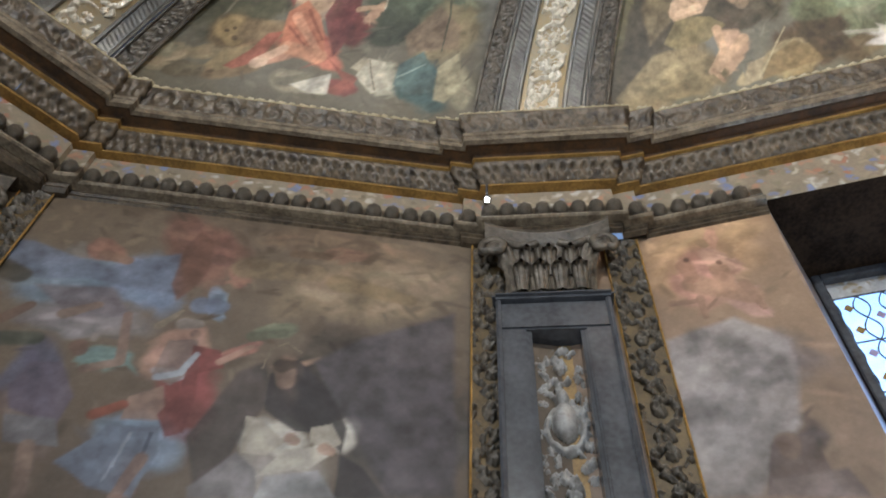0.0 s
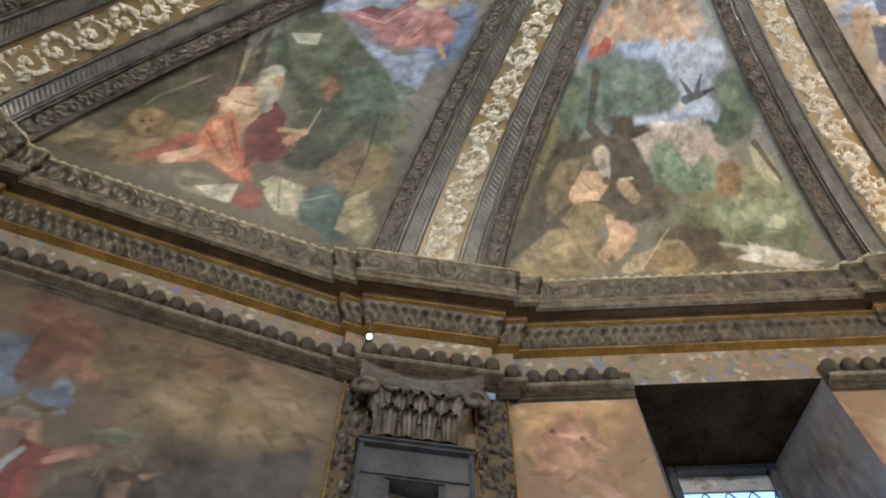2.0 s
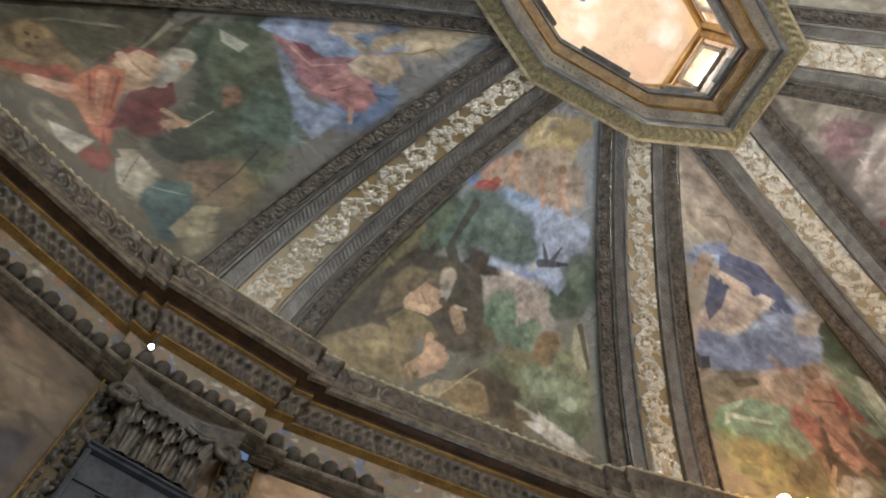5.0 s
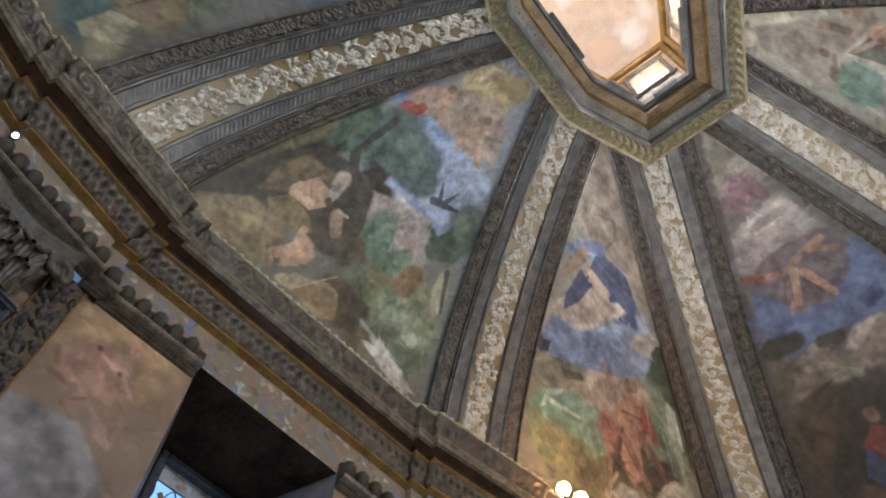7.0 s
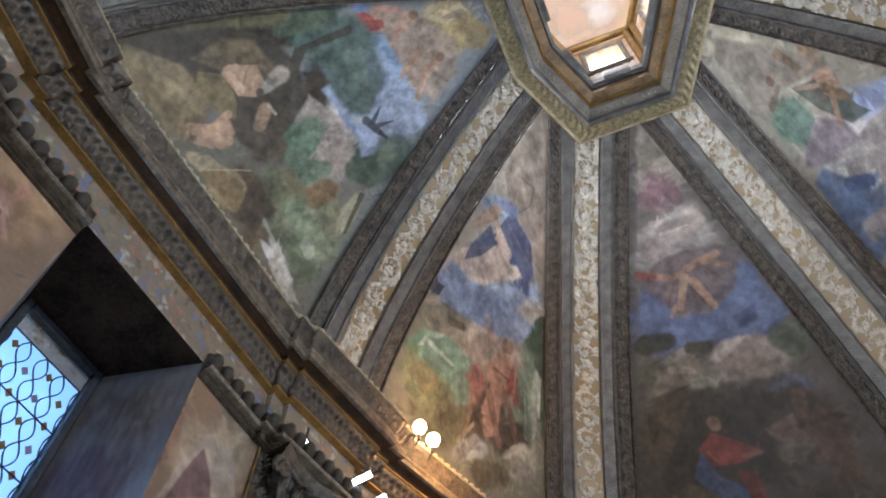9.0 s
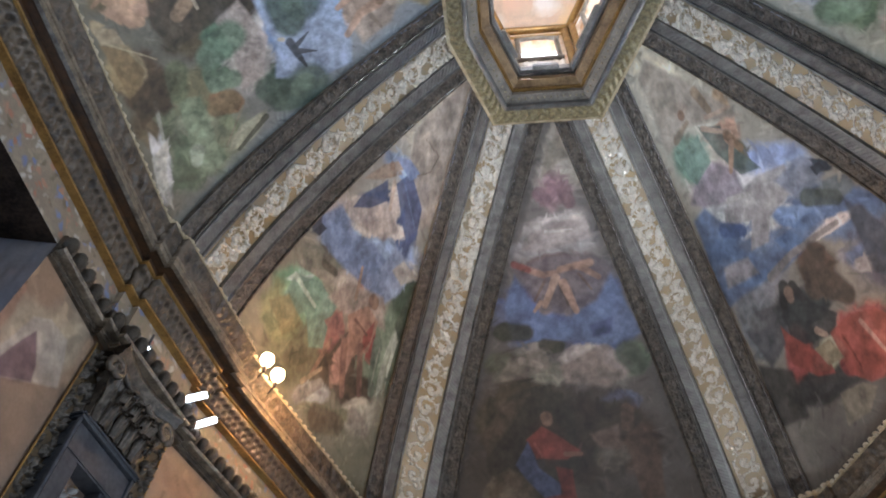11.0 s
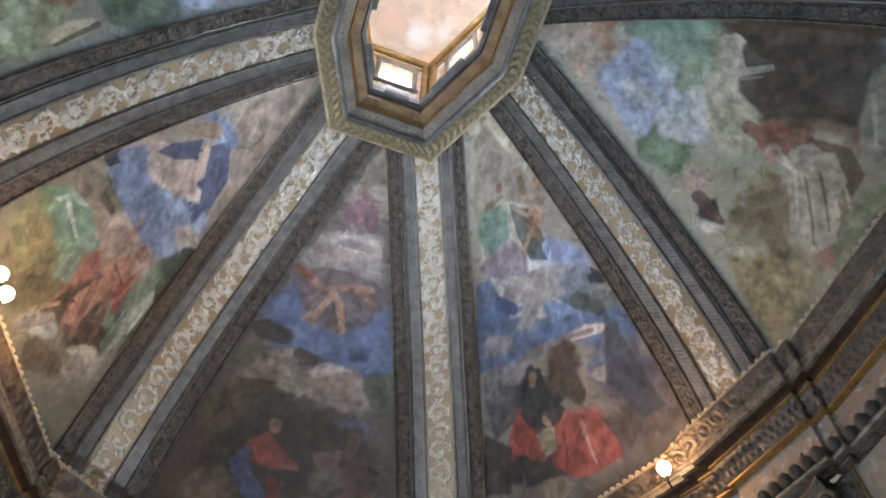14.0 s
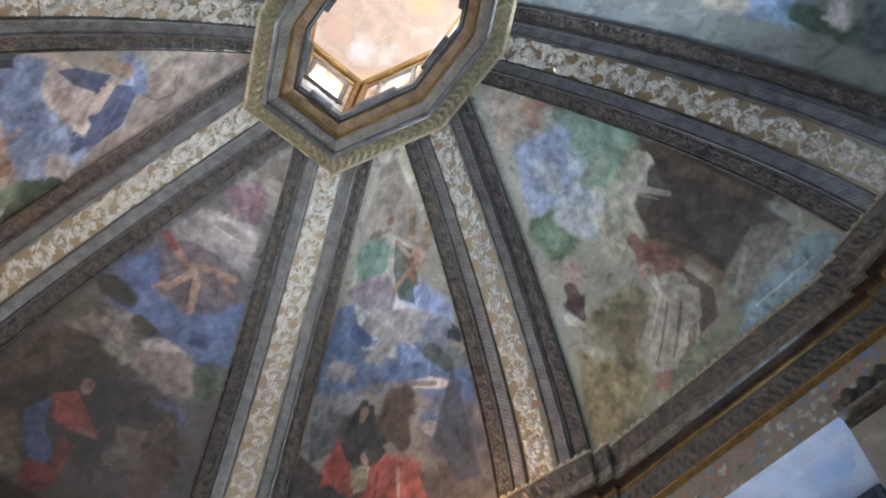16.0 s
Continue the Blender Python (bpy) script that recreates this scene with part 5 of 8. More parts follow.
stroke(CELLS, 0, (0.204, 0.17, 0.112), 0.0023, 0.0023, 0.631, 0.186, 0.687, 0.115)
shape(CELLS, 0, (0.08, 0.151, 0.145), 0.0031, 0.728, 0.186, 0.789, 0.227, 0.859, 0.168, 0.857, 0.130, 0.782, 0.117, 0.734, 0.135)
stroke(CELLS, 0, (0.215, 0.306, 0.275), 0.0046, 0.0035, 0.739, 0.155, 0.809, 0.196)
shape(CELLS, 0, (0.349, 0.302, 0.173), 0.0031, 0.855, 0.191, 0.913, 0.238, 0.944, 0.150, 0.904, 0.109, 0.868, 0.113)
shape(CELLS, 0, (0.215, 0.145, 0.084), 0.0043, 0.706, 0.253, 0.785, 0.334, 0.885, 0.297, 0.905, 0.242, 0.804, 0.233, 0.743, 0.210)
shape(CELLS, 0, (0.267, 0.128, 0.068), 0.0044, 0.463, 0.434, 0.472, 0.468, 0.552, 0.444, 0.557, 0.402)
stroke(CELLS, 0, (0.072, 0.076, 0.042), 0.0047, 0.0024, 0.776, 0.421, 0.833, 0.314, 0.849, 0.232)
shape(CELLS, 1, (0.392, 0.292, 0.107), 0.0072, 0.228, 0.929, 0.720, 0.976, 0.947, 0.940, 0.614, 0.860, 0.341, 0.843)
shape(CELLS, 1, (0.371, 0.275, 0.202), 0.0072, 0.075, 0.713, 0.131, 0.807, 0.544, 0.876, 0.855, 0.839, 0.892, 0.749, 0.608, 0.711, 0.242, 0.709)
shape(CELLS, 1, (0.27, 0.361, 0.552), 0.0058, 0.307, 0.670, 0.819, 0.720, 0.960, 0.709, 0.919, 0.601, 0.782, 0.486, 0.648, 0.512, 0.402, 0.483, 0.373, 0.581)
shape(CELLS, 1, (0.451, 0.376, 0.332), 0.0057, 0.396, 0.446, 0.590, 0.497, 0.740, 0.456, 0.754, 0.387, 0.579, 0.395, 0.458, 0.373)
stroke(CELLS, 1, (0.462, 0.266, 0.162), 0.0377, 0.0283, 0.166, 0.790, 0.229, 0.752)
stroke(CELLS, 1, (0.462, 0.266, 0.162), 0.0126, 0.0094, 0.243, 0.757, 0.346, 0.712)
stroke(CELLS, 1, (0.275, 0.159, 0.084), 0.0220, 0.0220, 0.150, 0.802, 0.157, 0.800)
shape(CELLS, 1, (0.323, 0.05, 0.03), 0.0014, 0.123, 0.680, 0.144, 0.724, 0.202, 0.717, 0.199, 0.666)
stroke(CELLS, 1, (0.485, 0.283, 0.171), 0.0206, 0.0143, 0.471, 0.762, 0.568, 0.700)
stroke(CELLS, 1, (0.509, 0.301, 0.184), 0.0271, 0.0160, 0.624, 0.805, 0.658, 0.758, 0.765, 0.712)
stroke(CELLS, 1, (0.254, 0.144, 0.076), 0.0223, 0.0223, 0.603, 0.818, 0.608, 0.816)
stroke(CELLS, 1, (0.258, 0.195, 0.138), 0.0144, 0.0064, 0.713, 0.785, 0.850, 0.807)
stroke(CELLS, 1, (0.332, 0.254, 0.162), 0.0221, 0.0095, 0.235, 0.914, 0.241, 0.870)
stroke(CELLS, 1, (0.074, 0.127, 0.117), 0.1094, 0.0937, 0.232, 0.620, 0.469, 0.608)
stroke(CELLS, 1, (0.078, 0.13, 0.102), 0.0908, 0.0783, 0.392, 0.558, 0.554, 0.564)
stroke(CELLS, 1, (0.109, 0.175, 0.144), 0.0531, 0.0469, 0.304, 0.610, 0.457, 0.584)
stroke(CELLS, 1, (0.082, 0.144, 0.125), 0.0646, 0.0461, 0.171, 0.565, 0.164, 0.505)
stroke(CELLS, 1, (0.06, 0.058, 0.038), 0.0216, 0.0139, 0.166, 0.627, 0.199, 0.490)
stroke(CELLS, 1, (0.091, 0.13, 0.078), 0.0489, 0.0337, 0.077, 0.569, 0.095, 0.465)
stroke(CELLS, 1, (0.076, 0.12, 0.084), 0.1063, 0.0870, 0.910, 0.577, 0.898, 0.510)
stroke(CELLS, 1, (0.07, 0.109, 0.072), 0.0640, 0.0480, 0.804, 0.456, 0.896, 0.478)
stroke(CELLS, 1, (0.114, 0.171, 0.114), 0.0483, 0.0386, 0.884, 0.566, 0.890, 0.535)
stroke(CELLS, 1, (0.078, 0.078, 0.044), 0.0160, 0.0096, 0.910, 0.429, 0.952, 0.328)
stroke(CELLS, 1, (0.254, 0.227, 0.144), 0.0064, 0.0032, 0.808, 0.377, 0.908, 0.299)
stroke(CELLS, 1, (0.045, 0.053, 0.065), 0.0222, 0.0159, 0.655, 0.551, 0.763, 0.570)
stroke(CELLS, 1, (0.045, 0.053, 0.065), 0.0159, 0.0032, 0.693, 0.561, 0.643, 0.607)
stroke(CELLS, 1, (0.06, 0.068, 0.084), 0.0175, 0.0032, 0.720, 0.569, 0.767, 0.620)
stroke(CELLS, 1, (0.033, 0.04, 0.048), 0.0112, 0.0080, 0.763, 0.570, 0.811, 0.580)
stroke(CELLS, 1, (0.451, 0.392, 0.254), 0.0110, 0.0095, 0.631, 0.534, 0.624, 0.524)
shape(CELLS, 1, (0.076, 0.061, 0.037), 0.0054, 0.027, 0.191, 0.035, 0.323, 0.094, 0.424, 0.251, 0.464, 0.404, 0.441, 0.467, 0.361, 0.506, 0.251, 0.423, 0.212, 0.229, 0.234, 0.140, 0.138, 0.032, 0.129)
shape(CELLS, 1, (0.205, 0.15, 0.068), 0.0068, 0.074, 0.322, 0.111, 0.392, 0.251, 0.405, 0.172, 0.266, 0.115, 0.228)
stroke(CELLS, 1, (0.159, 0.254, 0.162), 0.0803, 0.0680, 0.532, 0.396, 0.576, 0.331)
stroke(CELLS, 1, (0.195, 0.283, 0.181), 0.0437, 0.0374, 0.692, 0.374, 0.678, 0.320)
stroke(CELLS, 1, (0.238, 0.162, 0.068), 0.0627, 0.0502, 0.761, 0.343, 0.755, 0.308)
shape(CELLS, 1, (0.212, 0.283, 0.162), 0.0071, 0.687, 0.276, 0.952, 0.273, 0.937, 0.195, 0.650, 0.211)
stroke(CELLS, 1, (0.144, 0.171, 0.08), 0.0609, 0.0548, 0.578, 0.231, 0.633, 0.217)
stroke(CELLS, 1, (0.323, 0.392, 0.279), 0.0407, 0.0313, 0.852, 0.214, 0.876, 0.204)
shape(CELLS, 1, (0.552, 0.539, 0.456), 0.0028, 0.744, 0.158, 0.831, 0.114, 0.950, 0.097, 0.848, 0.080, 0.767, 0.093)
stroke(CELLS, 1, (0.397, 0.402, 0.314), 0.0121, 0.0076, 0.632, 0.155, 0.741, 0.139)
shape(CELLS, 1, (0.266, 0.195, 0.08), 0.0052, 0.020, 0.113, 0.124, 0.199, 0.235, 0.205, 0.318, 0.147, 0.250, 0.081, 0.048, 0.070)
shape(CELLS, 1, (0.352, 0.262, 0.107), 0.0052, 0.086, 0.132, 0.204, 0.172, 0.232, 0.128, 0.147, 0.105)
shape(CELLS, 1, (0.275, 0.181, 0.063), 0.0040, 0.455, 0.136, 0.529, 0.159, 0.625, 0.103, 0.415, 0.081)
shape(CELLS, 1, (0.089, 0.06, 0.028), 0.0054, 0.535, 0.202, 0.646, 0.195, 0.679, 0.103, 0.586, 0.098)
shape(CELLS, 1, (0.235, 0.178, 0.061), 0.0027, 0.159, 0.223, 0.197, 0.283, 0.302, 0.264, 0.349, 0.235, 0.291, 0.205, 0.198, 0.200)
shape(CELLS, 1, (0.527, 0.323, 0.178), 0.0027, 0.168, 0.298, 0.203, 0.364, 0.283, 0.358, 0.313, 0.321, 0.280, 0.278, 0.188, 0.273)
stroke(CELLS, 1, (0.631, 0.402, 0.231), 0.0164, 0.0134, 0.187, 0.315, 0.183, 0.289, 0.272, 0.295)
stroke(CELLS, 1, (0.296, 0.168, 0.078), 0.0060, 0.0045, 0.214, 0.332, 0.252, 0.308)
stroke(CELLS, 1, (0.474, 0.392, 0.296), 0.0456, 0.0396, 0.270, 0.406, 0.277, 0.390)
stroke(CELLS, 1, (0.392, 0.366, 0.305), 0.0303, 0.0182, 0.290, 0.368, 0.301, 0.340)
stroke(CELLS, 1, (0.107, 0.068, 0.037), 0.0211, 0.0181, 0.302, 0.333, 0.343, 0.319)
stroke(CELLS, 1, (0.392, 0.254, 0.138), 0.0363, 0.0302, 0.365, 0.320, 0.405, 0.284)
stroke(CELLS, 1, (0.552, 0.456, 0.305), 0.0091, 0.0076, 0.354, 0.336, 0.397, 0.341)
stroke(CELLS, 1, (0.546, 0.323, 0.168), 0.0205, 0.0132, 0.319, 0.229, 0.334, 0.176, 0.289, 0.128)
stroke(CELLS, 1, (0.597, 0.361, 0.195), 0.0220, 0.0146, 0.396, 0.192, 0.353, 0.165, 0.312, 0.129)
stroke(CELLS, 1, (0.485, 0.275, 0.138), 0.0130, 0.0086, 0.298, 0.128, 0.319, 0.099)
shape(CELLS, 1, (0.456, 0.361, 0.202), 0.0026, 0.392, 0.130, 0.438, 0.137, 0.419, 0.084, 0.372, 0.081)
stroke(CELLS, 1, (0.479, 0.392, 0.216), 0.0044, 0.0044, 0.413, 0.089, 0.512, 0.196)
shape(CELLS, 2, (0.372, 0.303, 0.241), 0.0062, 0.107, 0.803, 0.083, 0.965, 1.076, 0.976, 1.076, 0.849, 1.072, 0.773, 0.968, 0.707, 0.698, 0.626, 0.418, 0.704)
shape(CELLS, 2, (0.412, 0.343, 0.303), 0.0050, 0.064, 0.523, 0.127, 0.590, 0.337, 0.639, 0.604, 0.622, 0.506, 0.568, 0.186, 0.524)
shape(CELLS, 2, (0.151, 0.226, 0.434), 0.0051, 0.015, 0.464, 0.068, 0.526, 0.252, 0.515, 0.438, 0.542, 0.683, 0.547, 0.719, 0.459, 0.462, 0.445, 0.203, 0.423, 0.099, 0.424)
shape(CELLS, 2, (0.191, 0.265, 0.455), 0.0065, 0.564, 0.490, 0.650, 0.588, 0.913, 0.603, 0.847, 0.526, 0.738, 0.474)
shape(CELLS, 2, (0.382, 0.343, 0.294), 0.0039, 0.695, 0.545, 0.778, 0.589, 0.995, 0.596, 0.834, 0.542)
shape(CELLS, 2, (0.294, 0.205, 0.137), 0.0025, 0.053, 0.618, 0.092, 0.684, 0.275, 0.750, 0.326, 0.733, 0.173, 0.657)
shape(CELLS, 2, (0.031, 0.057, 0.151), 0.0025, 0.134, 0.548, 0.127, 0.590, 0.227, 0.672, 0.353, 0.643, 0.248, 0.590)
shape(CELLS, 2, (0.042, 0.074, 0.212), 0.0025, 0.327, 0.685, 0.403, 0.737, 0.772, 0.711, 0.828, 0.658, 0.769, 0.619, 0.607, 0.639)
shape(CELLS, 2, (0.145, 0.216, 0.439), 0.0025, 0.129, 0.724, 0.307, 0.753, 0.550, 0.755, 0.451, 0.721)
stroke(CELLS, 2, (0.102, 0.154, 0.334), 0.0055, 0.0042, 0.418, 0.704, 0.767, 0.666)
stroke(CELLS, 2, (0.501, 0.367, 0.265), 0.0137, 0.0110, 0.305, 0.682, 0.411, 0.635)
stroke(CELLS, 2, (0.261, 0.154, 0.093), 0.0176, 0.0162, 0.171, 0.702, 0.184, 0.703)
stroke(CELLS, 2, (0.439, 0.357, 0.273), 0.0488, 0.0461, 0.398, 0.805, 0.694, 0.800)
stroke(CELLS, 2, (0.241, 0.185, 0.142), 0.0041, 0.0027, 0.506, 0.745, 0.681, 0.781, 0.712, 0.822, 0.342, 0.816)
shape(CELLS, 2, (0.024, 0.031, 0.052), 0.0012, 0.038, 0.419, 0.043, 0.451, 0.090, 0.454, 0.085, 0.423)
stroke(CELLS, 2, (0.172, 0.166, 0.121), 0.0386, 0.0276, 0.098, 0.352, 0.254, 0.410)
stroke(CELLS, 2, (0.099, 0.088, 0.058), 0.0181, 0.0167, 0.209, 0.391, 0.298, 0.403)
stroke(CELLS, 2, (0.253, 0.234, 0.178), 0.0138, 0.0083, 0.107, 0.340, 0.273, 0.364)
shape(CELLS, 2, (0.142, 0.269, 0.205), 0.0038, 0.130, 0.241, 0.110, 0.310, 0.255, 0.353, 0.419, 0.349, 0.426, 0.297, 0.459, 0.240, 0.379, 0.211, 0.274, 0.263, 0.193, 0.204)
stroke(CELLS, 2, (0.362, 0.483, 0.412), 0.0125, 0.0069, 0.115, 0.305, 0.302, 0.297)
shape(CELLS, 2, (0.195, 0.185, 0.076), 0.0050, 0.078, 0.201, 0.148, 0.259, 0.292, 0.236, 0.229, 0.170)
shape(CELLS, 2, (0.348, 0.29, 0.241), 0.0065, 0.342, 0.345, 0.402, 0.416, 0.712, 0.480, 0.823, 0.427, 0.636, 0.401, 0.475, 0.351)
shape(CELLS, 2, (0.311, 0.137, 0.111), 0.0026, 0.389, 0.295, 0.463, 0.354, 0.545, 0.321, 0.471, 0.282)
shape(CELLS, 2, (0.372, 0.212, 0.142), 0.0026, 0.509, 0.360, 0.623, 0.429, 0.747, 0.426, 0.749, 0.347, 0.641, 0.299)
shape(CELLS, 2, (0.281, 0.062, 0.043), 0.0027, 0.668, 0.362, 0.718, 0.419, 0.741, 0.376, 0.700, 0.326)
stroke(CELLS, 2, (0.249, 0.137, 0.093), 0.0249, 0.0191, 0.571, 0.302, 0.669, 0.206)
stroke(CELLS, 2, (0.198, 0.109, 0.076), 0.0208, 0.0178, 0.681, 0.337, 0.781, 0.249)
stroke(CELLS, 2, (0.294, 0.175, 0.109), 0.0143, 0.0100, 0.482, 0.274, 0.454, 0.166)
stroke(CELLS, 2, (0.412, 0.265, 0.185), 0.0113, 0.0085, 0.511, 0.410, 0.480, 0.450, 0.453, 0.476)
stroke(CELLS, 2, (0.195, 0.106, 0.062), 0.0317, 0.0289, 0.644, 0.448, 0.665, 0.450)
stroke(CELLS, 2, (0.195, 0.097, 0.062), 0.0073, 0.0058, 0.569, 0.371, 0.692, 0.375)
shape(CELLS, 2, (0.057, 0.076, 0.047), 0.0040, 0.891, 0.463, 0.978, 0.578, 1.076, 0.578, 1.051, 0.485, 0.990, 0.437)
stroke(CELLS, 2, (0.142, 0.195, 0.142), 0.0329, 0.0270, 0.797, 0.386, 0.859, 0.283)
stroke(CELLS, 2, (0.298, 0.334, 0.257), 0.0076, 0.0061, 0.926, 0.404, 0.936, 0.308)
stroke(CELLS, 2, (0.261, 0.307, 0.234), 0.0075, 0.0045, 0.832, 0.384, 0.846, 0.296)
stroke(CELLS, 2, (0.261, 0.249, 0.219), 0.0287, 0.0215, 0.432, 0.096, 0.521, 0.173)
stroke(CELLS, 2, (0.281, 0.253, 0.205), 0.0412, 0.0305, 0.786, 0.192, 0.898, 0.192)
stroke(CELLS, 2, (0.137, 0.109, 0.062), 0.0591, 0.0443, 0.567, 0.100, 0.711, 0.140)
stroke(CELLS, 2, (0.316, 0.249, 0.154), 0.0115, 0.0086, 0.426, 0.136, 0.496, 0.202)
shape(CELLS, 3, (0.266, 0.231, 0.175), 0.0053, 0.328, 0.934, 0.929, 0.953, 0.950, 0.918, 0.277, 0.877)
stroke(CELLS, 3, (0.202, 0.114, 0.133), 0.0287, 0.0263, 0.257, 0.847, 0.375, 0.835)
stroke(CELLS, 3, (0.195, 0.107, 0.122), 0.0288, 0.0240, 0.689, 0.847, 0.734, 0.824)
shape(CELLS, 3, (0.323, 0.266, 0.246), 0.0056, 0.142, 0.755, 0.437, 0.792, 0.892, 0.789, 0.882, 0.751, 0.325, 0.723, 0.152, 0.730)
stroke(CELLS, 3, (0.515, 0.456, 0.413), 0.0073, 0.0037, 0.382, 0.768, 0.543, 0.767, 0.697, 0.771)
shape(CELLS, 3, (0.093, 0.144, 0.305), 0.0058, 0.073, 0.611, 0.115, 0.680, 0.313, 0.595, 0.494, 0.567, 0.938, 0.671, 0.993, 0.572, 0.997, 0.531, 0.761, 0.506, 0.577, 0.523, 0.165, 0.530)
shape(CELLS, 3, (0.044, 0.068, 0.188), 0.0047, 0.678, 0.558, 0.856, 0.575, 0.809, 0.535, 0.688, 0.529)
shape(CELLS, 3, (0.147, 0.112, 0.122), 0.0069, 0.095, 0.692, 0.445, 0.716, 0.842, 0.717, 0.988, 0.685, 0.770, 0.614, 0.562, 0.579, 0.345, 0.596)
stroke(CELLS, 3, (0.305, 0.162, 0.107), 0.0150, 0.0125, 0.170, 0.695, 0.373, 0.676, 0.472, 0.680)
stroke(CELLS, 3, (0.114, 0.072, 0.058), 0.0063, 0.0051, 0.473, 0.677, 0.554, 0.605)
stroke(CELLS, 3, (0.144, 0.089, 0.065), 0.0063, 0.0051, 0.383, 0.664, 0.303, 0.621)
stroke(CELLS, 3, (0.144, 0.089, 0.065), 0.0063, 0.0050, 0.677, 0.674, 0.750, 0.639)
stroke(CELLS, 3, (0.332, 0.178, 0.109), 0.0175, 0.0138, 0.792, 0.697, 0.519, 0.686)
stroke(CELLS, 3, (0.376, 0.223, 0.144), 0.0177, 0.0126, 0.478, 0.670, 0.379, 0.608)
stroke(CELLS, 3, (0.397, 0.216, 0.133), 0.0191, 0.0140, 0.534, 0.656, 0.608, 0.592)
stroke(CELLS, 3, (0.305, 0.162, 0.102), 0.0151, 0.0113, 0.675, 0.693, 0.836, 0.665)
stroke(CELLS, 3, (0.332, 0.195, 0.122), 0.0102, 0.0076, 0.351, 0.616, 0.303, 0.597)
stroke(CELLS, 3, (0.254, 0.054, 0.04), 0.0149, 0.0124, 0.088, 0.702, 0.230, 0.689)
stroke(CELLS, 3, (0.063, 0.061, 0.037), 0.0439, 0.0362, 0.106, 0.551, 0.247, 0.548)
stroke(CELLS, 3, (0.068, 0.06, 0.036), 0.0287, 0.0235, 0.378, 0.516, 0.470, 0.512)
shape(CELLS, 3, (0.205, 0.168, 0.127), 0.0048, 0.166, 0.488, 0.364, 0.508, 0.428, 0.463, 0.240, 0.435, 0.105, 0.434)
shape(CELLS, 3, (0.238, 0.178, 0.144), 0.0060, 0.456, 0.461, 0.689, 0.505, 0.870, 0.446, 0.725, 0.407, 0.502, 0.422)
stroke(CELLS, 3, (0.258, 0.202, 0.175), 0.0397, 0.0317, 0.732, 0.491, 0.832, 0.458)
stroke(CELLS, 3, (0.305, 0.254, 0.195), 0.0184, 0.0131, 0.241, 0.480, 0.353, 0.466)
stroke(CELLS, 3, (0.076, 0.093, 0.06), 0.0530, 0.0451, 0.865, 0.487, 0.900, 0.459)
shape(CELLS, 3, (0.05, 0.04, 0.026), 0.0062, 0.090, 0.337, 0.224, 0.410, 0.413, 0.422, 0.525, 0.354, 0.528, 0.208, 0.402, 0.109, 0.126, 0.204)
shape(CELLS, 3, (0.112, 0.082, 0.051), 0.0062, 0.068, 0.290, 0.157, 0.374, 0.298, 0.401, 0.213, 0.330, 0.125, 0.249)
shape(CELLS, 3, (0.156, 0.114, 0.068), 0.0050, 0.127, 0.174, 0.220, 0.214, 0.326, 0.178, 0.335, 0.118, 0.172, 0.102)
shape(CELLS, 3, (0.159, 0.102, 0.072), 0.0050, 0.588, 0.293, 0.730, 0.313, 0.730, 0.249, 0.619, 0.256)
stroke(CELLS, 3, (0.238, 0.133, 0.078), 0.0270, 0.0243, 0.385, 0.339, 0.389, 0.331)
shape(CELLS, 3, (0.235, 0.042, 0.027), 0.0025, 0.286, 0.285, 0.360, 0.317, 0.459, 0.284, 0.536, 0.253, 0.473, 0.231, 0.338, 0.235)
shape(CELLS, 3, (0.076, 0.1, 0.209), 0.0025, 0.249, 0.223, 0.294, 0.280, 0.352, 0.210, 0.438, 0.172, 0.435, 0.125, 0.372, 0.135, 0.294, 0.187)
shape(CELLS, 3, (0.188, 0.034, 0.024), 0.0025, 0.421, 0.215, 0.491, 0.206, 0.498, 0.116, 0.386, 0.086, 0.372, 0.135, 0.445, 0.144)
stroke(CELLS, 3, (0.323, 0.08, 0.051), 0.0068, 0.0055, 0.323, 0.274, 0.362, 0.240)
stroke(CELLS, 3, (0.254, 0.114, 0.068), 0.0110, 0.0082, 0.469, 0.245, 0.537, 0.244)
stroke(CELLS, 3, (0.114, 0.068, 0.042), 0.0300, 0.0273, 0.783, 0.345, 0.769, 0.310)
shape(CELLS, 3, (0.114, 0.065, 0.04), 0.0038, 0.746, 0.280, 0.837, 0.317, 0.888, 0.249, 0.848, 0.129, 0.761, 0.122, 0.751, 0.225)
shape(CELLS, 4, (0.275, 0.233, 0.183), 0.0059, 0.288, 0.952, 0.718, 0.962, 0.887, 0.829, 0.923, 0.716, 0.483, 0.807, 0.098, 0.812)
shape(CELLS, 4, (0.233, 0.196, 0.237), 0.0061, 0.260, 0.728, 0.478, 0.716, 0.579, 0.664, 0.517, 0.604, 0.186, 0.678, 0.074, 0.710)
shape(CELLS, 4, (0.077, 0.138, 0.283), 0.0064, 0.033, 0.681, 0.186, 0.678, 0.320, 0.558, 0.586, 0.496, 0.620, 0.423, 0.451, 0.431, 0.126, 0.481, -0.030, 0.493)
shape(CELLS, 4, (0.299, 0.283, 0.283), 0.0037, 0.321, 0.637, 0.646, 0.617, 0.842, 0.577, 0.786, 0.526, 0.550, 0.535, 0.453, 0.504, 0.321, 0.527, 0.441, 0.566, 0.265, 0.609)
stroke(CELLS, 4, (0.038, 0.072, 0.183), 0.0332, 0.0249, 0.244, 0.607, 0.350, 0.571)
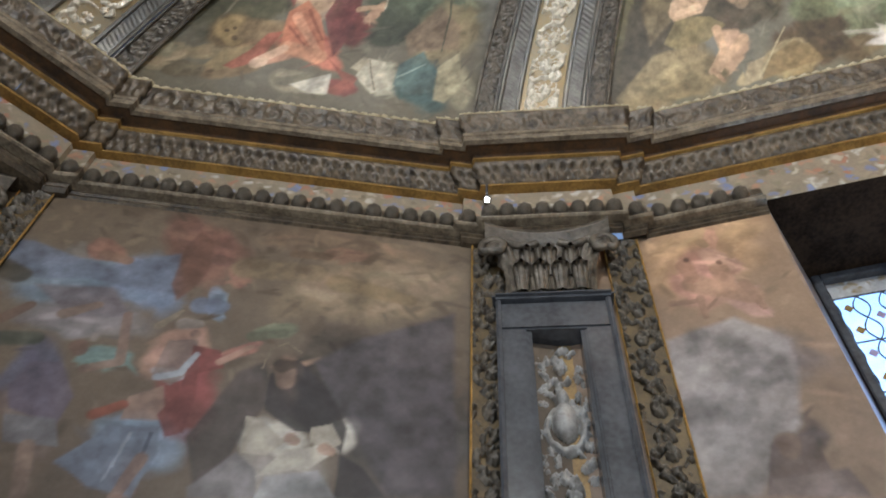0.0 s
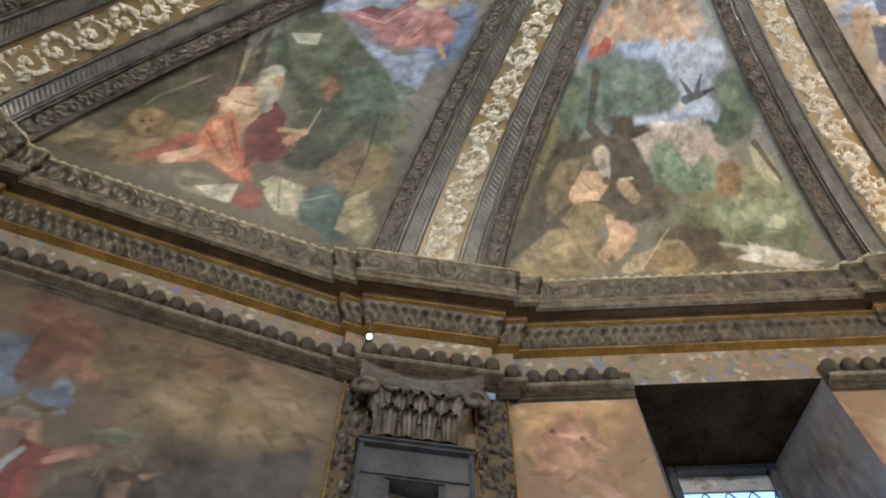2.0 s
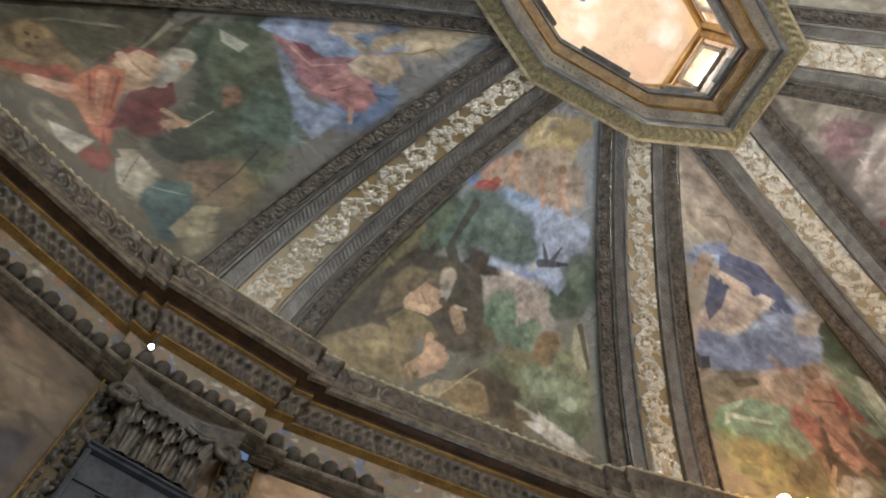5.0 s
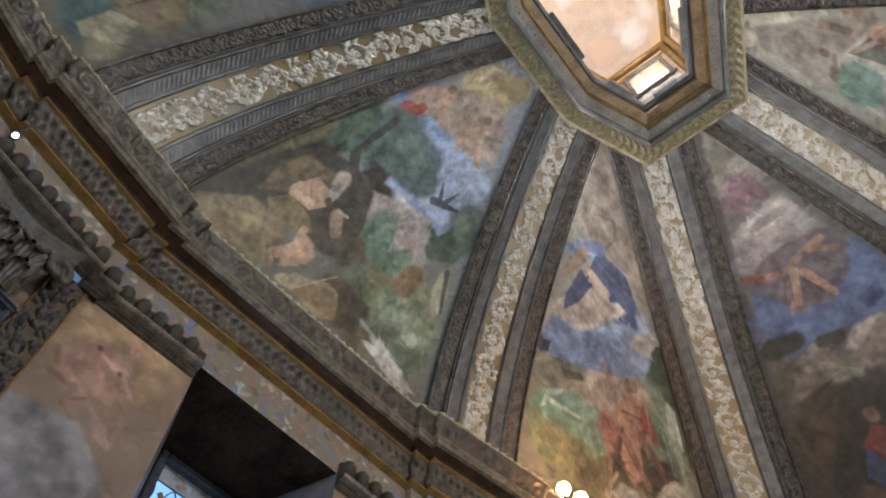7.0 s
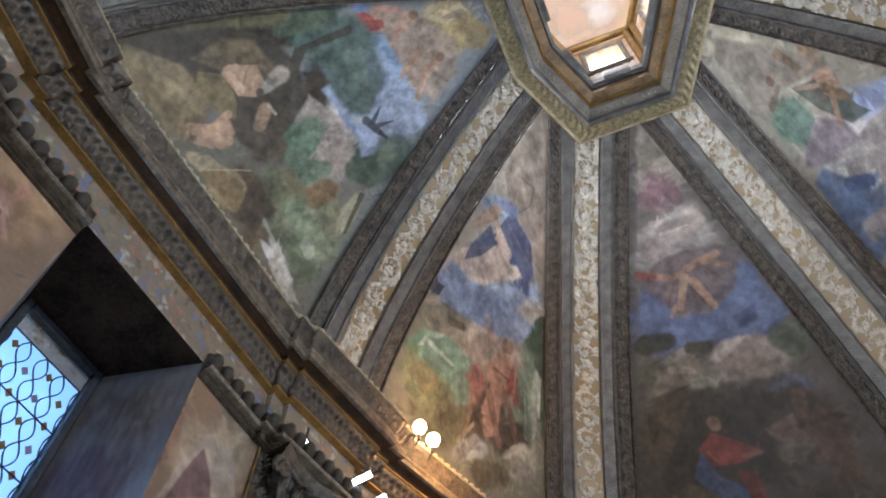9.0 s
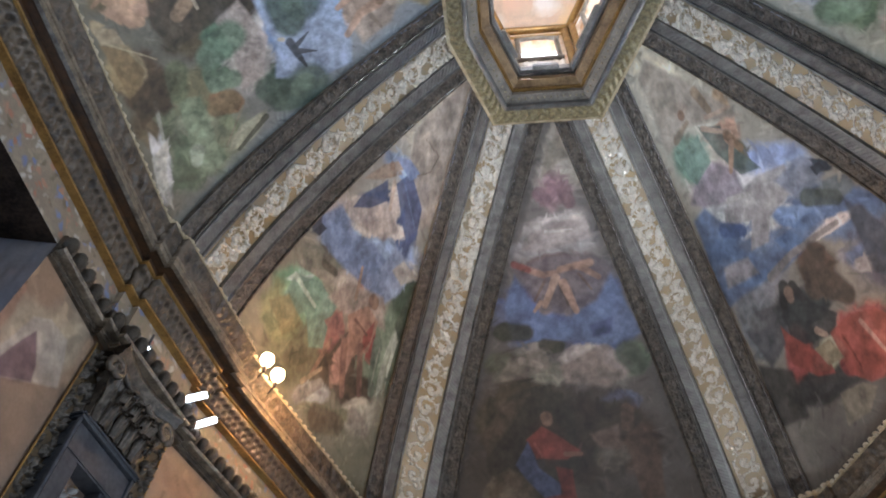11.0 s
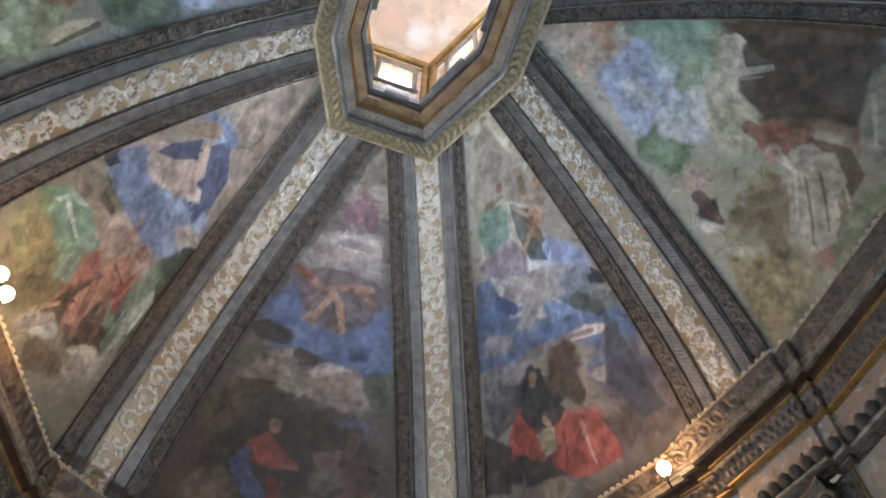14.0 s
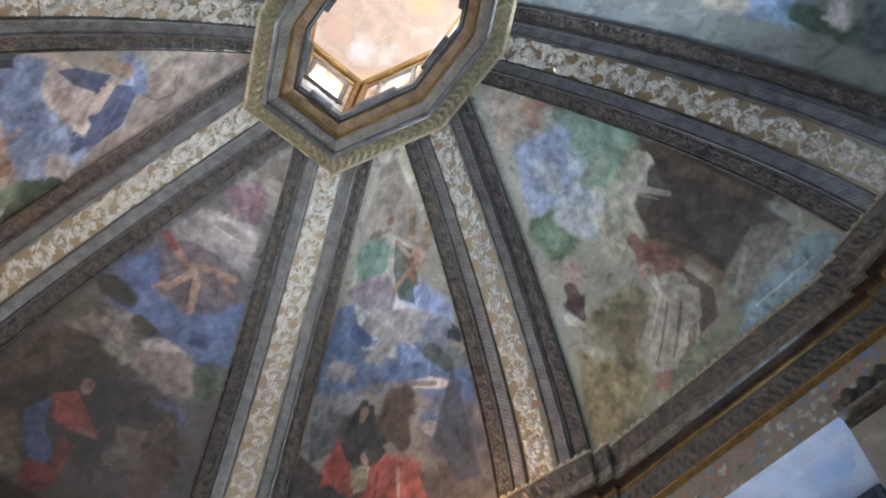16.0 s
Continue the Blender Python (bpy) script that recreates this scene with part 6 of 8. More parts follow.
shape(CELLS, 4, (0.233, 0.216, 0.223), 0.0051, 0.084, 0.558, 0.279, 0.526, 0.288, 0.482, 0.046, 0.519)
shape(CELLS, 4, (0.165, 0.203, 0.299), 0.0061, 0.725, 0.575, 0.937, 0.557, 0.936, 0.487, 0.740, 0.505)
shape(CELLS, 4, (0.066, 0.148, 0.333), 0.0050, 0.487, 0.494, 0.769, 0.465, 0.751, 0.423, 0.509, 0.442)
stroke(CELLS, 4, (0.226, 0.199, 0.183), 0.0195, 0.0111, 0.338, 0.451, 0.509, 0.442, 0.793, 0.403)
stroke(CELLS, 4, (0.388, 0.369, 0.351), 0.0136, 0.0082, 0.387, 0.639, 0.560, 0.603)
stroke(CELLS, 4, (0.216, 0.151, 0.083), 0.0207, 0.0130, 0.830, 0.832, 0.779, 0.783)
stroke(CELLS, 4, (0.216, 0.165, 0.104), 0.0157, 0.0105, 0.280, 0.812, 0.516, 0.811)
stroke(CELLS, 4, (0.157, 0.083, 0.041), 0.0182, 0.0169, 0.521, 0.832, 0.518, 0.829)
shape(CELLS, 4, (0.135, 0.233, 0.183), 0.0024, 0.282, 0.787, 0.522, 0.776, 0.463, 0.719, 0.224, 0.721, 0.187, 0.752)
shape(CELLS, 4, (0.079, 0.113, 0.097), 0.0024, 0.578, 0.786, 0.750, 0.746, 0.672, 0.717, 0.718, 0.644, 0.723, 0.616, 0.587, 0.645, 0.549, 0.715)
stroke(CELLS, 4, (0.393, 0.275, 0.19), 0.0105, 0.0092, 0.605, 0.775, 0.752, 0.720)
stroke(CELLS, 4, (0.393, 0.275, 0.19), 0.0091, 0.0065, 0.711, 0.781, 0.920, 0.748)
stroke(CELLS, 4, (0.233, 0.135, 0.061), 0.0185, 0.0146, 0.716, 0.722, 0.730, 0.679)
stroke(CELLS, 4, (0.369, 0.216, 0.123), 0.0147, 0.0107, 0.701, 0.703, 0.545, 0.670)
shape(CELLS, 4, (0.02, 0.027, 0.044), 0.0012, 0.913, 0.524, 0.965, 0.514, 0.960, 0.495, 0.901, 0.500)
stroke(CELLS, 4, (0.063, 0.087, 0.072), 0.0353, 0.0271, 0.782, 0.491, 0.883, 0.435)
shape(CELLS, 4, (0.04, 0.052, 0.079), 0.0062, 0.901, 0.427, 0.920, 0.300, 0.952, 0.131, 0.840, 0.136, 0.752, 0.271)
stroke(CELLS, 4, (0.058, 0.072, 0.104), 0.0411, 0.0301, 0.883, 0.369, 0.864, 0.258)
stroke(CELLS, 4, (0.087, 0.058, 0.034), 0.0533, 0.0477, 0.600, 0.398, 0.504, 0.352)
stroke(CELLS, 4, (0.075, 0.051, 0.029), 0.0563, 0.0422, 0.572, 0.327, 0.603, 0.284)
shape(CELLS, 4, (0.079, 0.081, 0.087), 0.0053, 0.029, 0.425, 0.283, 0.398, 0.270, 0.329, 0.084, 0.313)
stroke(CELLS, 4, (0.123, 0.123, 0.127), 0.0377, 0.0290, 0.119, 0.417, 0.238, 0.397)
shape(CELLS, 4, (0.048, 0.045, 0.038), 0.0055, 0.012, 0.347, 0.177, 0.272, 0.149, 0.164, -0.022, 0.204)
stroke(CELLS, 4, (0.028, 0.025, 0.021), 0.0285, 0.0200, 0.368, 0.412, 0.314, 0.385)
stroke(CELLS, 4, (0.028, 0.025, 0.021), 0.0227, 0.0142, 0.413, 0.398, 0.427, 0.342)
stroke(CELLS, 4, (0.244, 0.154, 0.097), 0.0256, 0.0199, 0.375, 0.395, 0.367, 0.383)
shape(CELLS, 4, (0.037, 0.041, 0.038), 0.0026, 0.296, 0.376, 0.440, 0.347, 0.520, 0.272, 0.460, 0.246, 0.304, 0.286, 0.262, 0.329)
shape(CELLS, 4, (0.263, 0.044, 0.024), 0.0027, 0.240, 0.361, 0.273, 0.314, 0.368, 0.223, 0.359, 0.186, 0.282, 0.213, 0.193, 0.279)
shape(CELLS, 4, (0.299, 0.055, 0.031), 0.0026, 0.436, 0.255, 0.560, 0.250, 0.658, 0.210, 0.714, 0.118, 0.712, 0.087, 0.566, 0.088, 0.467, 0.111, 0.412, 0.160)
stroke(CELLS, 4, (0.412, 0.216, 0.16), 0.0099, 0.0057, 0.577, 0.220, 0.584, 0.141, 0.589, 0.107)
stroke(CELLS, 4, (0.177, 0.029, 0.016), 0.0072, 0.0043, 0.477, 0.228, 0.468, 0.149)
stroke(CELLS, 4, (0.369, 0.252, 0.171), 0.0144, 0.0115, 0.390, 0.285, 0.417, 0.262)
shape(CELLS, 4, (0.233, 0.19, 0.104), 0.0013, 0.333, 0.262, 0.420, 0.249, 0.429, 0.193, 0.352, 0.211)
shape(CELLS, 4, (0.199, 0.168, 0.113), 0.0027, 0.329, 0.146, 0.432, 0.126, 0.476, 0.096, 0.391, 0.069, 0.284, 0.084)
shape(CELLS, 5, (0.47, 0.387, 0.288), 0.0068, 1.076, 0.986, 0.923, 0.896, 0.860, 0.814, 0.637, 0.773, 0.238, 0.840, 0.343, 0.910)
stroke(CELLS, 5, (0.543, 0.318, 0.187), 0.0359, 0.0299, 0.841, 0.851, 0.708, 0.816)
stroke(CELLS, 5, (0.509, 0.37, 0.235), 0.0301, 0.0271, 0.323, 0.871, 0.247, 0.842)
shape(CELLS, 5, (0.333, 0.416, 0.614), 0.0069, 0.309, 0.811, 0.826, 0.765, 0.492, 0.631, 0.207, 0.631, 0.129, 0.685)
stroke(CELLS, 5, (0.496, 0.529, 0.571), 0.0516, 0.0395, 0.412, 0.717, 0.410, 0.657)
stroke(CELLS, 5, (0.452, 0.483, 0.502), 0.0611, 0.0459, 0.321, 0.580, 0.387, 0.514)
stroke(CELLS, 5, (0.252, 0.404, 0.279), 0.0656, 0.0537, 0.944, 0.772, 0.884, 0.702)
stroke(CELLS, 5, (0.298, 0.47, 0.318), 0.0596, 0.0447, 0.961, 0.663, 0.965, 0.619)
stroke(CELLS, 5, (0.293, 0.37, 0.243), 0.0542, 0.0422, 0.701, 0.613, 0.585, 0.610)
stroke(CELLS, 5, (0.199, 0.298, 0.173), 0.0710, 0.0617, 0.147, 0.603, 0.223, 0.562)
stroke(CELLS, 5, (0.143, 0.235, 0.122), 0.0402, 0.0309, 0.136, 0.623, 0.155, 0.568)
shape(CELLS, 5, (0.404, 0.387, 0.252), 0.0068, 0.950, 0.603, 0.837, 0.529, 0.648, 0.517, 0.524, 0.429, 0.443, 0.450, 0.580, 0.552)
shape(CELLS, 5, (0.074, 0.056, 0.036), 0.0067, 0.869, 0.530, 1.023, 0.474, 0.959, 0.316, 0.936, 0.182, 0.803, 0.200, 0.689, 0.202, 0.667, 0.301, 0.592, 0.391, 0.655, 0.486)
stroke(CELLS, 5, (0.134, 0.09, 0.046), 0.0444, 0.0237, 0.934, 0.480, 0.952, 0.309)
stroke(CELLS, 5, (0.489, 0.439, 0.328), 0.0239, 0.0135, 0.700, 0.535, 0.746, 0.494, 0.796, 0.445)
stroke(CELLS, 5, (0.458, 0.404, 0.288), 0.0120, 0.0075, 0.855, 0.540, 0.758, 0.496)
stroke(CELLS, 5, (0.293, 0.252, 0.173), 0.0075, 0.0060, 0.709, 0.494, 0.750, 0.452)
stroke(CELLS, 5, (0.261, 0.116, 0.064), 0.0316, 0.0301, 0.534, 0.417, 0.520, 0.359, 0.596, 0.285)
shape(CELLS, 5, (0.143, 0.093, 0.049), 0.0040, 0.596, 0.289, 0.629, 0.188, 0.583, 0.126, 0.504, 0.120, 0.572, 0.206)
shape(CELLS, 5, (0.404, 0.354, 0.252), 0.0027, 0.421, 0.259, 0.552, 0.277, 0.595, 0.211, 0.542, 0.152, 0.439, 0.144, 0.389, 0.088, 0.295, 0.122, 0.311, 0.194)
stroke(CELLS, 5, (0.439, 0.318, 0.218), 0.0302, 0.0272, 0.505, 0.336, 0.492, 0.320)
stroke(CELLS, 5, (0.543, 0.47, 0.349), 0.0211, 0.0121, 0.493, 0.308, 0.485, 0.279)
stroke(CELLS, 5, (0.195, 0.166, 0.111), 0.0075, 0.0060, 0.481, 0.234, 0.332, 0.130)
stroke(CELLS, 5, (0.195, 0.166, 0.111), 0.0075, 0.0060, 0.520, 0.211, 0.394, 0.120)
stroke(CELLS, 5, (0.578, 0.516, 0.381), 0.0091, 0.0060, 0.480, 0.263, 0.354, 0.192)
stroke(CELLS, 5, (0.381, 0.203, 0.128), 0.0150, 0.0120, 0.312, 0.104, 0.310, 0.075)
shape(CELLS, 5, (0.261, 0.243, 0.173), 0.0053, 0.715, 0.204, 0.866, 0.244, 0.940, 0.202, 0.894, 0.151, 0.808, 0.154, 0.700, 0.117, 0.618, 0.101, 0.612, 0.140)
stroke(CELLS, 5, (0.392, 0.359, 0.261), 0.0117, 0.0073, 0.795, 0.211, 0.666, 0.144)
shape(CELLS, 5, (0.256, 0.387, 0.439), 0.0052, 0.741, 0.125, 0.897, 0.126, 0.989, 0.092, 0.962, 0.071, 0.822, 0.066, 0.679, 0.061, 0.577, 0.061)
stroke(CELLS, 5, (0.496, 0.629, 0.659), 0.0086, 0.0043, 0.691, 0.091, 0.897, 0.096)
shape(CELLS, 5, (0.343, 0.288, 0.122), 0.0071, 0.065, 0.294, 0.223, 0.194, 0.273, 0.088, 0.030, 0.059, 0.015, 0.135)
stroke(CELLS, 5, (0.458, 0.416, 0.288), 0.0374, 0.0281, 0.124, 0.288, 0.152, 0.240)
stroke(CELLS, 5, (0.218, 0.18, 0.081), 0.0614, 0.0460, 0.294, 0.274, 0.240, 0.182)
stroke(CELLS, 5, (0.18, 0.17, 0.081), 0.0308, 0.0215, 0.214, 0.326, 0.352, 0.297)
stroke(CELLS, 5, (0.458, 0.354, 0.252), 0.0280, 0.0187, 0.172, 0.480, 0.144, 0.422)
stroke(CELLS, 5, (0.114, 0.064, 0.056), 0.0343, 0.0218, 0.157, 0.433, 0.154, 0.352)
stroke(CELLS, 5, (0.543, 0.509, 0.416), 0.0282, 0.0188, 0.090, 0.373, 0.139, 0.336)
stroke(CELLS, 5, (0.333, 0.318, 0.235), 0.0184, 0.0123, 0.353, 0.385, 0.271, 0.328)
shape(WALLS, 0, (0.093, 0.123, 0.196), 0.0030, 0.136, 0.855, 0.184, 0.856, 0.304, 0.832, 0.397, 0.862, 0.416, 0.803, 0.359, 0.804, 0.284, 0.811, 0.220, 0.803, 0.157, 0.826)
shape(WALLS, 0, (0.13, 0.111, 0.138), 0.0034, 0.225, 0.795, 0.329, 0.802, 0.372, 0.766, 0.294, 0.758)
stroke(WALLS, 0, (0.058, 0.049, 0.034), 0.0266, 0.0226, 0.166, 0.813, 0.197, 0.805)
stroke(WALLS, 0, (0.165, 0.087, 0.055), 0.0145, 0.0118, 0.293, 0.848, 0.327, 0.842)
shape(WALLS, 0, (0.125, 0.052, 0.034), 0.0023, 0.402, 0.817, 0.399, 0.871, 0.411, 0.904, 0.437, 0.886, 0.446, 0.840, 0.433, 0.813, 0.418, 0.795)
stroke(WALLS, 0, (0.133, 0.061, 0.046), 0.0167, 0.0141, 0.454, 0.860, 0.474, 0.857)
stroke(WALLS, 0, (0.108, 0.148, 0.252), 0.0217, 0.0181, 0.454, 0.793, 0.482, 0.794)
stroke(WALLS, 0, (0.174, 0.102, 0.055), 0.0129, 0.0116, 0.562, 0.883, 0.611, 0.884)
stroke(WALLS, 0, (0.151, 0.087, 0.051), 0.0101, 0.0088, 0.551, 0.855, 0.557, 0.854)
stroke(WALLS, 0, (0.18, 0.125, 0.068), 0.0316, 0.0253, 0.499, 0.853, 0.600, 0.856)
stroke(WALLS, 0, (0.203, 0.138, 0.065), 0.0246, 0.0160, 0.635, 0.846, 0.739, 0.833)
# dark slope, its violet tone standing in for blue window light
shape(WALLS, 0, (0.068, 0.061, 0.079), 0.0039, 0.628, 0.737, 0.681, 0.772, 0.809, 0.822, 0.816, 0.615, 0.736, 0.609, 0.686, 0.668)
shape(WALLS, 0, (0.051, 0.04, 0.041), 0.0024, 0.498, 0.645, 0.533, 0.716, 0.563, 0.732, 0.584, 0.694, 0.562, 0.657, 0.555, 0.619, 0.525, 0.601)
shape(WALLS, 0, (0.091, 0.075, 0.118), 0.0016, 0.277, 0.676, 0.286, 0.703, 0.319, 0.706, 0.355, 0.672, 0.352, 0.643, 0.292, 0.654)
stroke(WALLS, 0, (0.174, 0.104, 0.083), 0.0093, 0.0082, 0.349, 0.702, 0.386, 0.713, 0.366, 0.769)
stroke(WALLS, 0, (0.123, 0.066, 0.049), 0.0153, 0.0129, 0.326, 0.726, 0.332, 0.721)
shape(WALLS, 0, (0.113, 0.113, 0.133), 0.0015, 0.290, 0.648, 0.348, 0.649, 0.366, 0.623, 0.303, 0.622)
stroke(WALLS, 0, (0.177, 0.118, 0.095), 0.0127, 0.0106, 0.332, 0.621, 0.350, 0.578)
stroke(WALLS, 0, (0.133, 0.077, 0.055), 0.0125, 0.0100, 0.213, 0.748, 0.237, 0.767)
stroke(WALLS, 0, (0.174, 0.111, 0.083), 0.0123, 0.0093, 0.284, 0.761, 0.321, 0.777)
stroke(WALLS, 0, (0.061, 0.072, 0.055), 0.0182, 0.0157, 0.230, 0.724, 0.270, 0.728)
stroke(WALLS, 0, (0.174, 0.138, 0.099), 0.0084, 0.0036, 0.411, 0.760, 0.432, 0.783)
shape(WALLS, 0, (0.199, 0.138, 0.127), 0.0010, 0.432, 0.744, 0.468, 0.750, 0.484, 0.716, 0.457, 0.694, 0.430, 0.704)
shape(WALLS, 0, (0.252, 0.154, 0.123), 0.0015, 0.416, 0.678, 0.450, 0.694, 0.468, 0.659, 0.418, 0.655)
shape(WALLS, 0, (0.165, 0.03, 0.031), 0.0010, 0.466, 0.742, 0.502, 0.739, 0.515, 0.719, 0.486, 0.710, 0.493, 0.685, 0.494, 0.650, 0.474, 0.643, 0.456, 0.664, 0.472, 0.691)
stroke(WALLS, 0, (0.248, 0.299, 0.369), 0.0079, 0.0056, 0.438, 0.702, 0.464, 0.709, 0.474, 0.731)
stroke(WALLS, 0, (0.299, 0.165, 0.123), 0.0079, 0.0062, 0.507, 0.726, 0.538, 0.747)
stroke(WALLS, 0, (0.091, 0.108, 0.068), 0.0127, 0.0104, 0.537, 0.760, 0.576, 0.769)
shape(WALLS, 0, (0.127, 0.168, 0.252), 0.0014, 0.406, 0.648, 0.464, 0.652, 0.473, 0.628, 0.465, 0.587, 0.414, 0.592, 0.387, 0.604, 0.368, 0.610, 0.401, 0.637)
stroke(WALLS, 0, (0.219, 0.267, 0.351), 0.0031, 0.0021, 0.435, 0.643, 0.428, 0.599)
stroke(WALLS, 0, (0.066, 0.091, 0.148), 0.0031, 0.0021, 0.457, 0.645, 0.458, 0.612)
stroke(WALLS, 0, (0.216, 0.133, 0.108), 0.0112, 0.0092, 0.458, 0.621, 0.448, 0.586)
stroke(WALLS, 0, (0.196, 0.044, 0.024), 0.0109, 0.0087, 0.387, 0.657, 0.413, 0.670)
stroke(WALLS, 0, (0.216, 0.18, 0.171), 0.0154, 0.0118, 0.442, 0.767, 0.460, 0.768)
stroke(WALLS, 0, (0.275, 0.16, 0.123), 0.0093, 0.0082, 0.462, 0.756, 0.464, 0.752)
shape(WALLS, 0, (0.13, 0.123, 0.143), 0.0018, 0.519, 0.601, 0.562, 0.636, 0.587, 0.622, 0.596, 0.597, 0.523, 0.592)
shape(WALLS, 0, (0.028, 0.026, 0.038), 0.0018, 0.677, 0.645, 0.706, 0.633, 0.737, 0.609, 0.678, 0.604)
shape(WALLS, 0, (0.024, 0.021, 0.028), 0.0014, 0.573, 0.718, 0.606, 0.738, 0.651, 0.708, 0.680, 0.669, 0.679, 0.645, 0.646, 0.664, 0.619, 0.662, 0.578, 0.681)
shape(WALLS, 0, (0.23, 0.244, 0.283), 0.0014, 0.599, 0.617, 0.655, 0.628, 0.681, 0.604, 0.593, 0.597)
stroke(WALLS, 0, (0.177, 0.108, 0.079), 0.0198, 0.0165, 0.592, 0.722, 0.596, 0.712)
stroke(WALLS, 0, (0.058, 0.036, 0.029), 0.0167, 0.0100, 0.586, 0.729, 0.600, 0.732)
stroke(WALLS, 0, (0.216, 0.165, 0.108), 0.0017, 0.0017, 0.561, 0.724, 0.565, 0.746, 0.585, 0.757, 0.609, 0.747)
shape(WALLS, 0, (0.311, 0.283, 0.237), 0.0009, 0.563, 0.646, 0.559, 0.672, 0.579, 0.671, 0.611, 0.651, 0.594, 0.635, 0.567, 0.635)
shape(WALLS, 0, (0.333, 0.307, 0.259), 0.0009, 0.637, 0.668, 0.661, 0.673, 0.677, 0.654, 0.660, 0.646, 0.639, 0.653)
shape(WALLS, 0, (0.333, 0.311, 0.275), 0.0009, 0.590, 0.616, 0.612, 0.643, 0.643, 0.649, 0.672, 0.646, 0.645, 0.629, 0.606, 0.620)
stroke(WALLS, 0, (0.275, 0.16, 0.118), 0.0113, 0.0093, 0.616, 0.655, 0.621, 0.653)
stroke(WALLS, 0, (0.275, 0.16, 0.118), 0.0112, 0.0092, 0.657, 0.648, 0.665, 0.646)
shape(WALLS, 1, (0.261, 0.238, 0.249), 0.0041, 0.166, 0.779, 0.258, 0.794, 0.313, 0.755, 0.285, 0.665, 0.217, 0.607, 0.155, 0.614)
stroke(WALLS, 1, (0.316, 0.166, 0.093), 0.0251, 0.0214, 0.224, 0.847, 0.290, 0.817)
stroke(WALLS, 1, (0.307, 0.142, 0.08), 0.0168, 0.0142, 0.219, 0.876, 0.223, 0.855)
stroke(WALLS, 1, (0.329, 0.166, 0.093), 0.0178, 0.0153, 0.262, 0.862, 0.264, 0.830)
stroke(WALLS, 1, (0.261, 0.137, 0.086), 0.0081, 0.0062, 0.185, 0.826, 0.225, 0.823)
stroke(WALLS, 1, (0.277, 0.142, 0.086), 0.0100, 0.0062, 0.287, 0.835, 0.299, 0.799)
stroke(WALLS, 1, (0.281, 0.142, 0.086), 0.0074, 0.0049, 0.225, 0.827, 0.224, 0.800)
stroke(WALLS, 1, (0.372, 0.219, 0.102), 0.0107, 0.0080, 0.249, 0.906, 0.254, 0.900)
stroke(WALLS, 1, (0.137, 0.062, 0.035), 0.0059, 0.0046, 0.223, 0.884, 0.224, 0.882)
stroke(WALLS, 1, (0.137, 0.062, 0.035), 0.0059, 0.0046, 0.265, 0.871, 0.266, 0.869)
shape(WALLS, 1, (0.137, 0.097, 0.093), 0.0019, 0.245, 0.649, 0.269, 0.660, 0.291, 0.652, 0.293, 0.622, 0.298, 0.598, 0.222, 0.607)
stroke(WALLS, 1, (0.191, 0.121, 0.093), 0.0191, 0.0159, 0.264, 0.650, 0.263, 0.642)
shape(WALLS, 1, (0.185, 0.137, 0.137), 0.0019, 0.233, 0.620, 0.309, 0.621, 0.318, 0.596, 0.222, 0.607)
shape(WALLS, 1, (0.392, 0.314, 0.246), 0.0020, 0.681, 0.768, 0.701, 0.836, 0.709, 0.869, 0.737, 0.889, 0.787, 0.892, 0.824, 0.845)
shape(WALLS, 1, (0.147, 0.068, 0.089), 0.0019, 0.694, 0.775, 0.713, 0.830, 0.728, 0.863, 0.764, 0.837, 0.775, 0.819)

# blue of the reveal paint is raised to stand in for window light
REVEAL = ([], ((0.2, 0.3, 0.5), (0.2, 0.18, 0.18)))
for u, v, au, bv, color in ((0.5, 0.6, 0.5, 0.12, (0.3, 0.42, 0.65)), (0.6, 0.8, 0.4, 0.06, (0.13, 0.08, 0.1)), (0.4, 0.72, 0.3, 0.05, (0.25, 0.3, 0.45)), (0.5, 0.9, 0.45, 0.05, (0.16, 0.13, 0.12))):
    REVEAL[0].append((u, v, np.linalg.inv(np.array([[au, 0], [0, bv]])), color, 0.5, 1.5))

CELL_LABELS = {
    0: "fresco of a shady landscape with red drapery and open books",
    1: "fresco of a rocky landscape with trees and a dark bird",
    2: "fresco of pale sky, deep blue drapery and green slopes",
    3: "dark fresco of a cave under blue sky and clouds",
    4: "fresco of blue clouds over heavy red drapery",
    5: "fresco of olive rocks, pale robes and a stream",
    6: "faded landscape fresco on a curved vault cell",
    7: "faded landscape fresco on a curved vault cell",
}

for k in range(8):
    n = {0: 360, 1: 360, 6: 150, 7: 30}.get(k, 310)
    s, u = np.linspace(0, 1, n) ** 1.3, np.linspace(-0.03, 1.03, n)
    p = cell_points(k, s, u)
    blobs, base, seed = CELLS.get(k, ((), ((0.2, 0.17, 0.12), (0.4, 0.4, 0.42)), k))
    uu, vv = np.meshgrid(u, np.linspace(0, 1, n))
    fresco = thing("ceiling_fresco", CELL_LABELS[k], "fresco", group="painted cells of the vault")
    across = np.linalg.norm(p[:, -1] - p[:, 0], axis=1)
    mid = p[:, n // 2]
    along = np.concatenate([[0], np.cumsum(np.linalg.norm(np.diff(mid, axis=0), axis=1))])
    longest = max(across.max(), along[-1]) * 1.05
    nu = 0.5 + (uu - 0.5) * across[:, None] / longest
    nv = np.repeat((along / longest)[:, None], n, 1)
    painted("painted_plaster", p, paint_of(uu, vv, blobs, base, seed, nu, nv, 700 if n > 100 else 0, DRAWN[id(CELLS), k]), fresco)

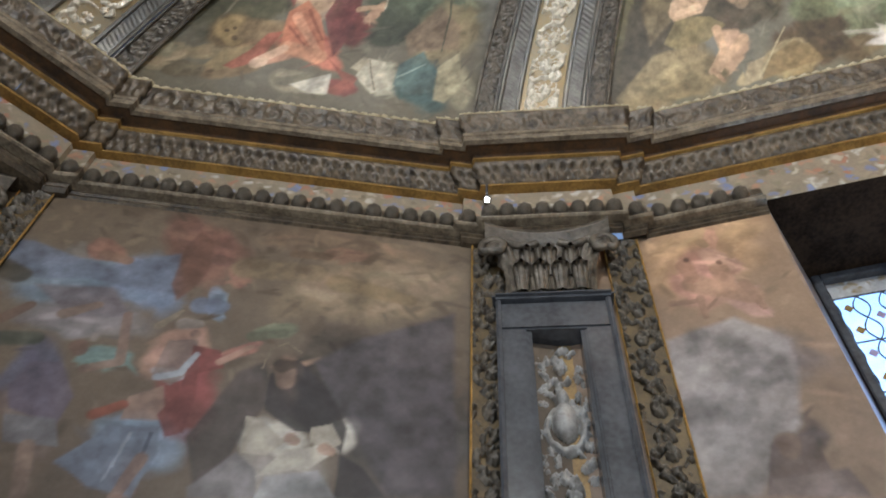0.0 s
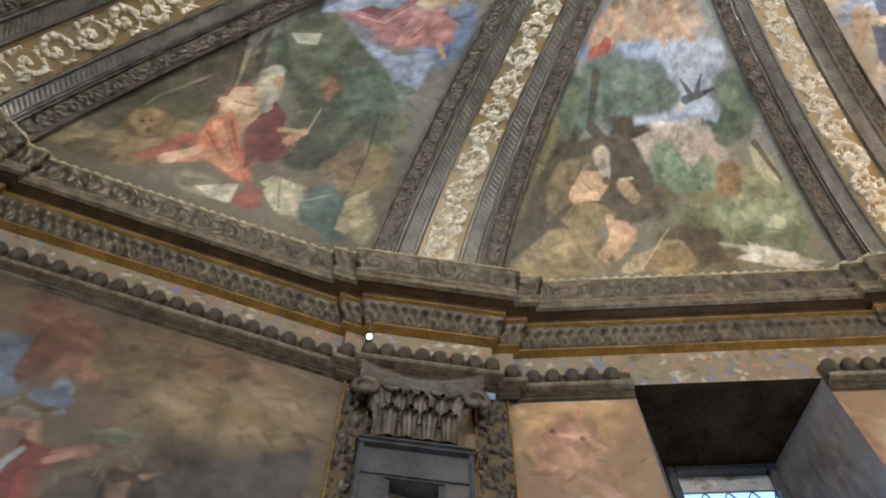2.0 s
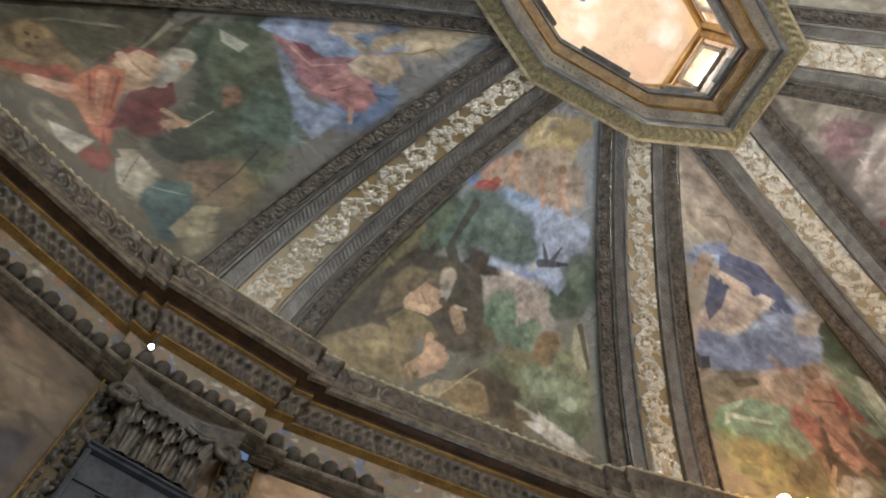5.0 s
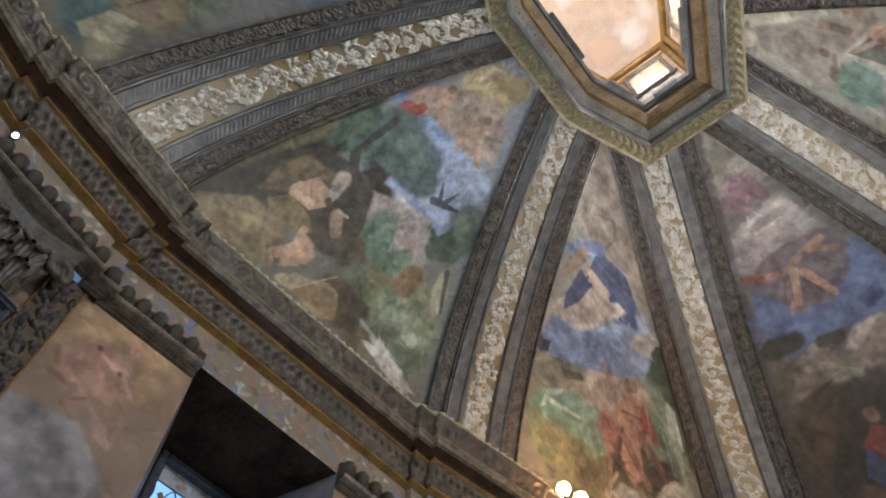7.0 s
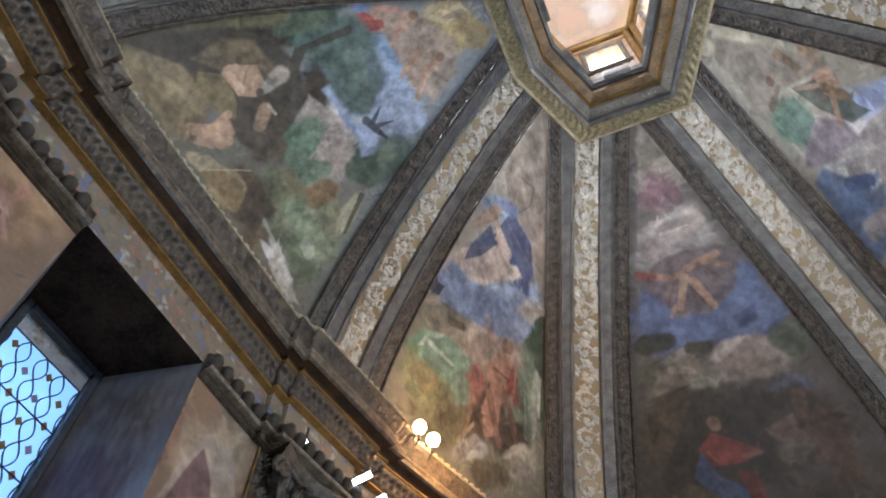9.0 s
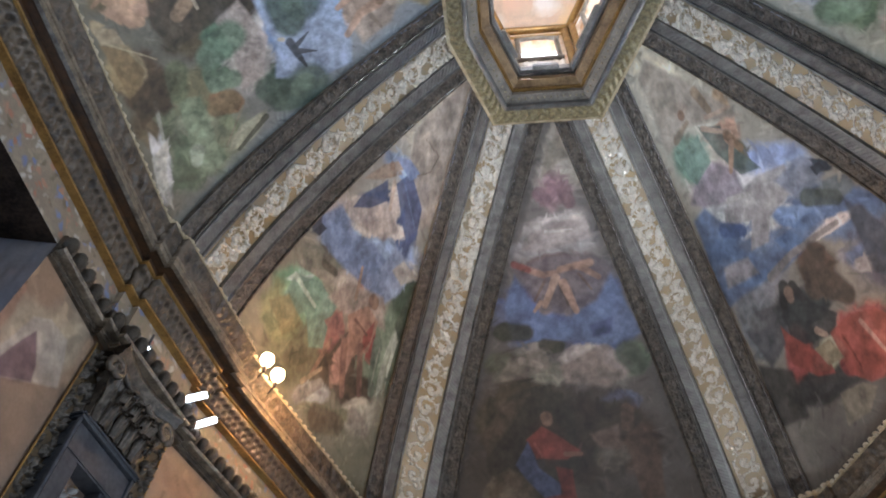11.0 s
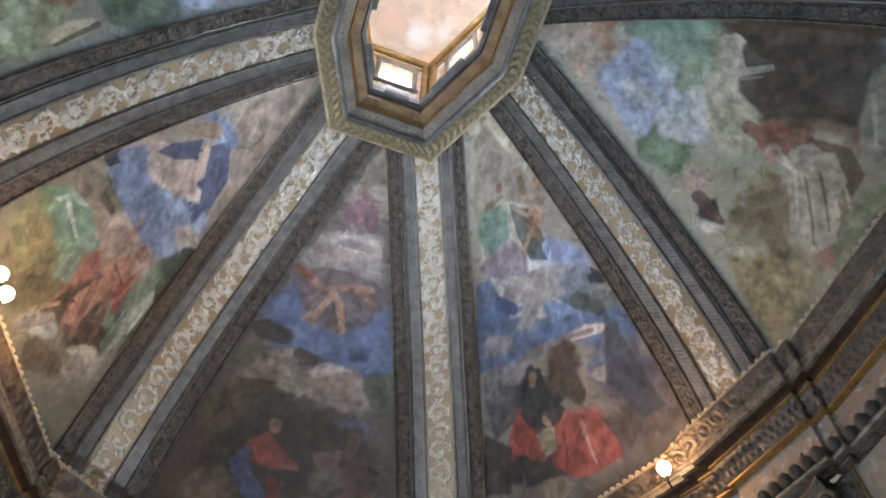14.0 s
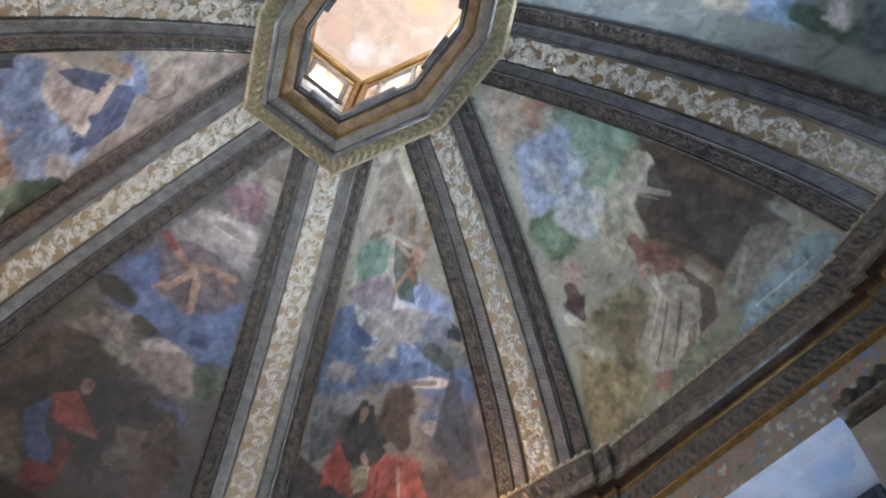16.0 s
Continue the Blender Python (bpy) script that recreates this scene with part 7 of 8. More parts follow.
# ---- ribs of the vault ----
def rib_surface(k, s, x, lift):
    """Point on the face of rib k: x from -1 to 1 across, lifted off the vault by lift."""
    l, r, c = rib_side(k, s, -1), rib_side(k, s, 1), rib_line(k, s)
    t = np.gradient(c, axis=0)
    across = r - l
    n = np.cross(t, across)
    n /= np.linalg.norm(n, axis=1)[:, None]
    n *= np.sign(((np.array([0, 0, 5.0]) - c) * n).sum(1))[:, None]
    mid = (l + r) / 2
    bow = (c - mid) * 0.35 * (1 - abs(x))
    return mid + across / 2 * x + bow + n * (lift + 0.03)


def rib_band(k, s, edges):
    """A strip of the rib with the profile edges: (x, lift) pairs."""
    return grid_mesh(np.stack([rib_surface(k, s, x, h) for x, h in edges], 1))


def smooth(x, a, b):
    t = np.clip((x - a) / (b - a), 0, 1)
    return t * t * (3 - 2 * t)


def scroll_height(y, x, w, period, seed=0):
    """Relief, 0 to 1, of a run of leafy scrolls: y metres along, x metres across a band of half width w."""
    y = y + 0.12 * period * np.sin(y / period * 1.7)
    i = np.floor(y / period)
    turn = np.where(i.astype(int) % 2 == 0, 1.0, -1.0)
    wild = np.sin(i * 12.9898) * 0.5
    dy, dx = y - (i + 0.5 + 0.08 * wild) * period, (x + 0.1 * w * turn) * turn
    r, a = np.hypot(dy, dx), np.arctan2(dx, dy) + wild
    big = min(0.5 * period, 0.9 * w) * (0.9 + 0.2 * wild)
    arm = np.cos(a - r / (0.5 * big) * np.pi)
    lobes = 0.5 + 0.5 * np.cos(8 * a + 9 * r / big + i)
    h = (0.3 + 0.7 * smooth(arm, -0.5, 0.6)) * smooth(r, big * 1.08, big * 0.95) * (0.6 + 0.4 * lobes)
    h = np.maximum(h, smooth(r, big * 0.26, big * 0.08))
    fan = smooth(r, big * 0.86, big * 1.05) * smooth(np.cos(4 * a + 0.7 * i + 1.2), -0.75, 0.1) * (0.45 + 0.55 * smooth(np.cos(13 * a + 5 * r / big + 3 * wild), -0.9, 0.6))
    vein = 0.8 + 0.2 * np.sin(y * 170 + 30 * np.sin(x * 50 + i))
    return np.maximum(h, 0.8 * fan) * vein * smooth(np.abs(x), w, w * 0.93)


def rib_relief(k, x0, x1, ny, nx, fn, lift):
    """A dense strip of the rib from x0 to x1 whose height comes from fn(metres along, metres across, half width)."""
    s = np.linspace(0, 1, ny) ** 1.15
    c = rib_line(k, s)
    along = np.concatenate([[0], np.cumsum(np.linalg.norm(np.diff(c, axis=0), axis=1))])
    xs = np.linspace(x0, x1, nx)
    wide = np.linalg.norm(rib_side(k, s, 1) - rib_side(k, s, -1), axis=1) / 2
    p = np.stack([rib_surface(k, s, x, 0.0) for x in xs], 1)
    q = np.stack([rib_surface(k, s, x, 1.0) for x in xs], 1)
    half = (x1 - x0) / 2 * wide
    h = fn(np.repeat(along[:, None], nx, 1), (xs[None] - (x0 + x1) / 2) * wide[:, None], float(half.mean()))
    return p + (q - p) * (lift + h)[..., None], h


def only_where(p, keep):
    """The grid p without the faces of which keep is false."""
    v, _, f = grid_mesh(p)
    f = np.array(f)[keep[:-1, :-1].ravel() | keep[1:, 1:].ravel()]
    used, back = np.unique(f, return_inverse=True)
    return np.array(v)[used].tolist(), [], back.reshape(-1, 4).tolist()


def leaf_run(y, x, w):
    p = 1.5 * w
    return 0.022 * scroll_height(y, x, w, p) - 0.004


def fluted(y, x, w):
    return 0.004 * np.sin((y + x * 0.8) * 150) * smooth(np.abs(x), w, w * 0.85)


for k in range(8):
    rib = thing("vault_rib", "curved stucco rib with dark carved borders and white and gold scrolls", "rib", group="ribs of the vault")
    seen = k in (0, 1, 2, 3, 4, 5, 6)
    ny = 420 if seen else 60
    s = np.linspace(0, 1, 64) ** 1.3
    part("ground_band", rib_band(k, s, [(-0.31, 0.012), (0.31, 0.012)]), BAND, rib, "gilded ground of the scrollwork", True)
    p, h = rib_relief(k, -0.29, 0.29, ny, 44 if seen else 8, lambda y, x, w: 0.065 * scroll_height(y, x, w, 1.9 * w), 0.006)
    part("scroll_relief", only_where(p, h > 0.016), WHITE, rib, "white stucco scrolls", True)
    for side in (-1, 1):
        part("edge_moulding", rib_band(k, s, [(side * 0.64, 0.0), (side * 0.635, 0.05), (side * 0.6, 0.055), (side * 0.575, 0.03)]), SILVER, rib)
        p, h = rib_relief(k, *sorted((side * 0.575, side * 0.38)), ny, 12, fluted, 0.03)
        part("silvered_band", grid_mesh(p), SILVER, rib, "grey silvered band with fine fluting", True)
        part("inner_moulding", rib_band(k, s, [(side * 0.38, 0.03), (side * 0.365, 0.055), (side * 0.325, 0.055), (side * 0.3, 0.0)]), SILVER, rib)
        part("border_edge", rib_band(k, s, [(side * 1.0, -0.06), (side * 0.995, 0.025), (side * 0.96, 0.03), (side * 0.945, 0.008)]), STUCCO_DARK, rib)
        p, h = rib_relief(k, *sorted((side * 0.945, side * 0.69)), ny, 18 if seen else 4, leaf_run, 0.012)
        part("carved_border", grid_mesh(p), STUCCO_DARK, rib, "dark grey leaf-carved border", True)
        part("border_fillet", rib_band(k, s, [(side * 0.69, 0.008), (side * 0.68, 0.035), (side * 0.65, 0.035), (side * 0.64, -0.01)]), STUCCO_DARK, rib)

# ---- entablature: one moulded course round the octagon, breaking forward over every pilaster ----
def wall_frame(k):
    a, b = LIP[k % 8], LIP[(k + 1) % 8]
    d = unit(b - a)
    n = np.array([d[1], -d[0]])
    if n @ a < 0:
        n = -n
    return a, b, d, n  # n points outward


def course_path(k, o=0.0):
    """Plan points from the middle of corner k to the middle of corner k + 1 at the depth o behind the cornice's edge."""
    a, b, d, n = wall_frame(k)
    n0, n1 = unit(wall_frame(k - 1)[3] + n), unit(n + wall_frame(k + 1)[3])
    e = min(o * 1.4, 0.46)
    near, far = 0.63 - 0.52 * e, 0.79 - 0.55 * e

    def half(c, s, nc):
        pts = [(c + s * d * near, -0.1 + o), (c + s * d * near, -0.05 + o), (c + s * d * far, -0.05 + o), (c + s * d * far, o)]
        pts = [p + n * f for p, f in pts]
        return [c + nc * ((pts[0] - c) @ nc)] + pts  # the face of the break runs straight across the corner

    left, right = half(a, 1, n0), half(b, -1, n1)
    mid = [left[-1] + (right[-1] - left[-1]) * t for t in np.linspace(0, 1, 5)[1:-1]]
    return left + mid + right[::-1]


OPEN = {1: (1.29, 2.53), 5: (1.25, 2.5)}  # where the window niches begin and end along their walls
WALL_OFF = 0.33


def dense(path, step):
    """The path with points added so that none is further than step from the next, and the metres along it."""
    out = [path[0]]
    for p, q in zip(path, path[1:]):
        n = max(1, int(math.ceil(np.linalg.norm(q - p) / step)))
        out += [p + (q - p) * (i + 1) / n for i in range(n)]
    return out


def course(k, profile, span=None):
    rows = []
    for o, z in profile:
        path = course_path(k, o)
        if span:
            a, b, d, n = wall_frame(k)
            cut = a + d * span[1] + n * o
            path = path[:5] + [cut] if span[0] == "before" else [cut] + path[-5:]
        rows.append([(*p, z) for p in path])
    return grid_mesh(np.array(rows))


def carved_course(k, profile, fn, step=0.014):
    """A course whose surface is carved: fn(metres along, 0 to 1 across) gives the height of the relief."""
    o0, z0 = profile[0]
    counts = [max(1, int(math.ceil(np.linalg.norm(q - p) / step))) for p, q in zip(course_path(k, o0), course_path(k, o0)[1:])]
    rows = []
    for o, z in profile:
        path = course_path(k, o)
        pts = [path[0]]
        for (p, q), c in zip(zip(path, path[1:]), counts):
            pts += [p + (q - p) * (i + 1) / c for i in range(c)]
        rows.append([(*p, z) for p in pts])
    g = np.array(rows)
    along = np.concatenate([[0], np.cumsum(np.linalg.norm(np.diff(g[0], axis=0), axis=1))])
    t = np.linspace(0, 1, len(profile))
    n = np.cross(np.gradient(g, axis=1), np.gradient(g, axis=0))
    n /= np.linalg.norm(n, axis=2)[..., None] + 1e-9
    n *= np.sign((n * (np.array([0, 0, 3.0]) - g)).sum(2))[..., None]
    return grid_mesh(g + n * fn(along[None] + 0 * t[:, None], t[:, None] + 0 * along[None])[..., None])


def curve_profile(a, b, n, bulge):
    """n points from a to b, bowed out by bulge."""
    t = np.linspace(0, 1, n)
    d = np.array([b[1] - a[1], a[0] - b[0]])
    d = d / np.linalg.norm(d)
    return [(a[0] + (b[0] - a[0]) * i + d[0] * bulge * math.sin(math.pi * i), a[1] + (b[1] - a[1]) * i + d[1] * bulge * math.sin(math.pi * i)) for i in t]


def leaves(y, t):
    return 0.034 * scroll_height(y, (t - 0.5) * 0.2, 0.1, 0.19) * np.sin(np.pi * t) ** 0.5


def braid(y, t):
    a, b = np.sin(np.pi * (y / 0.075 + t * 1.3)), np.sin(np.pi * (y / 0.075 - t * 1.3))
    return 0.028 * np.maximum(smooth(np.abs(a), 0.35, 0.95), smooth(np.abs(b), 0.35, 0.95)) * smooth(np.sin(np.pi * t), 0.02, 0.3)



def course_at(k, o, z, spacing, steps=True):
    """Evenly spaced places along wall k's course, each with the angle of its run."""
    path, out = course_path(k, o), []
    for p, q in zip(path, path[1:]):
        length = np.linalg.norm(q - p)
        count = int(round(length / spacing))
        for i in range(count):
            out.append((*(p + (q - p) * (i + 0.5) / count), z, math.atan2(q[1] - p[1], q[0] - p[0]) + math.pi / 2))
    return out


bm = bmesh.new()
bmesh.ops.create_uvsphere(bm, u_segments=8, v_segments=5, radius=1)
for f in bm.faces:
    f.smooth = True
EGG = bpy.data.meshes.new("egg")
bm.to_mesh(EGG)
bm.free()
EGG.materials.append(STUCCO_DARK)

for k in range(8):
    ent = thing("entablature", "carved grey and gilded entablature with painted frieze under the vault", "cornice", kind="structure", group="entablature of the octagon")
    part("cornice_top", course(k, [(0.6, 6.64), (0.08, 6.62), (0.06, 6.585), (0.0, 6.58), (0.0, 6.56)]), GOLD_PALE, ent, "dusty gilded upper edge")
    part("carved_moulding", carved_course(k, curve_profile((0.0, 6.56), (0.08, 6.39), 15, -0.012), leaves), CORNICE, ent, "dark leaf-carved moulding", True)
    part("corona", course(k, [(0.08, 6.39), (0.05, 6.385), (0.05, 6.355), (0.06, 6.35), (0.06, 6.30), (0.09, 6.295)]), CORNICE_PALE, ent, "plain grey stucco fillet")
    part("soffit", course(k, [(0.09, 6.295), (0.11, 6.31), (0.17, 6.31), (0.18, 6.28)]), BROWN, ent, "dark brown soffit")
    part("gilt_fillet", course(k, [(0.18, 6.28), (0.172, 6.275), (0.172, 6.255), (0.19, 6.25)]), GOLD, ent, "thin gilded line")
    part("braided_moulding", carved_course(k, curve_profile((0.19, 6.25), (0.275, 6.1), 11, -0.02), braid), CORNICE, ent, "braided grey moulding", True)
    part("lower_gilt_fillet", course(k, [(0.275, 6.1), (0.268, 6.095), (0.268, 6.075), (0.33, 6.07)]), GOLD, ent, "thin gilded line")
    part("frieze", course(k, [(0.33, 6.07), (0.33, 5.95), (0.33, 5.82)]), FRIEZE, ent, "painted frieze with coloured flowers on pale plaster")
    lower = [(0.33, 5.82), (0.3, 5.815), (0.28, 5.8), (0.275, 5.73), (0.3, 5.69), (0.28, 5.685), (0.28, 5.66), (0.305, 5.645), (0.3, 5.62), (0.315, 5.61), (0.31, 5.59), (0.34, 5.575), (0.9, 5.575)]
    gap = OPEN.get(k, (9, 9))
    if k in OPEN:
        part("egg_moulding", course(k, lower[:-1], ("before", gap[0])), CORNICE, ent, "grey moulding under the eggs")
        part("egg_moulding", course(k, lower[:-1], ("after", gap[1])), CORNICE, ent, "grey moulding under the eggs")
        a, b, d, n = wall_frame(k)
        for g in gap:
            outline = [(*(a + d * g + n * o), z) for o, z in lower[:-1] + [(0.45, 5.575), (0.45, 5.82)]]
            part("moulding_end", (outline, [], [tuple(range(len(outline)))]), CORNICE, ent)
    else:
        part("egg_moulding", course(k, lower), CORNICE, ent, "grey moulding under the eggs")
    roll = [(0.28, 5.682), (0.25, 5.677), (0.238, 5.668), (0.238, 5.655), (0.25, 5.645), (0.305, 5.64)]
    for span in ((("before", gap[0]), ("after", gap[1])) if k in OPEN else (None,)):
        part("lower_roll", course(k, roll, span), CORNICE_PALE, ent, "worn pale roll under the eggs")
    a, b, d, n = wall_frame(k)
    if k in (0, 1, 2, 4, 5):
        for x, y, z, turn in course_at(k, 0.265, 5.75, 0.125):
            if gap[0] - 0.03 < (np.array((x, y)) - a) @ d < gap[1] + 0.03:
                continue
            egg = new("egg", EGG)
            egg.parent = ent
            egg.matrix_basis = Matrix.Translation((x, y, z)) @ Matrix.Rotation(turn, 4, "Z") @ Matrix.Diagonal((0.06, 0.055, 0.07, 1))
        beads = []
        for spacing, o, z, r in ((0.08, 0.05, 6.635, 0.034), (0.05, 0.02, 6.6, 0.015)):
            for x, y, z, turn in course_at(k, o, z, spacing):
                ring_pts = np.array([[(x + r * math.cos(w) * math.cos(e), y + r * math.sin(w) * math.cos(e), z + 0.95 * r * math.sin(e)) for w in np.linspace(0, 2 * math.pi, 7)[:-1]] for e in (-1.45, -0.6, 0.3, 1.2)])
                beads.append(grid_mesh(ring_pts, True))
        part("gilded_beads", merged(beads), BEADS, ent, "row of small gilded beads and eggs", True)["kind"] = "stuff"

# ---- walls ----
Z_WALL, SILL = 5.6, 2.3


def quad_grid(a, b, z0, z1, n, m, dense_top=1.0):
    x = np.linspace(0, 1, m)
    rows = []
    for z in z0 + (z1 - z0) * np.linspace(0, 1, n) ** dense_top:
        rows.append([(a[0] + (b[0] - a[0]) * t, a[1] + (b[1] - a[1]) * t, z) for t in x])
    return np.array(rows)


FLOOR_Z = 0.0
for k in range(8):
    a, b, d, n = wall_frame(k)
    a, b = a + n * WALL_OFF - d * 0.2, b + n * WALL_OFF + d * 0.2
    wall = thing("wall_%d" % (k + 1), "plastered chapel wall with faded fresco painting", "wall", kind="structure")
    length = np.linalg.norm(b - a)
    spans = [(0, length, 0, Z_WALL + 0.03)]
    if k in OPEN:
        s0, s1 = OPEN[k][0] + 0.2, OPEN[k][1] + 0.2
        spans = [(0, s0, 0, Z_WALL + 0.03), (s1, length, 0, Z_WALL + 0.03), (s0, s1, 0, SILL)]
    if k == 7:  # unseen opening, added for the rear fill lamp
        half = length / 2
        spans = [(0, half - 1.1, 0, Z_WALL + 0.03), (half + 1.1, length, 0, Z_WALL + 0.03), (half - 1.1, half + 1.1, 3.5, Z_WALL + 0.03)]
    for x0, x1, z0, z1 in spans:
        m = max(4, int((x1 - x0) * (110 if k < 2 else 40)))
        rows = 340 if k < 2 else 130 if k in (2, 5) else 8
        m = m if rows > 8 else 4
        p = quad_grid(a + d * x0, a + d * x1, z0, z1, rows, m, 0.5)
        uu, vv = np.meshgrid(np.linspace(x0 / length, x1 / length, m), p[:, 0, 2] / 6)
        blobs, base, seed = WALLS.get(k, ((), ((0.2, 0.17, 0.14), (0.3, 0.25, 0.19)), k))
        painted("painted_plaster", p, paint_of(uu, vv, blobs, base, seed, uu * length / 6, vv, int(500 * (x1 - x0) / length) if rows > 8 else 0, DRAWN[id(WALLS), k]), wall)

# the masonry behind, which closes the place
shell = thing("outer_masonry", "plain plastered masonry behind the walls", "wall", kind="structure")
for k in range(8):
    if k in OPEN or k == 7:
        continue
    a, b, d, n = wall_frame(k)
    part("masonry", grid_mesh(quad_grid(a + n * 0.8 - d * 0.5, b + n * 0.8 + d * 0.5, 0, 7.4, 2, 2)), PLAIN, shell)
floor = thing("floor", "worn grey stone floor of the chapel", "floor", kind="structure")
part("paving", ([(-6, -8, 0), (6, -8, 0), (6, 8, 0), (-6, 8, 0)], [], [(0, 1, 2, 3)]), STONE, floor)

# ---- plan of the oculus ----
def octa(scale, z, off=0.0):
    c = RING.mean(0)
    out = []
    for v in RING:
        w = v - c
        out.append((*(c + w * scale + unit(w) * off), z))
    return out


# ---- ring of the oculus ----
def octa_path(off):
    p = np.array([v[:2] for v in octa(1.0, 0, 0)])
    out = []
    for i in range(8):
        a, b, c = p[i - 1], p[i], p[(i + 1) % 8]
        n0, n1 = unit(np.array([-(b - a)[1], (b - a)[0]])), unit(np.array([-(c - b)[1], (c - b)[0]]))
        n0, n1 = (n0 if n0 @ b > 0 else -n0), (n1 if n1 @ b > 0 else -n1)
        m = unit(n0 + n1)
        out.append(b + m * off / max(m @ n0, 0.3))
    return np.array(out)


def ring_course(profile):
    return grid_mesh(np.array([[(*p, z) for p in octa_path(o)] for o, z in profile]), True)


def ring_carved(profile, fn, step=0.012):
    rows = []
    base = octa_path(profile[0][0])
    counts = [max(2, int(np.linalg.norm(base[(i + 1) % 8] - base[i]) / step)) for i in range(8)]
    for o, z in profile:
        p, row = octa_path(o), []
        for i in range(8):
            row += [(*(p[i] + (p[(i + 1) % 8] - p[i]) * j / counts[i]), z) for j in range(counts[i])]
        rows.append(row)
    g = np.array(rows)
    along = np.concatenate([[0], np.cumsum(np.linalg.norm(np.diff(g[0], axis=0), axis=1))])
    t = np.linspace(0, 1, len(profile))
    n = np.cross(np.gradient(g, axis=1), np.gradient(g, axis=0))
    n /= np.linalg.norm(n, axis=2)[..., None] + 1e-9
    n *= np.sign((n * (np.array([0, 0, 3.0]) - g)).sum(2))[..., None]
    return grid_mesh(g + n * fn(along[None] + 0 * t[:, None], t[:, None] + 0 * along[None])[..., None], True)


def chevrons(y, t):
    v = np.abs(t - 0.5) * 2
    return 0.012 * smooth(np.sin(2 * np.pi * (y / 0.085 + v * 0.55)), -0.2, 0.7) * smooth(v, 0.95, 0.75)


ring = thing("oculus_ring", "gilded and grey moulded octagonal ring round the lantern opening", "moulding", kind="structure")
part("outer_fillet", ring_course([(0.06, 8.4), (0.06, 8.19), (0.03, 8.17)]), GOLD_PALE, ring)
part("braid_band", ring_carved(curve_profile((0.03, 8.17), (-0.1, 8.15), 11, 0.0), chevrons), GOLD_BRAID, ring, "dull gilded braid band", True)
part("silver_band", ring_course([(-0.1, 8.15), (-0.105, 8.125), (-0.125, 8.115), (-0.145, 8.125), (-0.15, 8.17)]), SILVER, ring, "grey silvered moulding")
part("beaded_band", ring_course([(-0.15, 8.17), (-0.225, 8.2), (-0.23, 8.25)]), STUCCO, ring, "dark grey band")
part("gilt_step", ring_course([(-0.23, 8.25), (-0.25, 8.245), (-0.255, 8.275)]), GOLD, ring)
part("brown_step", ring_course([(-0.255, 8.275), (-0.325, 8.3), (-0.325, 8.37)]), RING_BROWN, ring, "brown stepped moulding")
part("inner_step", ring_course([(-0.325, 8.37), (-0.345, 8.365), (-0.35, 8.4), (-0.37, 8.41), (-0.37, 8.5), (-0.2, 8.52)]), SILVER, ring, "grey inner edge")
beads, dentils = [], []
for i in range(8):
    p, q = octa_path(-0.19)[i], octa_path(-0.19)[(i + 1) % 8]
    count = int(np.linalg.norm(q - p) / 0.055)
    for j in range(count):
        x, y = p + (q - p) * (j + 0.5) / count
        r = 0.011
        beads.append(grid_mesh(np.array([[(x + r * math.cos(w) * math.cos(e), y + r * math.sin(w) * math.cos(e), 8.184 + r * math.sin(e)) for w in np.linspace(0, 2 * math.pi, 7)[:-1]] for e in (-1.4, -0.5, 0.5)]), True))
    # a carved block in the middle of every side, with a stepped grey edge over it
    p, q = octa_path(-0.3)[i], octa_path(-0.3)[(i + 1) % 8]
    mid, d = (p + q) / 2, q - p
    turn = math.degrees(math.atan2(d[1], d[0]))
    part("carved_block", box(mid[0], mid[1], 8.315, np.linalg.norm(d) * 0.5, 0.05, 0.03, 0.008, turn), GOLD, ring)
    p, q = octa_path(-0.385)[i], octa_path(-0.385)[(i + 1) % 8]
    mid, d = (p + q) / 2, q - p
    part("stepped_edge", box(mid[0], mid[1], 8.435, np.linalg.norm(d) * 0.55, 0.045, 0.07, 0.008, turn), SILVER, ring)
part("beads", merged(beads), GOLD_PALE, ring, "row of tiny beads", True)["kind"] = "stuff"

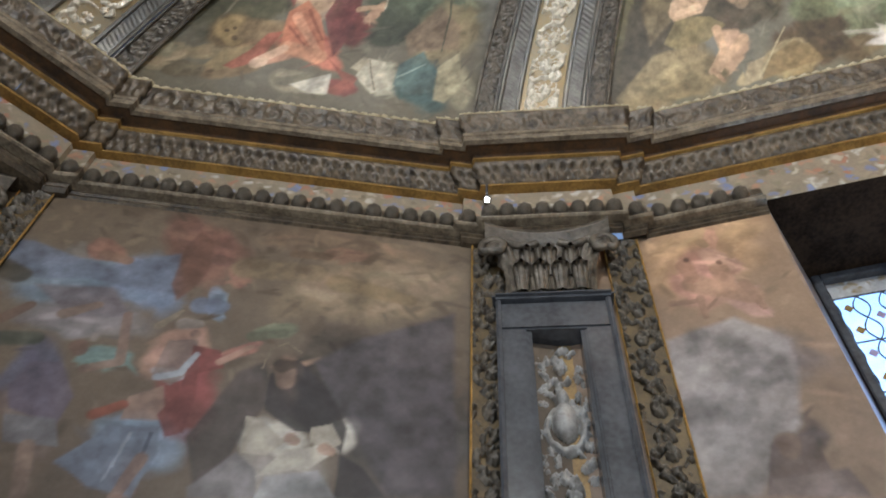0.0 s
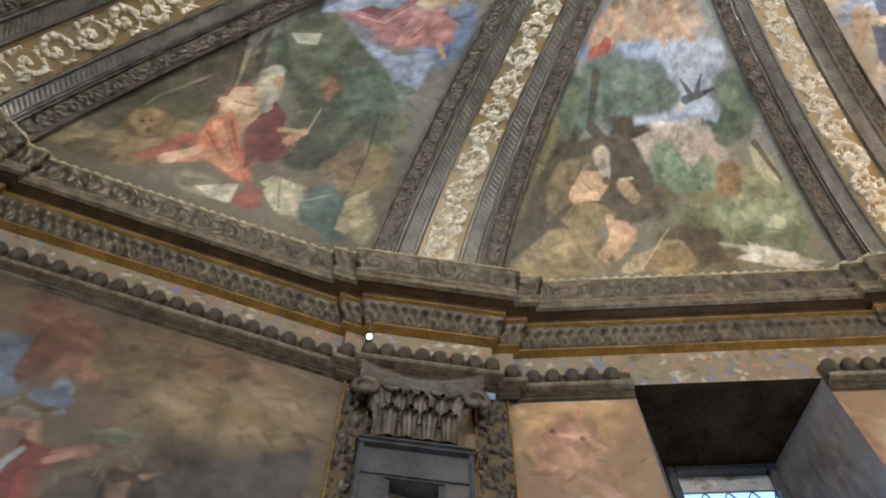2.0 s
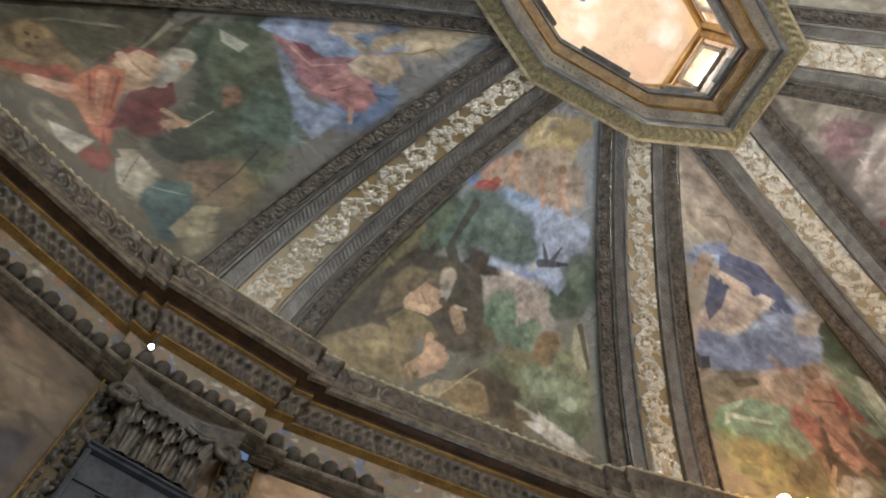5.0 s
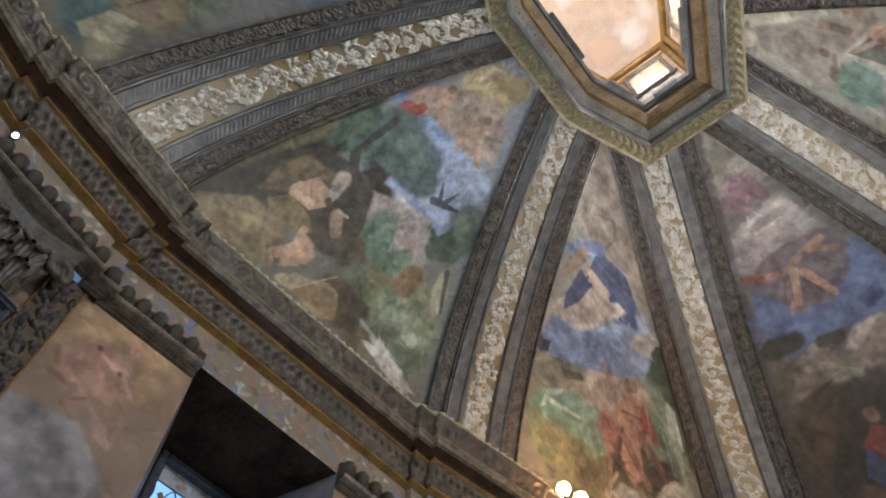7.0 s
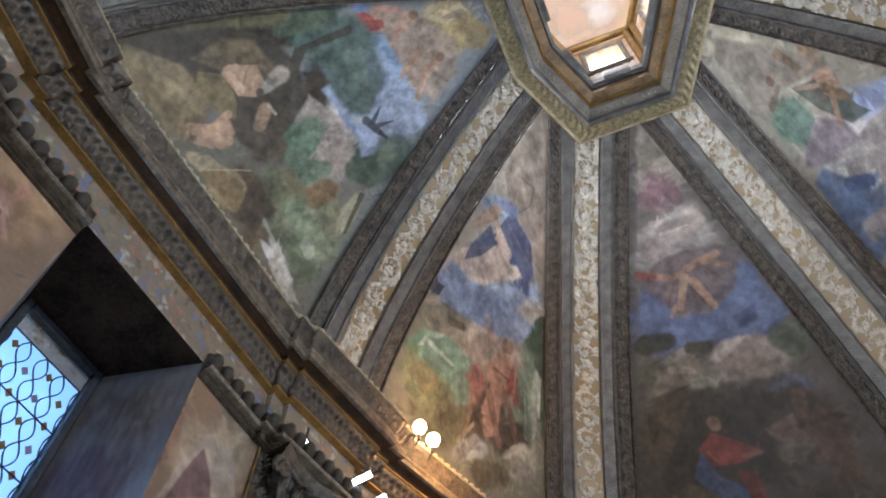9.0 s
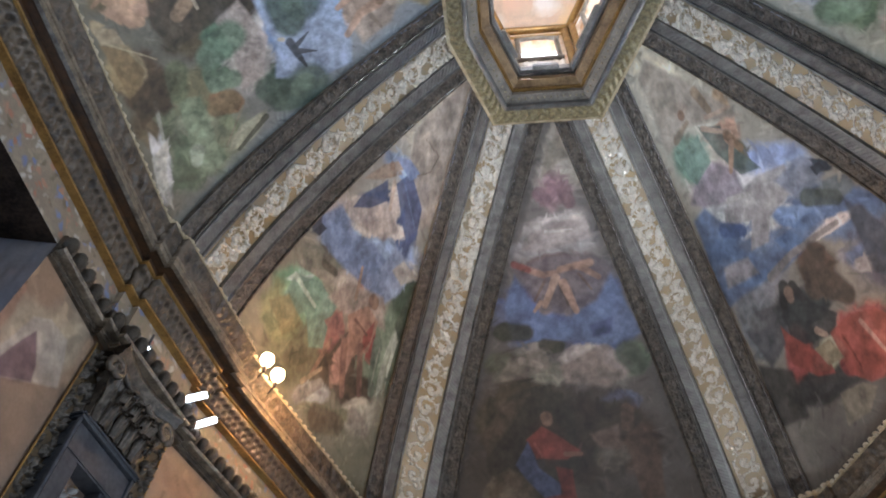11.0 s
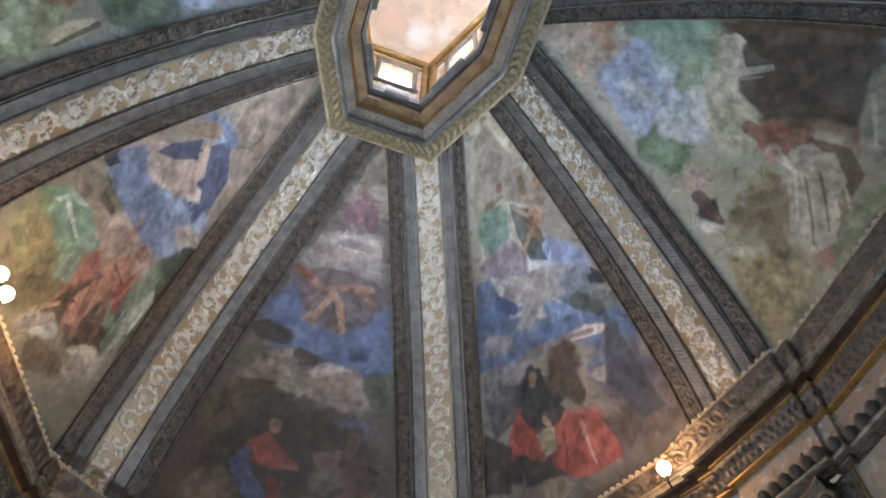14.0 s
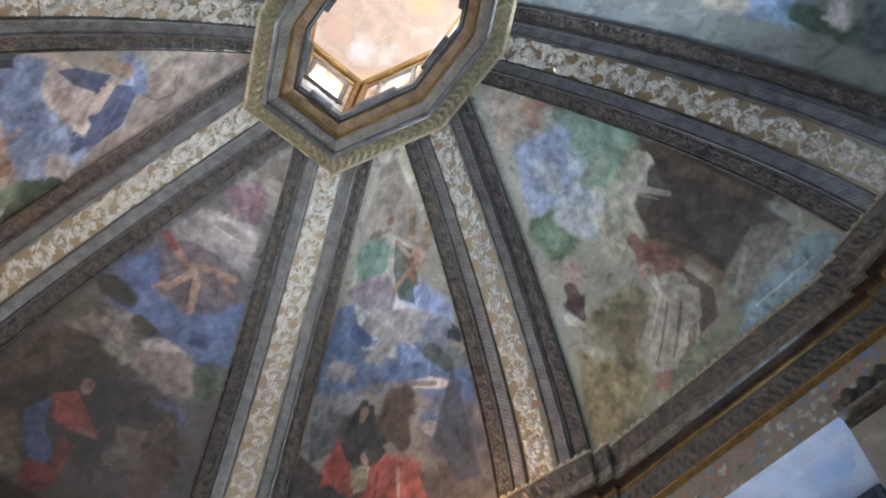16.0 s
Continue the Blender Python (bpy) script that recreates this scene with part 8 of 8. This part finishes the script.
# ---- lantern ----
lantern = thing("lantern", "sunlit ochre and white lantern with windows over the oculus", "lantern", kind="structure")
Z0, Z1 = 8.5, 10.2
c8 = octa_path(-0.12)
for i in range(8):
    p, q = c8[i], c8[(i + 1) % 8]
    d, length = unit(q - p), np.linalg.norm(q - p)
    n = np.array([d[1], -d[0]])
    n = n if n @ (p + q) > 0 else -n
    w = min(0.42, length * 0.55)
    u0, u1, z0, z1 = (length - w) / 2, (length + w) / 2, 9.3, 9.92

    def at(u, z, o=0.0):
        return (*(p + d * u + n * o), z)

    faces = [(at(0, Z0), at(length, Z0), at(length, z0), at(0, z0)), (at(0, z1), at(length, z1), at(length, Z1), at(0, Z1)), (at(0, z0), at(u0, z0), at(u0, z1), at(0, z1)), (at(u1, z0), at(length, z0), at(length, z1), at(u1, z1))]
    for a, b in (((u0, z0), (u1, z0)), ((u1, z0), (u1, z1)), ((u1, z1), (u0, z1)), ((u0, z1), (u0, z0))):
        faces.append((at(*a), at(*b), at(*b, 0.14), at(*a, 0.14)))
    vs = [v for f in faces for v in f]
    side = part("drum_wall", (vs, [], [tuple(range(4 * j, 4 * j + 4)) for j in range(len(faces))]), LANTERN, lantern)
    part("window_frame", merged([tube([at(u0, z0, -0.012), at(u0, z1, -0.012)], 0.028, 6), tube([at(u1, z0, -0.012), at(u1, z1, -0.012)], 0.028, 6), tube([at(u0 - 0.03, z1, -0.012), at((u0 + u1) / 2, z1 + 0.05, -0.012), at(u1 + 0.03, z1, -0.012)], 0.028, 6), tube([at(u0 - 0.04, z0, -0.02), at(u1 + 0.04, z0, -0.02)], 0.03, 6)]), STUCCO, lantern, "grey moulded window frame", True)
    part("sky_behind", ([at(u0 - 0.1, z0 - 0.1, 0.16), at(u1 + 0.1, z0 - 0.1, 0.16), at(u1 + 0.1, z1 + 0.1, 0.16), at(u0 - 0.1, z1 + 0.1, 0.16)], [], [(0, 1, 2, 3)]), DAYLIGHT, lantern, "bright daylight outside the lantern")
    y, x = np.meshgrid(np.linspace(0, w * 1.2, 40), np.linspace(-0.13, 0.13, 24), indexing="ij")
    h = 0.03 * scroll_height(y, x, 0.13, 0.2)
    g = np.array([[at(u0 - 0.1 * w + y[a, b], 9.12 + x[a, b], -0.006 - h[a, b]) for b in range(24)] for a in range(40)])
    part("scroll_panel", grid_mesh(g), WHITE, lantern, "white scrollwork under the window", True)
    for u in (0.06, length - 0.06):
        part("corner_pilaster", merged([tube([at(u, Z0), at(u, Z1)], 0.045, 8)]), GOLD, lantern, "gilded corner strip", True)
    part("drum_cornice", merged([tube([at(0, Z1, -0.02), at(length, Z1, -0.02)], 0.05, 8), tube([at(0, 10.05, 0), at(length, 10.05, 0)], 0.022, 6)]), GOLD, lantern, "", True)
rows = []
for t in np.linspace(0, 1, 9):
    rows.append([(*(RING.mean(0) + (v - RING.mean(0)) * max(0.04, math.cos(t * math.pi / 2))), Z1 + 0.75 * math.sin(t * math.pi / 2)) for v in c8])
part("dome", grid_mesh(np.array(rows), True), YELLOW, lantern, "yellow painted cupola", True)

# ---- window niches ----
for k in OPEN:
    a, b, d, n = wall_frame(k)
    s0, s1 = OPEN[k]
    f0, f1 = a + d * s0 + n * WALL_OFF, a + d * s1 + n * WALL_OFF
    b0, b1 = a + d * (s0 + 0.27) + n * (WALL_OFF + 0.74), a + d * (s1 - 0.22) + n * (WALL_OFF + 0.74)
    top, low = 5.725, SILL
    win = thing("window_%d" % k, "leaded window of pale blue panes in a deep splayed niche", "window", kind="structure")
    # one niche's soffit is coloured as shaded, the other's as lit
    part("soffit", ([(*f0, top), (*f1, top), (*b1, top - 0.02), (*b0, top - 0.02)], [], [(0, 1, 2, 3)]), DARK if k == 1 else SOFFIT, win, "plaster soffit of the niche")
    # the strip of wall between the soffit and the frieze
    part("lintel", ([(*f0, top), (*f1, top), (*f1, 5.83), (*f0, 5.83)], [], [(0, 1, 2, 3)]), FRIEZE, win)
    for (p, q) in ((f0, b0), (f1, b1)):
        g = quad_grid(p, q, low, top, 70, 30)
        uu, vv = np.meshgrid(np.linspace(0, 1, 30), np.linspace(0.4, 0.98, 70))
        painted("reveal", g, paint_of(uu, vv, REVEAL[0], REVEAL[1], 50 + k), win)
    part("sill", ([(*f0, low), (*f1, low), (*b1, low + 0.3), (*b0, low + 0.3)], [], [(0, 1, 2, 3)]), PLAIN, win)
    w = np.linalg.norm(b1 - b0)
    e = unit(b1 - b0)

    def place(u, z, o=0.0):
        return (*(b0 + e * u + n * o), z)

    zb, zt = low + 0.3, top - 0.02
    for u0, u1, z0, z1 in ((0, 0.06, zb, zt), (w - 0.06, w, zb, zt), (0.06, w - 0.06, zt - 0.06, zt), (0.06, w - 0.06, zb, zb + 0.06)):
        bm = bmesh.new()
        vs = [bm.verts.new(place(u, z, o)) for o in (-0.05, 0.05) for u, z in ((u0, z0), (u1, z0), (u1, z1), (u0, z1))]
        for f in ((0, 1, 2, 3), (4, 5, 6, 7), (0, 1, 5, 4), (1, 2, 6, 5), (2, 3, 7, 6), (3, 0, 4, 7)):
            bm.faces.new([vs[i] for i in f])
        bmesh.ops.bevel(bm, geom=bm.edges[:], offset=0.01, segments=1, affect="EDGES")
        part("frame_bar", bm, MARBLE, win, "grey stone frame")
    # a patterned strip at the head, then the leaded lights
    part("head_strip", ([place(0.06, zt - 0.2, 0.01), place(w - 0.06, zt - 0.2, 0.01), place(w - 0.06, zt - 0.06, 0.01), place(0.06, zt - 0.06, 0.01)], [], [(0, 1, 2, 3)]), HEAD, win, "patterned strip at the window head")
    pane = part("pane", ([place(0.06, zb, 0.03), place(w - 0.06, zb, 0.03), place(w - 0.06, zt - 0.06, 0.03), place(0.06, zt - 0.06, 0.03)], [], [(0, 1, 2, 3)]), GLASS, win, "rippled pale glass")
    pane.visible_shadow = False
    cell_w, cell_h = (w - 0.12) / 4, 0.2
    leads = []
    zz = np.linspace(zb, zt - 0.2, 160)
    for j in range(5):
        for ph in (0, 1):
            u = 0.06 + cell_w * j + 0.3 * cell_w * np.cos(np.pi * zz / cell_h + math.pi * (j + ph)) * (1 if 0 < j < 4 else 0.5)
            leads.append(tube([place(min(max(x, 0.06), w - 0.06), z, 0.015) for x, z in zip(u, zz)], 0.006, 4))
    for z in np.arange(zb + 0.1, zt - 0.2, cell_h * 2):
        leads.append(tube([place(0.06, z, 0.012), place(w - 0.06, z, 0.012)], 0.007, 4))
    part("lead_cames", merged(leads), LAMP_METAL, win, "dark lead lines between the panes")
    gems = {0: [], 1: []}
    for j in range(1, 5):
        for r in range(int((zt - zb - 0.3) / cell_h)):
            u, z = 0.06 + cell_w * (j - 0.5), zb + 0.1 + cell_h * (r + 0.5 * (j % 2))
            g = [place(u - 0.032, z, 0.012), place(u, z - 0.04, 0.012), place(u + 0.032, z, 0.012), place(u, z + 0.04, 0.012)]
            gems[(r + j) % 3 == 0].append((g, [], [(0, 1, 2, 3)]))
    part("amber_panes", merged(gems[0]), AMBER, win, "small amber glass diamonds")
    part("violet_panes", merged(gems[1]), VIOLET, win, "small violet glass diamonds")
    out = part("sky_behind", ([place(-0.3, zb - 0.3, 0.3), place(w + 0.3, zb - 0.3, 0.3), place(w + 0.3, zt + 0.3, 0.3), place(-0.3, zt + 0.3, 0.3)], [], [(0, 1, 2, 3)]), SKY, win, "bright daylight outside")

# ---- pilasters at the corners ----
def spiral(c, ex, ez, r, turns, hand, grow=0.9):
    t = np.linspace(0.05, 1, 40)
    return [c + ex * hand * r * x ** grow * math.cos(turns * 2 * math.pi * x) + ez * r * x ** grow * math.sin(turns * 2 * math.pi * x) for x in t]


for k in range(8):
    c = LIP[k]
    n0, n1 = wall_frame(k - 1)[3], wall_frame(k)[3]
    nc = unit(n0 + n1)
    e = np.array([nc[1], -nc[0]])
    e = e if e @ (LIP[(k + 1) % 8] - c) > 0 else -e
    ex, en, ez = np.array([*e, 0]), np.array([*nc, 0]), np.array([0, 0, 1.0])
    front = c + nc * 0.18
    o3 = np.array([*front, 0])

    def spot(x, y, z):
        """x across the face, y back into the wall, z up."""
        return o3 + ex * (x * 0.82 - 0.05) + en * y + ez * z

    def slab(x0, x1, y0, y1, z0, z1, bevel=0.012):
        bm = bmesh.new()
        vs = [bm.verts.new(spot(x, y, z)) for y in (y0, y1) for x, z in ((x0, z0), (x1, z0), (x1, z1), (x0, z1))]
        for f in ((0, 1, 2, 3), (4, 5, 6, 7), (0, 1, 5, 4), (1, 2, 6, 5), (2, 3, 7, 6), (3, 0, 4, 7)):
            bm.faces.new([vs[i] for i in f])
        bmesh.ops.recalc_face_normals(bm, faces=bm.faces)
        if bevel:
            bmesh.ops.bevel(bm, geom=bm.edges[:], offset=bevel, segments=2, affect="EDGES")
        return bm

    pil = thing("pilaster", "grey marble pilaster with stucco relief panel and carved capital", "pilaster", group="pilasters at the corners", kind="")
    top = 4.98
    part("shaft_back", slab(-0.38, 0.38, 0.165, 0.5, 0.0, top, 0), STUCCO, pil)
    part("gilded_panel", slab(-0.2, 0.2, 0.15, 0.185, 0.5, top - 0.2, 0), PANEL_GROUND, pil, "gilded ground of the relief panel")
    for x0, x1 in ((-0.39, -0.19), (0.19, 0.39)):
        part("marble_stile", slab(x0, x1, 0.0, 0.2, 0.0, top - 0.22), MARBLE, pil, "polished grey marble stile")
        m = (x0 + x1) / 2
        part("inner_edge", slab(*sorted((math.copysign(0.19, m), math.copysign(0.165, m))), 0.02, 0.2, 0.4, top - 0.22, 0.006), MARBLE, pil)
    part("marble_lintel", slab(-0.39, 0.39, 0.0, 0.2, top - 0.22, top), MARBLE, pil, "polished grey marble lintel")
    part("cap_moulding", slab(-0.43, 0.43, -0.05, 0.2, top, top + 0.05, 0.02), MARBLE, pil, "grey marble top moulding")
    part("outer_arris", merged([tube([spot(x, -0.005, 0), spot(x, -0.005, top)], 0.018, 6) for x in (-0.385, 0.385)]), MARBLE, pil)
    # stucco relief in the panel: scrolls and a plain upright swelling shape
    ys, xs = np.meshgrid(np.linspace(0, 2.6, 300), np.linspace(-0.165, 0.165, 30), indexing="ij")
    h = 0.075 * np.maximum(scroll_height(ys, xs, 0.165, 0.36) - 0.3, 0)
    zz = top - 0.26 - ys
    far = np.hypot(xs / 0.135, (ys - 0.58) / 0.15)
    wreath = 0.05 * np.clip(1 - ((far - 0.86) / 0.16) ** 2, 0, 1) ** 0.5 * (0.85 + 0.15 * np.sin(9 * np.arctan2(xs, ys - 0.58)))
    swell = 0.085 * np.sqrt(np.clip(1 - (xs / 0.085) ** 2 - ((ys - 0.53) / 0.115) ** 2, 0, 1))
    knob = 0.075 * np.sqrt(np.clip(1 - (xs / 0.045) ** 2 - ((ys - 0.385) / 0.06) ** 2, 0, 1))
    h = np.where(far < 1.0, 0.0, h)
    body = np.maximum(np.maximum(wreath, swell), knob)
    h = np.maximum(h, body)
    g = np.stack([np.stack([spot(xs[a, b], 0.149 - 1.25 * h[a, b], zz[a, b]) for b in range(30)]) for a in range(300)])
    part("stucco_relief", only_where(g, h > 0.01), PANEL_STUCCO, pil, "grey-white stucco relief of scrolls and swelling forms", True)
    # capital
    z0, z1 = top + 0.05, 5.5
    rows = []
    for t in np.linspace(0, 1, 16):
        half = 0.31 + 0.05 * t + 0.05 * t ** 4
        fr = -0.02 - 0.05 * t ** 3
        xs = np.linspace(-1, 1, 60)
        flute = 0.03 * np.abs(np.sin(xs * math.pi * 2.5 + math.pi / 2)) * (1 - 0.3 * t) + 0.012 * np.sin(xs * 40) * math.sin(t * 9)
        rows.append([spot(x * half, fr - f, z0 + (z1 - 0.09 - z0) * t) for x, f in zip(xs, flute)])
    part("bell", grid_mesh(np.array(rows)), STUCCO_DARK, pil, "leaf-carved bell of the capital", True)
    part("bell_core", slab(-0.33, 0.33, 0.0, 0.4, z0, z1, 0), STUCCO_DARK, pil)
    lv = []
    for row, (zb, zt, half, cnt) in enumerate(((z0, z0 + 0.2, 0.28, 4), (z0 + 0.12, z0 + 0.34, 0.24, 3))):
        for i in range(cnt):
            x = -half + 2 * half * (i + 0.5) / cnt
            for dx, r in ((0, 0.028), (-0.032, 0.019), (0.032, 0.019)):
                lv.append(tube([spot(x + dx * 0.6, -0.04, zb), spot(x + dx, -0.07, zb + (zt - zb) * 0.6), spot(x + dx * 1.3, -0.1, zt - abs(dx)), spot(x + dx * 1.3, -0.135, zt - 0.03 - abs(dx))], [r, r * 1.15, r, r * 0.5], 6))
    part("leaves", merged(lv), STUCCO_DARK, pil, "carved stucco leaves", True)
    for hand in (-1, 1):
        cc = spot(0.4 * hand, -0.09, z1 - 0.1)
        pts = spiral(cc, ex, ez, 0.085, 1.6, -hand)
        pts += [spot(hand * (0.33 - 0.25 * t), -0.08, z1 - 0.035 - 0.06 * math.sin(t * 2.6)) for t in np.linspace(0.1, 1, 8)]
        part("volute", merged([tube(pts, 0.026, 7)]), STUCCO_DARK, pil, "curled corner volute", True)
    rows = []
    for y, z in ((-0.1, z1 - 0.02), (-0.13, z1), (-0.13, z1 + 0.03), (-0.16, z1 + 0.04), (-0.16, z1 + 0.08), (0.3, z1 + 0.08)):
        rows.append([spot(0.47 * x, y + 0.09 * (1 - x * x), z) for x in np.linspace(-1, 1, 24)])
    part("abacus", grid_mesh(np.array(rows)), STUCCO_DARK, pil, "hollow-sided abacus", True)
    # leafy strips on the walls on both sides
    for sgn, wk, nn in ((-1, k - 1, n0), (1, k, n1)):
        d = wall_frame(wk)[2] * sgn
        base = c + nn * (WALL_OFF - 0.012)
        w0, w1, z_lo, z_hi = 0.26, 0.47, 2.6, 5.57
        ys, xs = np.meshgrid(np.linspace(0, z_hi - z_lo, 320), np.linspace(-0.105, 0.105, 26), indexing="ij")
        h = 0.07 * np.maximum(scroll_height(ys, xs * sgn, 0.105, 0.25) - 0.25, 0)
        g = np.empty((*ys.shape, 3))
        g[..., :2] = base + d * ((w0 + w1) / 2 + xs)[..., None] - nn * (h + 0.002)[..., None]
        g[..., 2] = z_hi - ys
        part("leaf_strip", only_where(g, h > 0.008), STUCCO_DARK, pil, "dark grey scrolling leaf strip", True)
        p0, p1 = base + d * w0, base + d * w1
        part("strip_ground", ([(*p0, z_lo), (*p1, z_lo), (*p1, z_hi), (*p0, z_hi)], [], [(0, 1, 2, 3)]), GOLD_DULL, pil, "dull gilded ground of the leaf strip")
        part("strip_edge", merged([tube([(*(p - nn * 0.01), z_lo), (*(p - nn * 0.01), z_hi)], 0.007, 6) for p in (p0, p1)]), GOLD, pil, "thin gilded edge")

# ---- lamps on the ledges ----
def floodlight(at, target, roll=0, name="ledge_floodlight"):
    lampo = thing(name, "small black floodlight with a white lit face on the ledge", "floodlight", group="floodlights on the ledges")
    lampo.matrix_world = look(at, target, roll)
    part("housing", box(0, 0, 0.05, 0.2, 0.07, 0.06, 0.012), LAMP_METAL, lampo)
    part("lit_face", box(0, 0, 0.017, 0.18, 0.05, 0.008, 0.002), LED, lampo, "white lit face")
    part("bracket", merged([tube([(-0.11, 0, 0.05), (-0.11, 0, 0.13), (0.11, 0, 0.13), (0.11, 0, 0.05)], 0.008, 6)]), LAMP_METAL, lampo)
    return lampo


def spot_head(at, target):
    lampo = thing("ledge_spotlight", "small round spotlight with a bright white lens on the ledge", "spotlight", group="spotlights on the ledges")
    lampo.matrix_world = look(at, target)
    part("barrel", merged([tube([(0, 0, 0.14), (0, 0, 0.12), (0, 0, 0.02), (0, 0, 0.0)], [0.012, 0.024, 0.027, 0.027], 14)]), LAMP_METAL, lampo, "", True)
    bm = bmesh.new()
    bmesh.ops.create_circle(bm, cap_ends=True, segments=16, radius=0.017, matrix=Matrix.Translation((0, 0, 0.004)))
    part("lens", bm, LED_BRIGHT, lampo, "glowing white lens")
    part("stem", merged([tube([(0, 0, 0.1), (0, 0.06, 0.12), (0, 0.12, 0.12)], 0.01, 6)]), LAMP_METAL, lampo)


for at in ((3.2, 2.22, 5.78), (3.16, -1.7, 5.77), (-3.62, -1.66, 5.72)):
    spot_head(at, (0.43, 1.74, 2.6))
for x, y in ((3.0, -2.3), (3.0, -2.58), (-3.4, -2.42)):
    floodlight((x, y, 5.86), (0.3, 0.6, 3.4), -40 if x > 0 else 40)


def bulb(at):
    b = thing("bare_bulb", "small bare warm bulb glowing on the cornice", "bulb", group="warm bulbs on the cornice")
    b.location = at
    rows = [[(r * math.cos(w), r * math.sin(w), z) for w in np.linspace(0, 2 * math.pi, 13)[:-1]] for r, z in ((0.015, -0.03), (0.045, 0.01), (0.064, 0.055), (0.055, 0.098), (0.024, 0.122), (0.003, 0.129))]
    part("glass", grid_mesh(np.array(rows), True), BULB, b, "glowing warm glass", True)
    part("socket", merged([tube([(0, 0, -0.09), (0, 0, -0.02)], 0.017, 8), tube([(0, 0, -0.085), (0.03 * at[0], 0.03 * at[1], -0.085), (0.1 * at[0], 0.1 * at[1], -0.06)], 0.009, 6)]), LAMP_METAL, b)


for at in ((2.714, -2.675, 6.617), (2.647, -2.829, 6.58), (-3.081, -2.639, 6.31)):
    bulb(at)
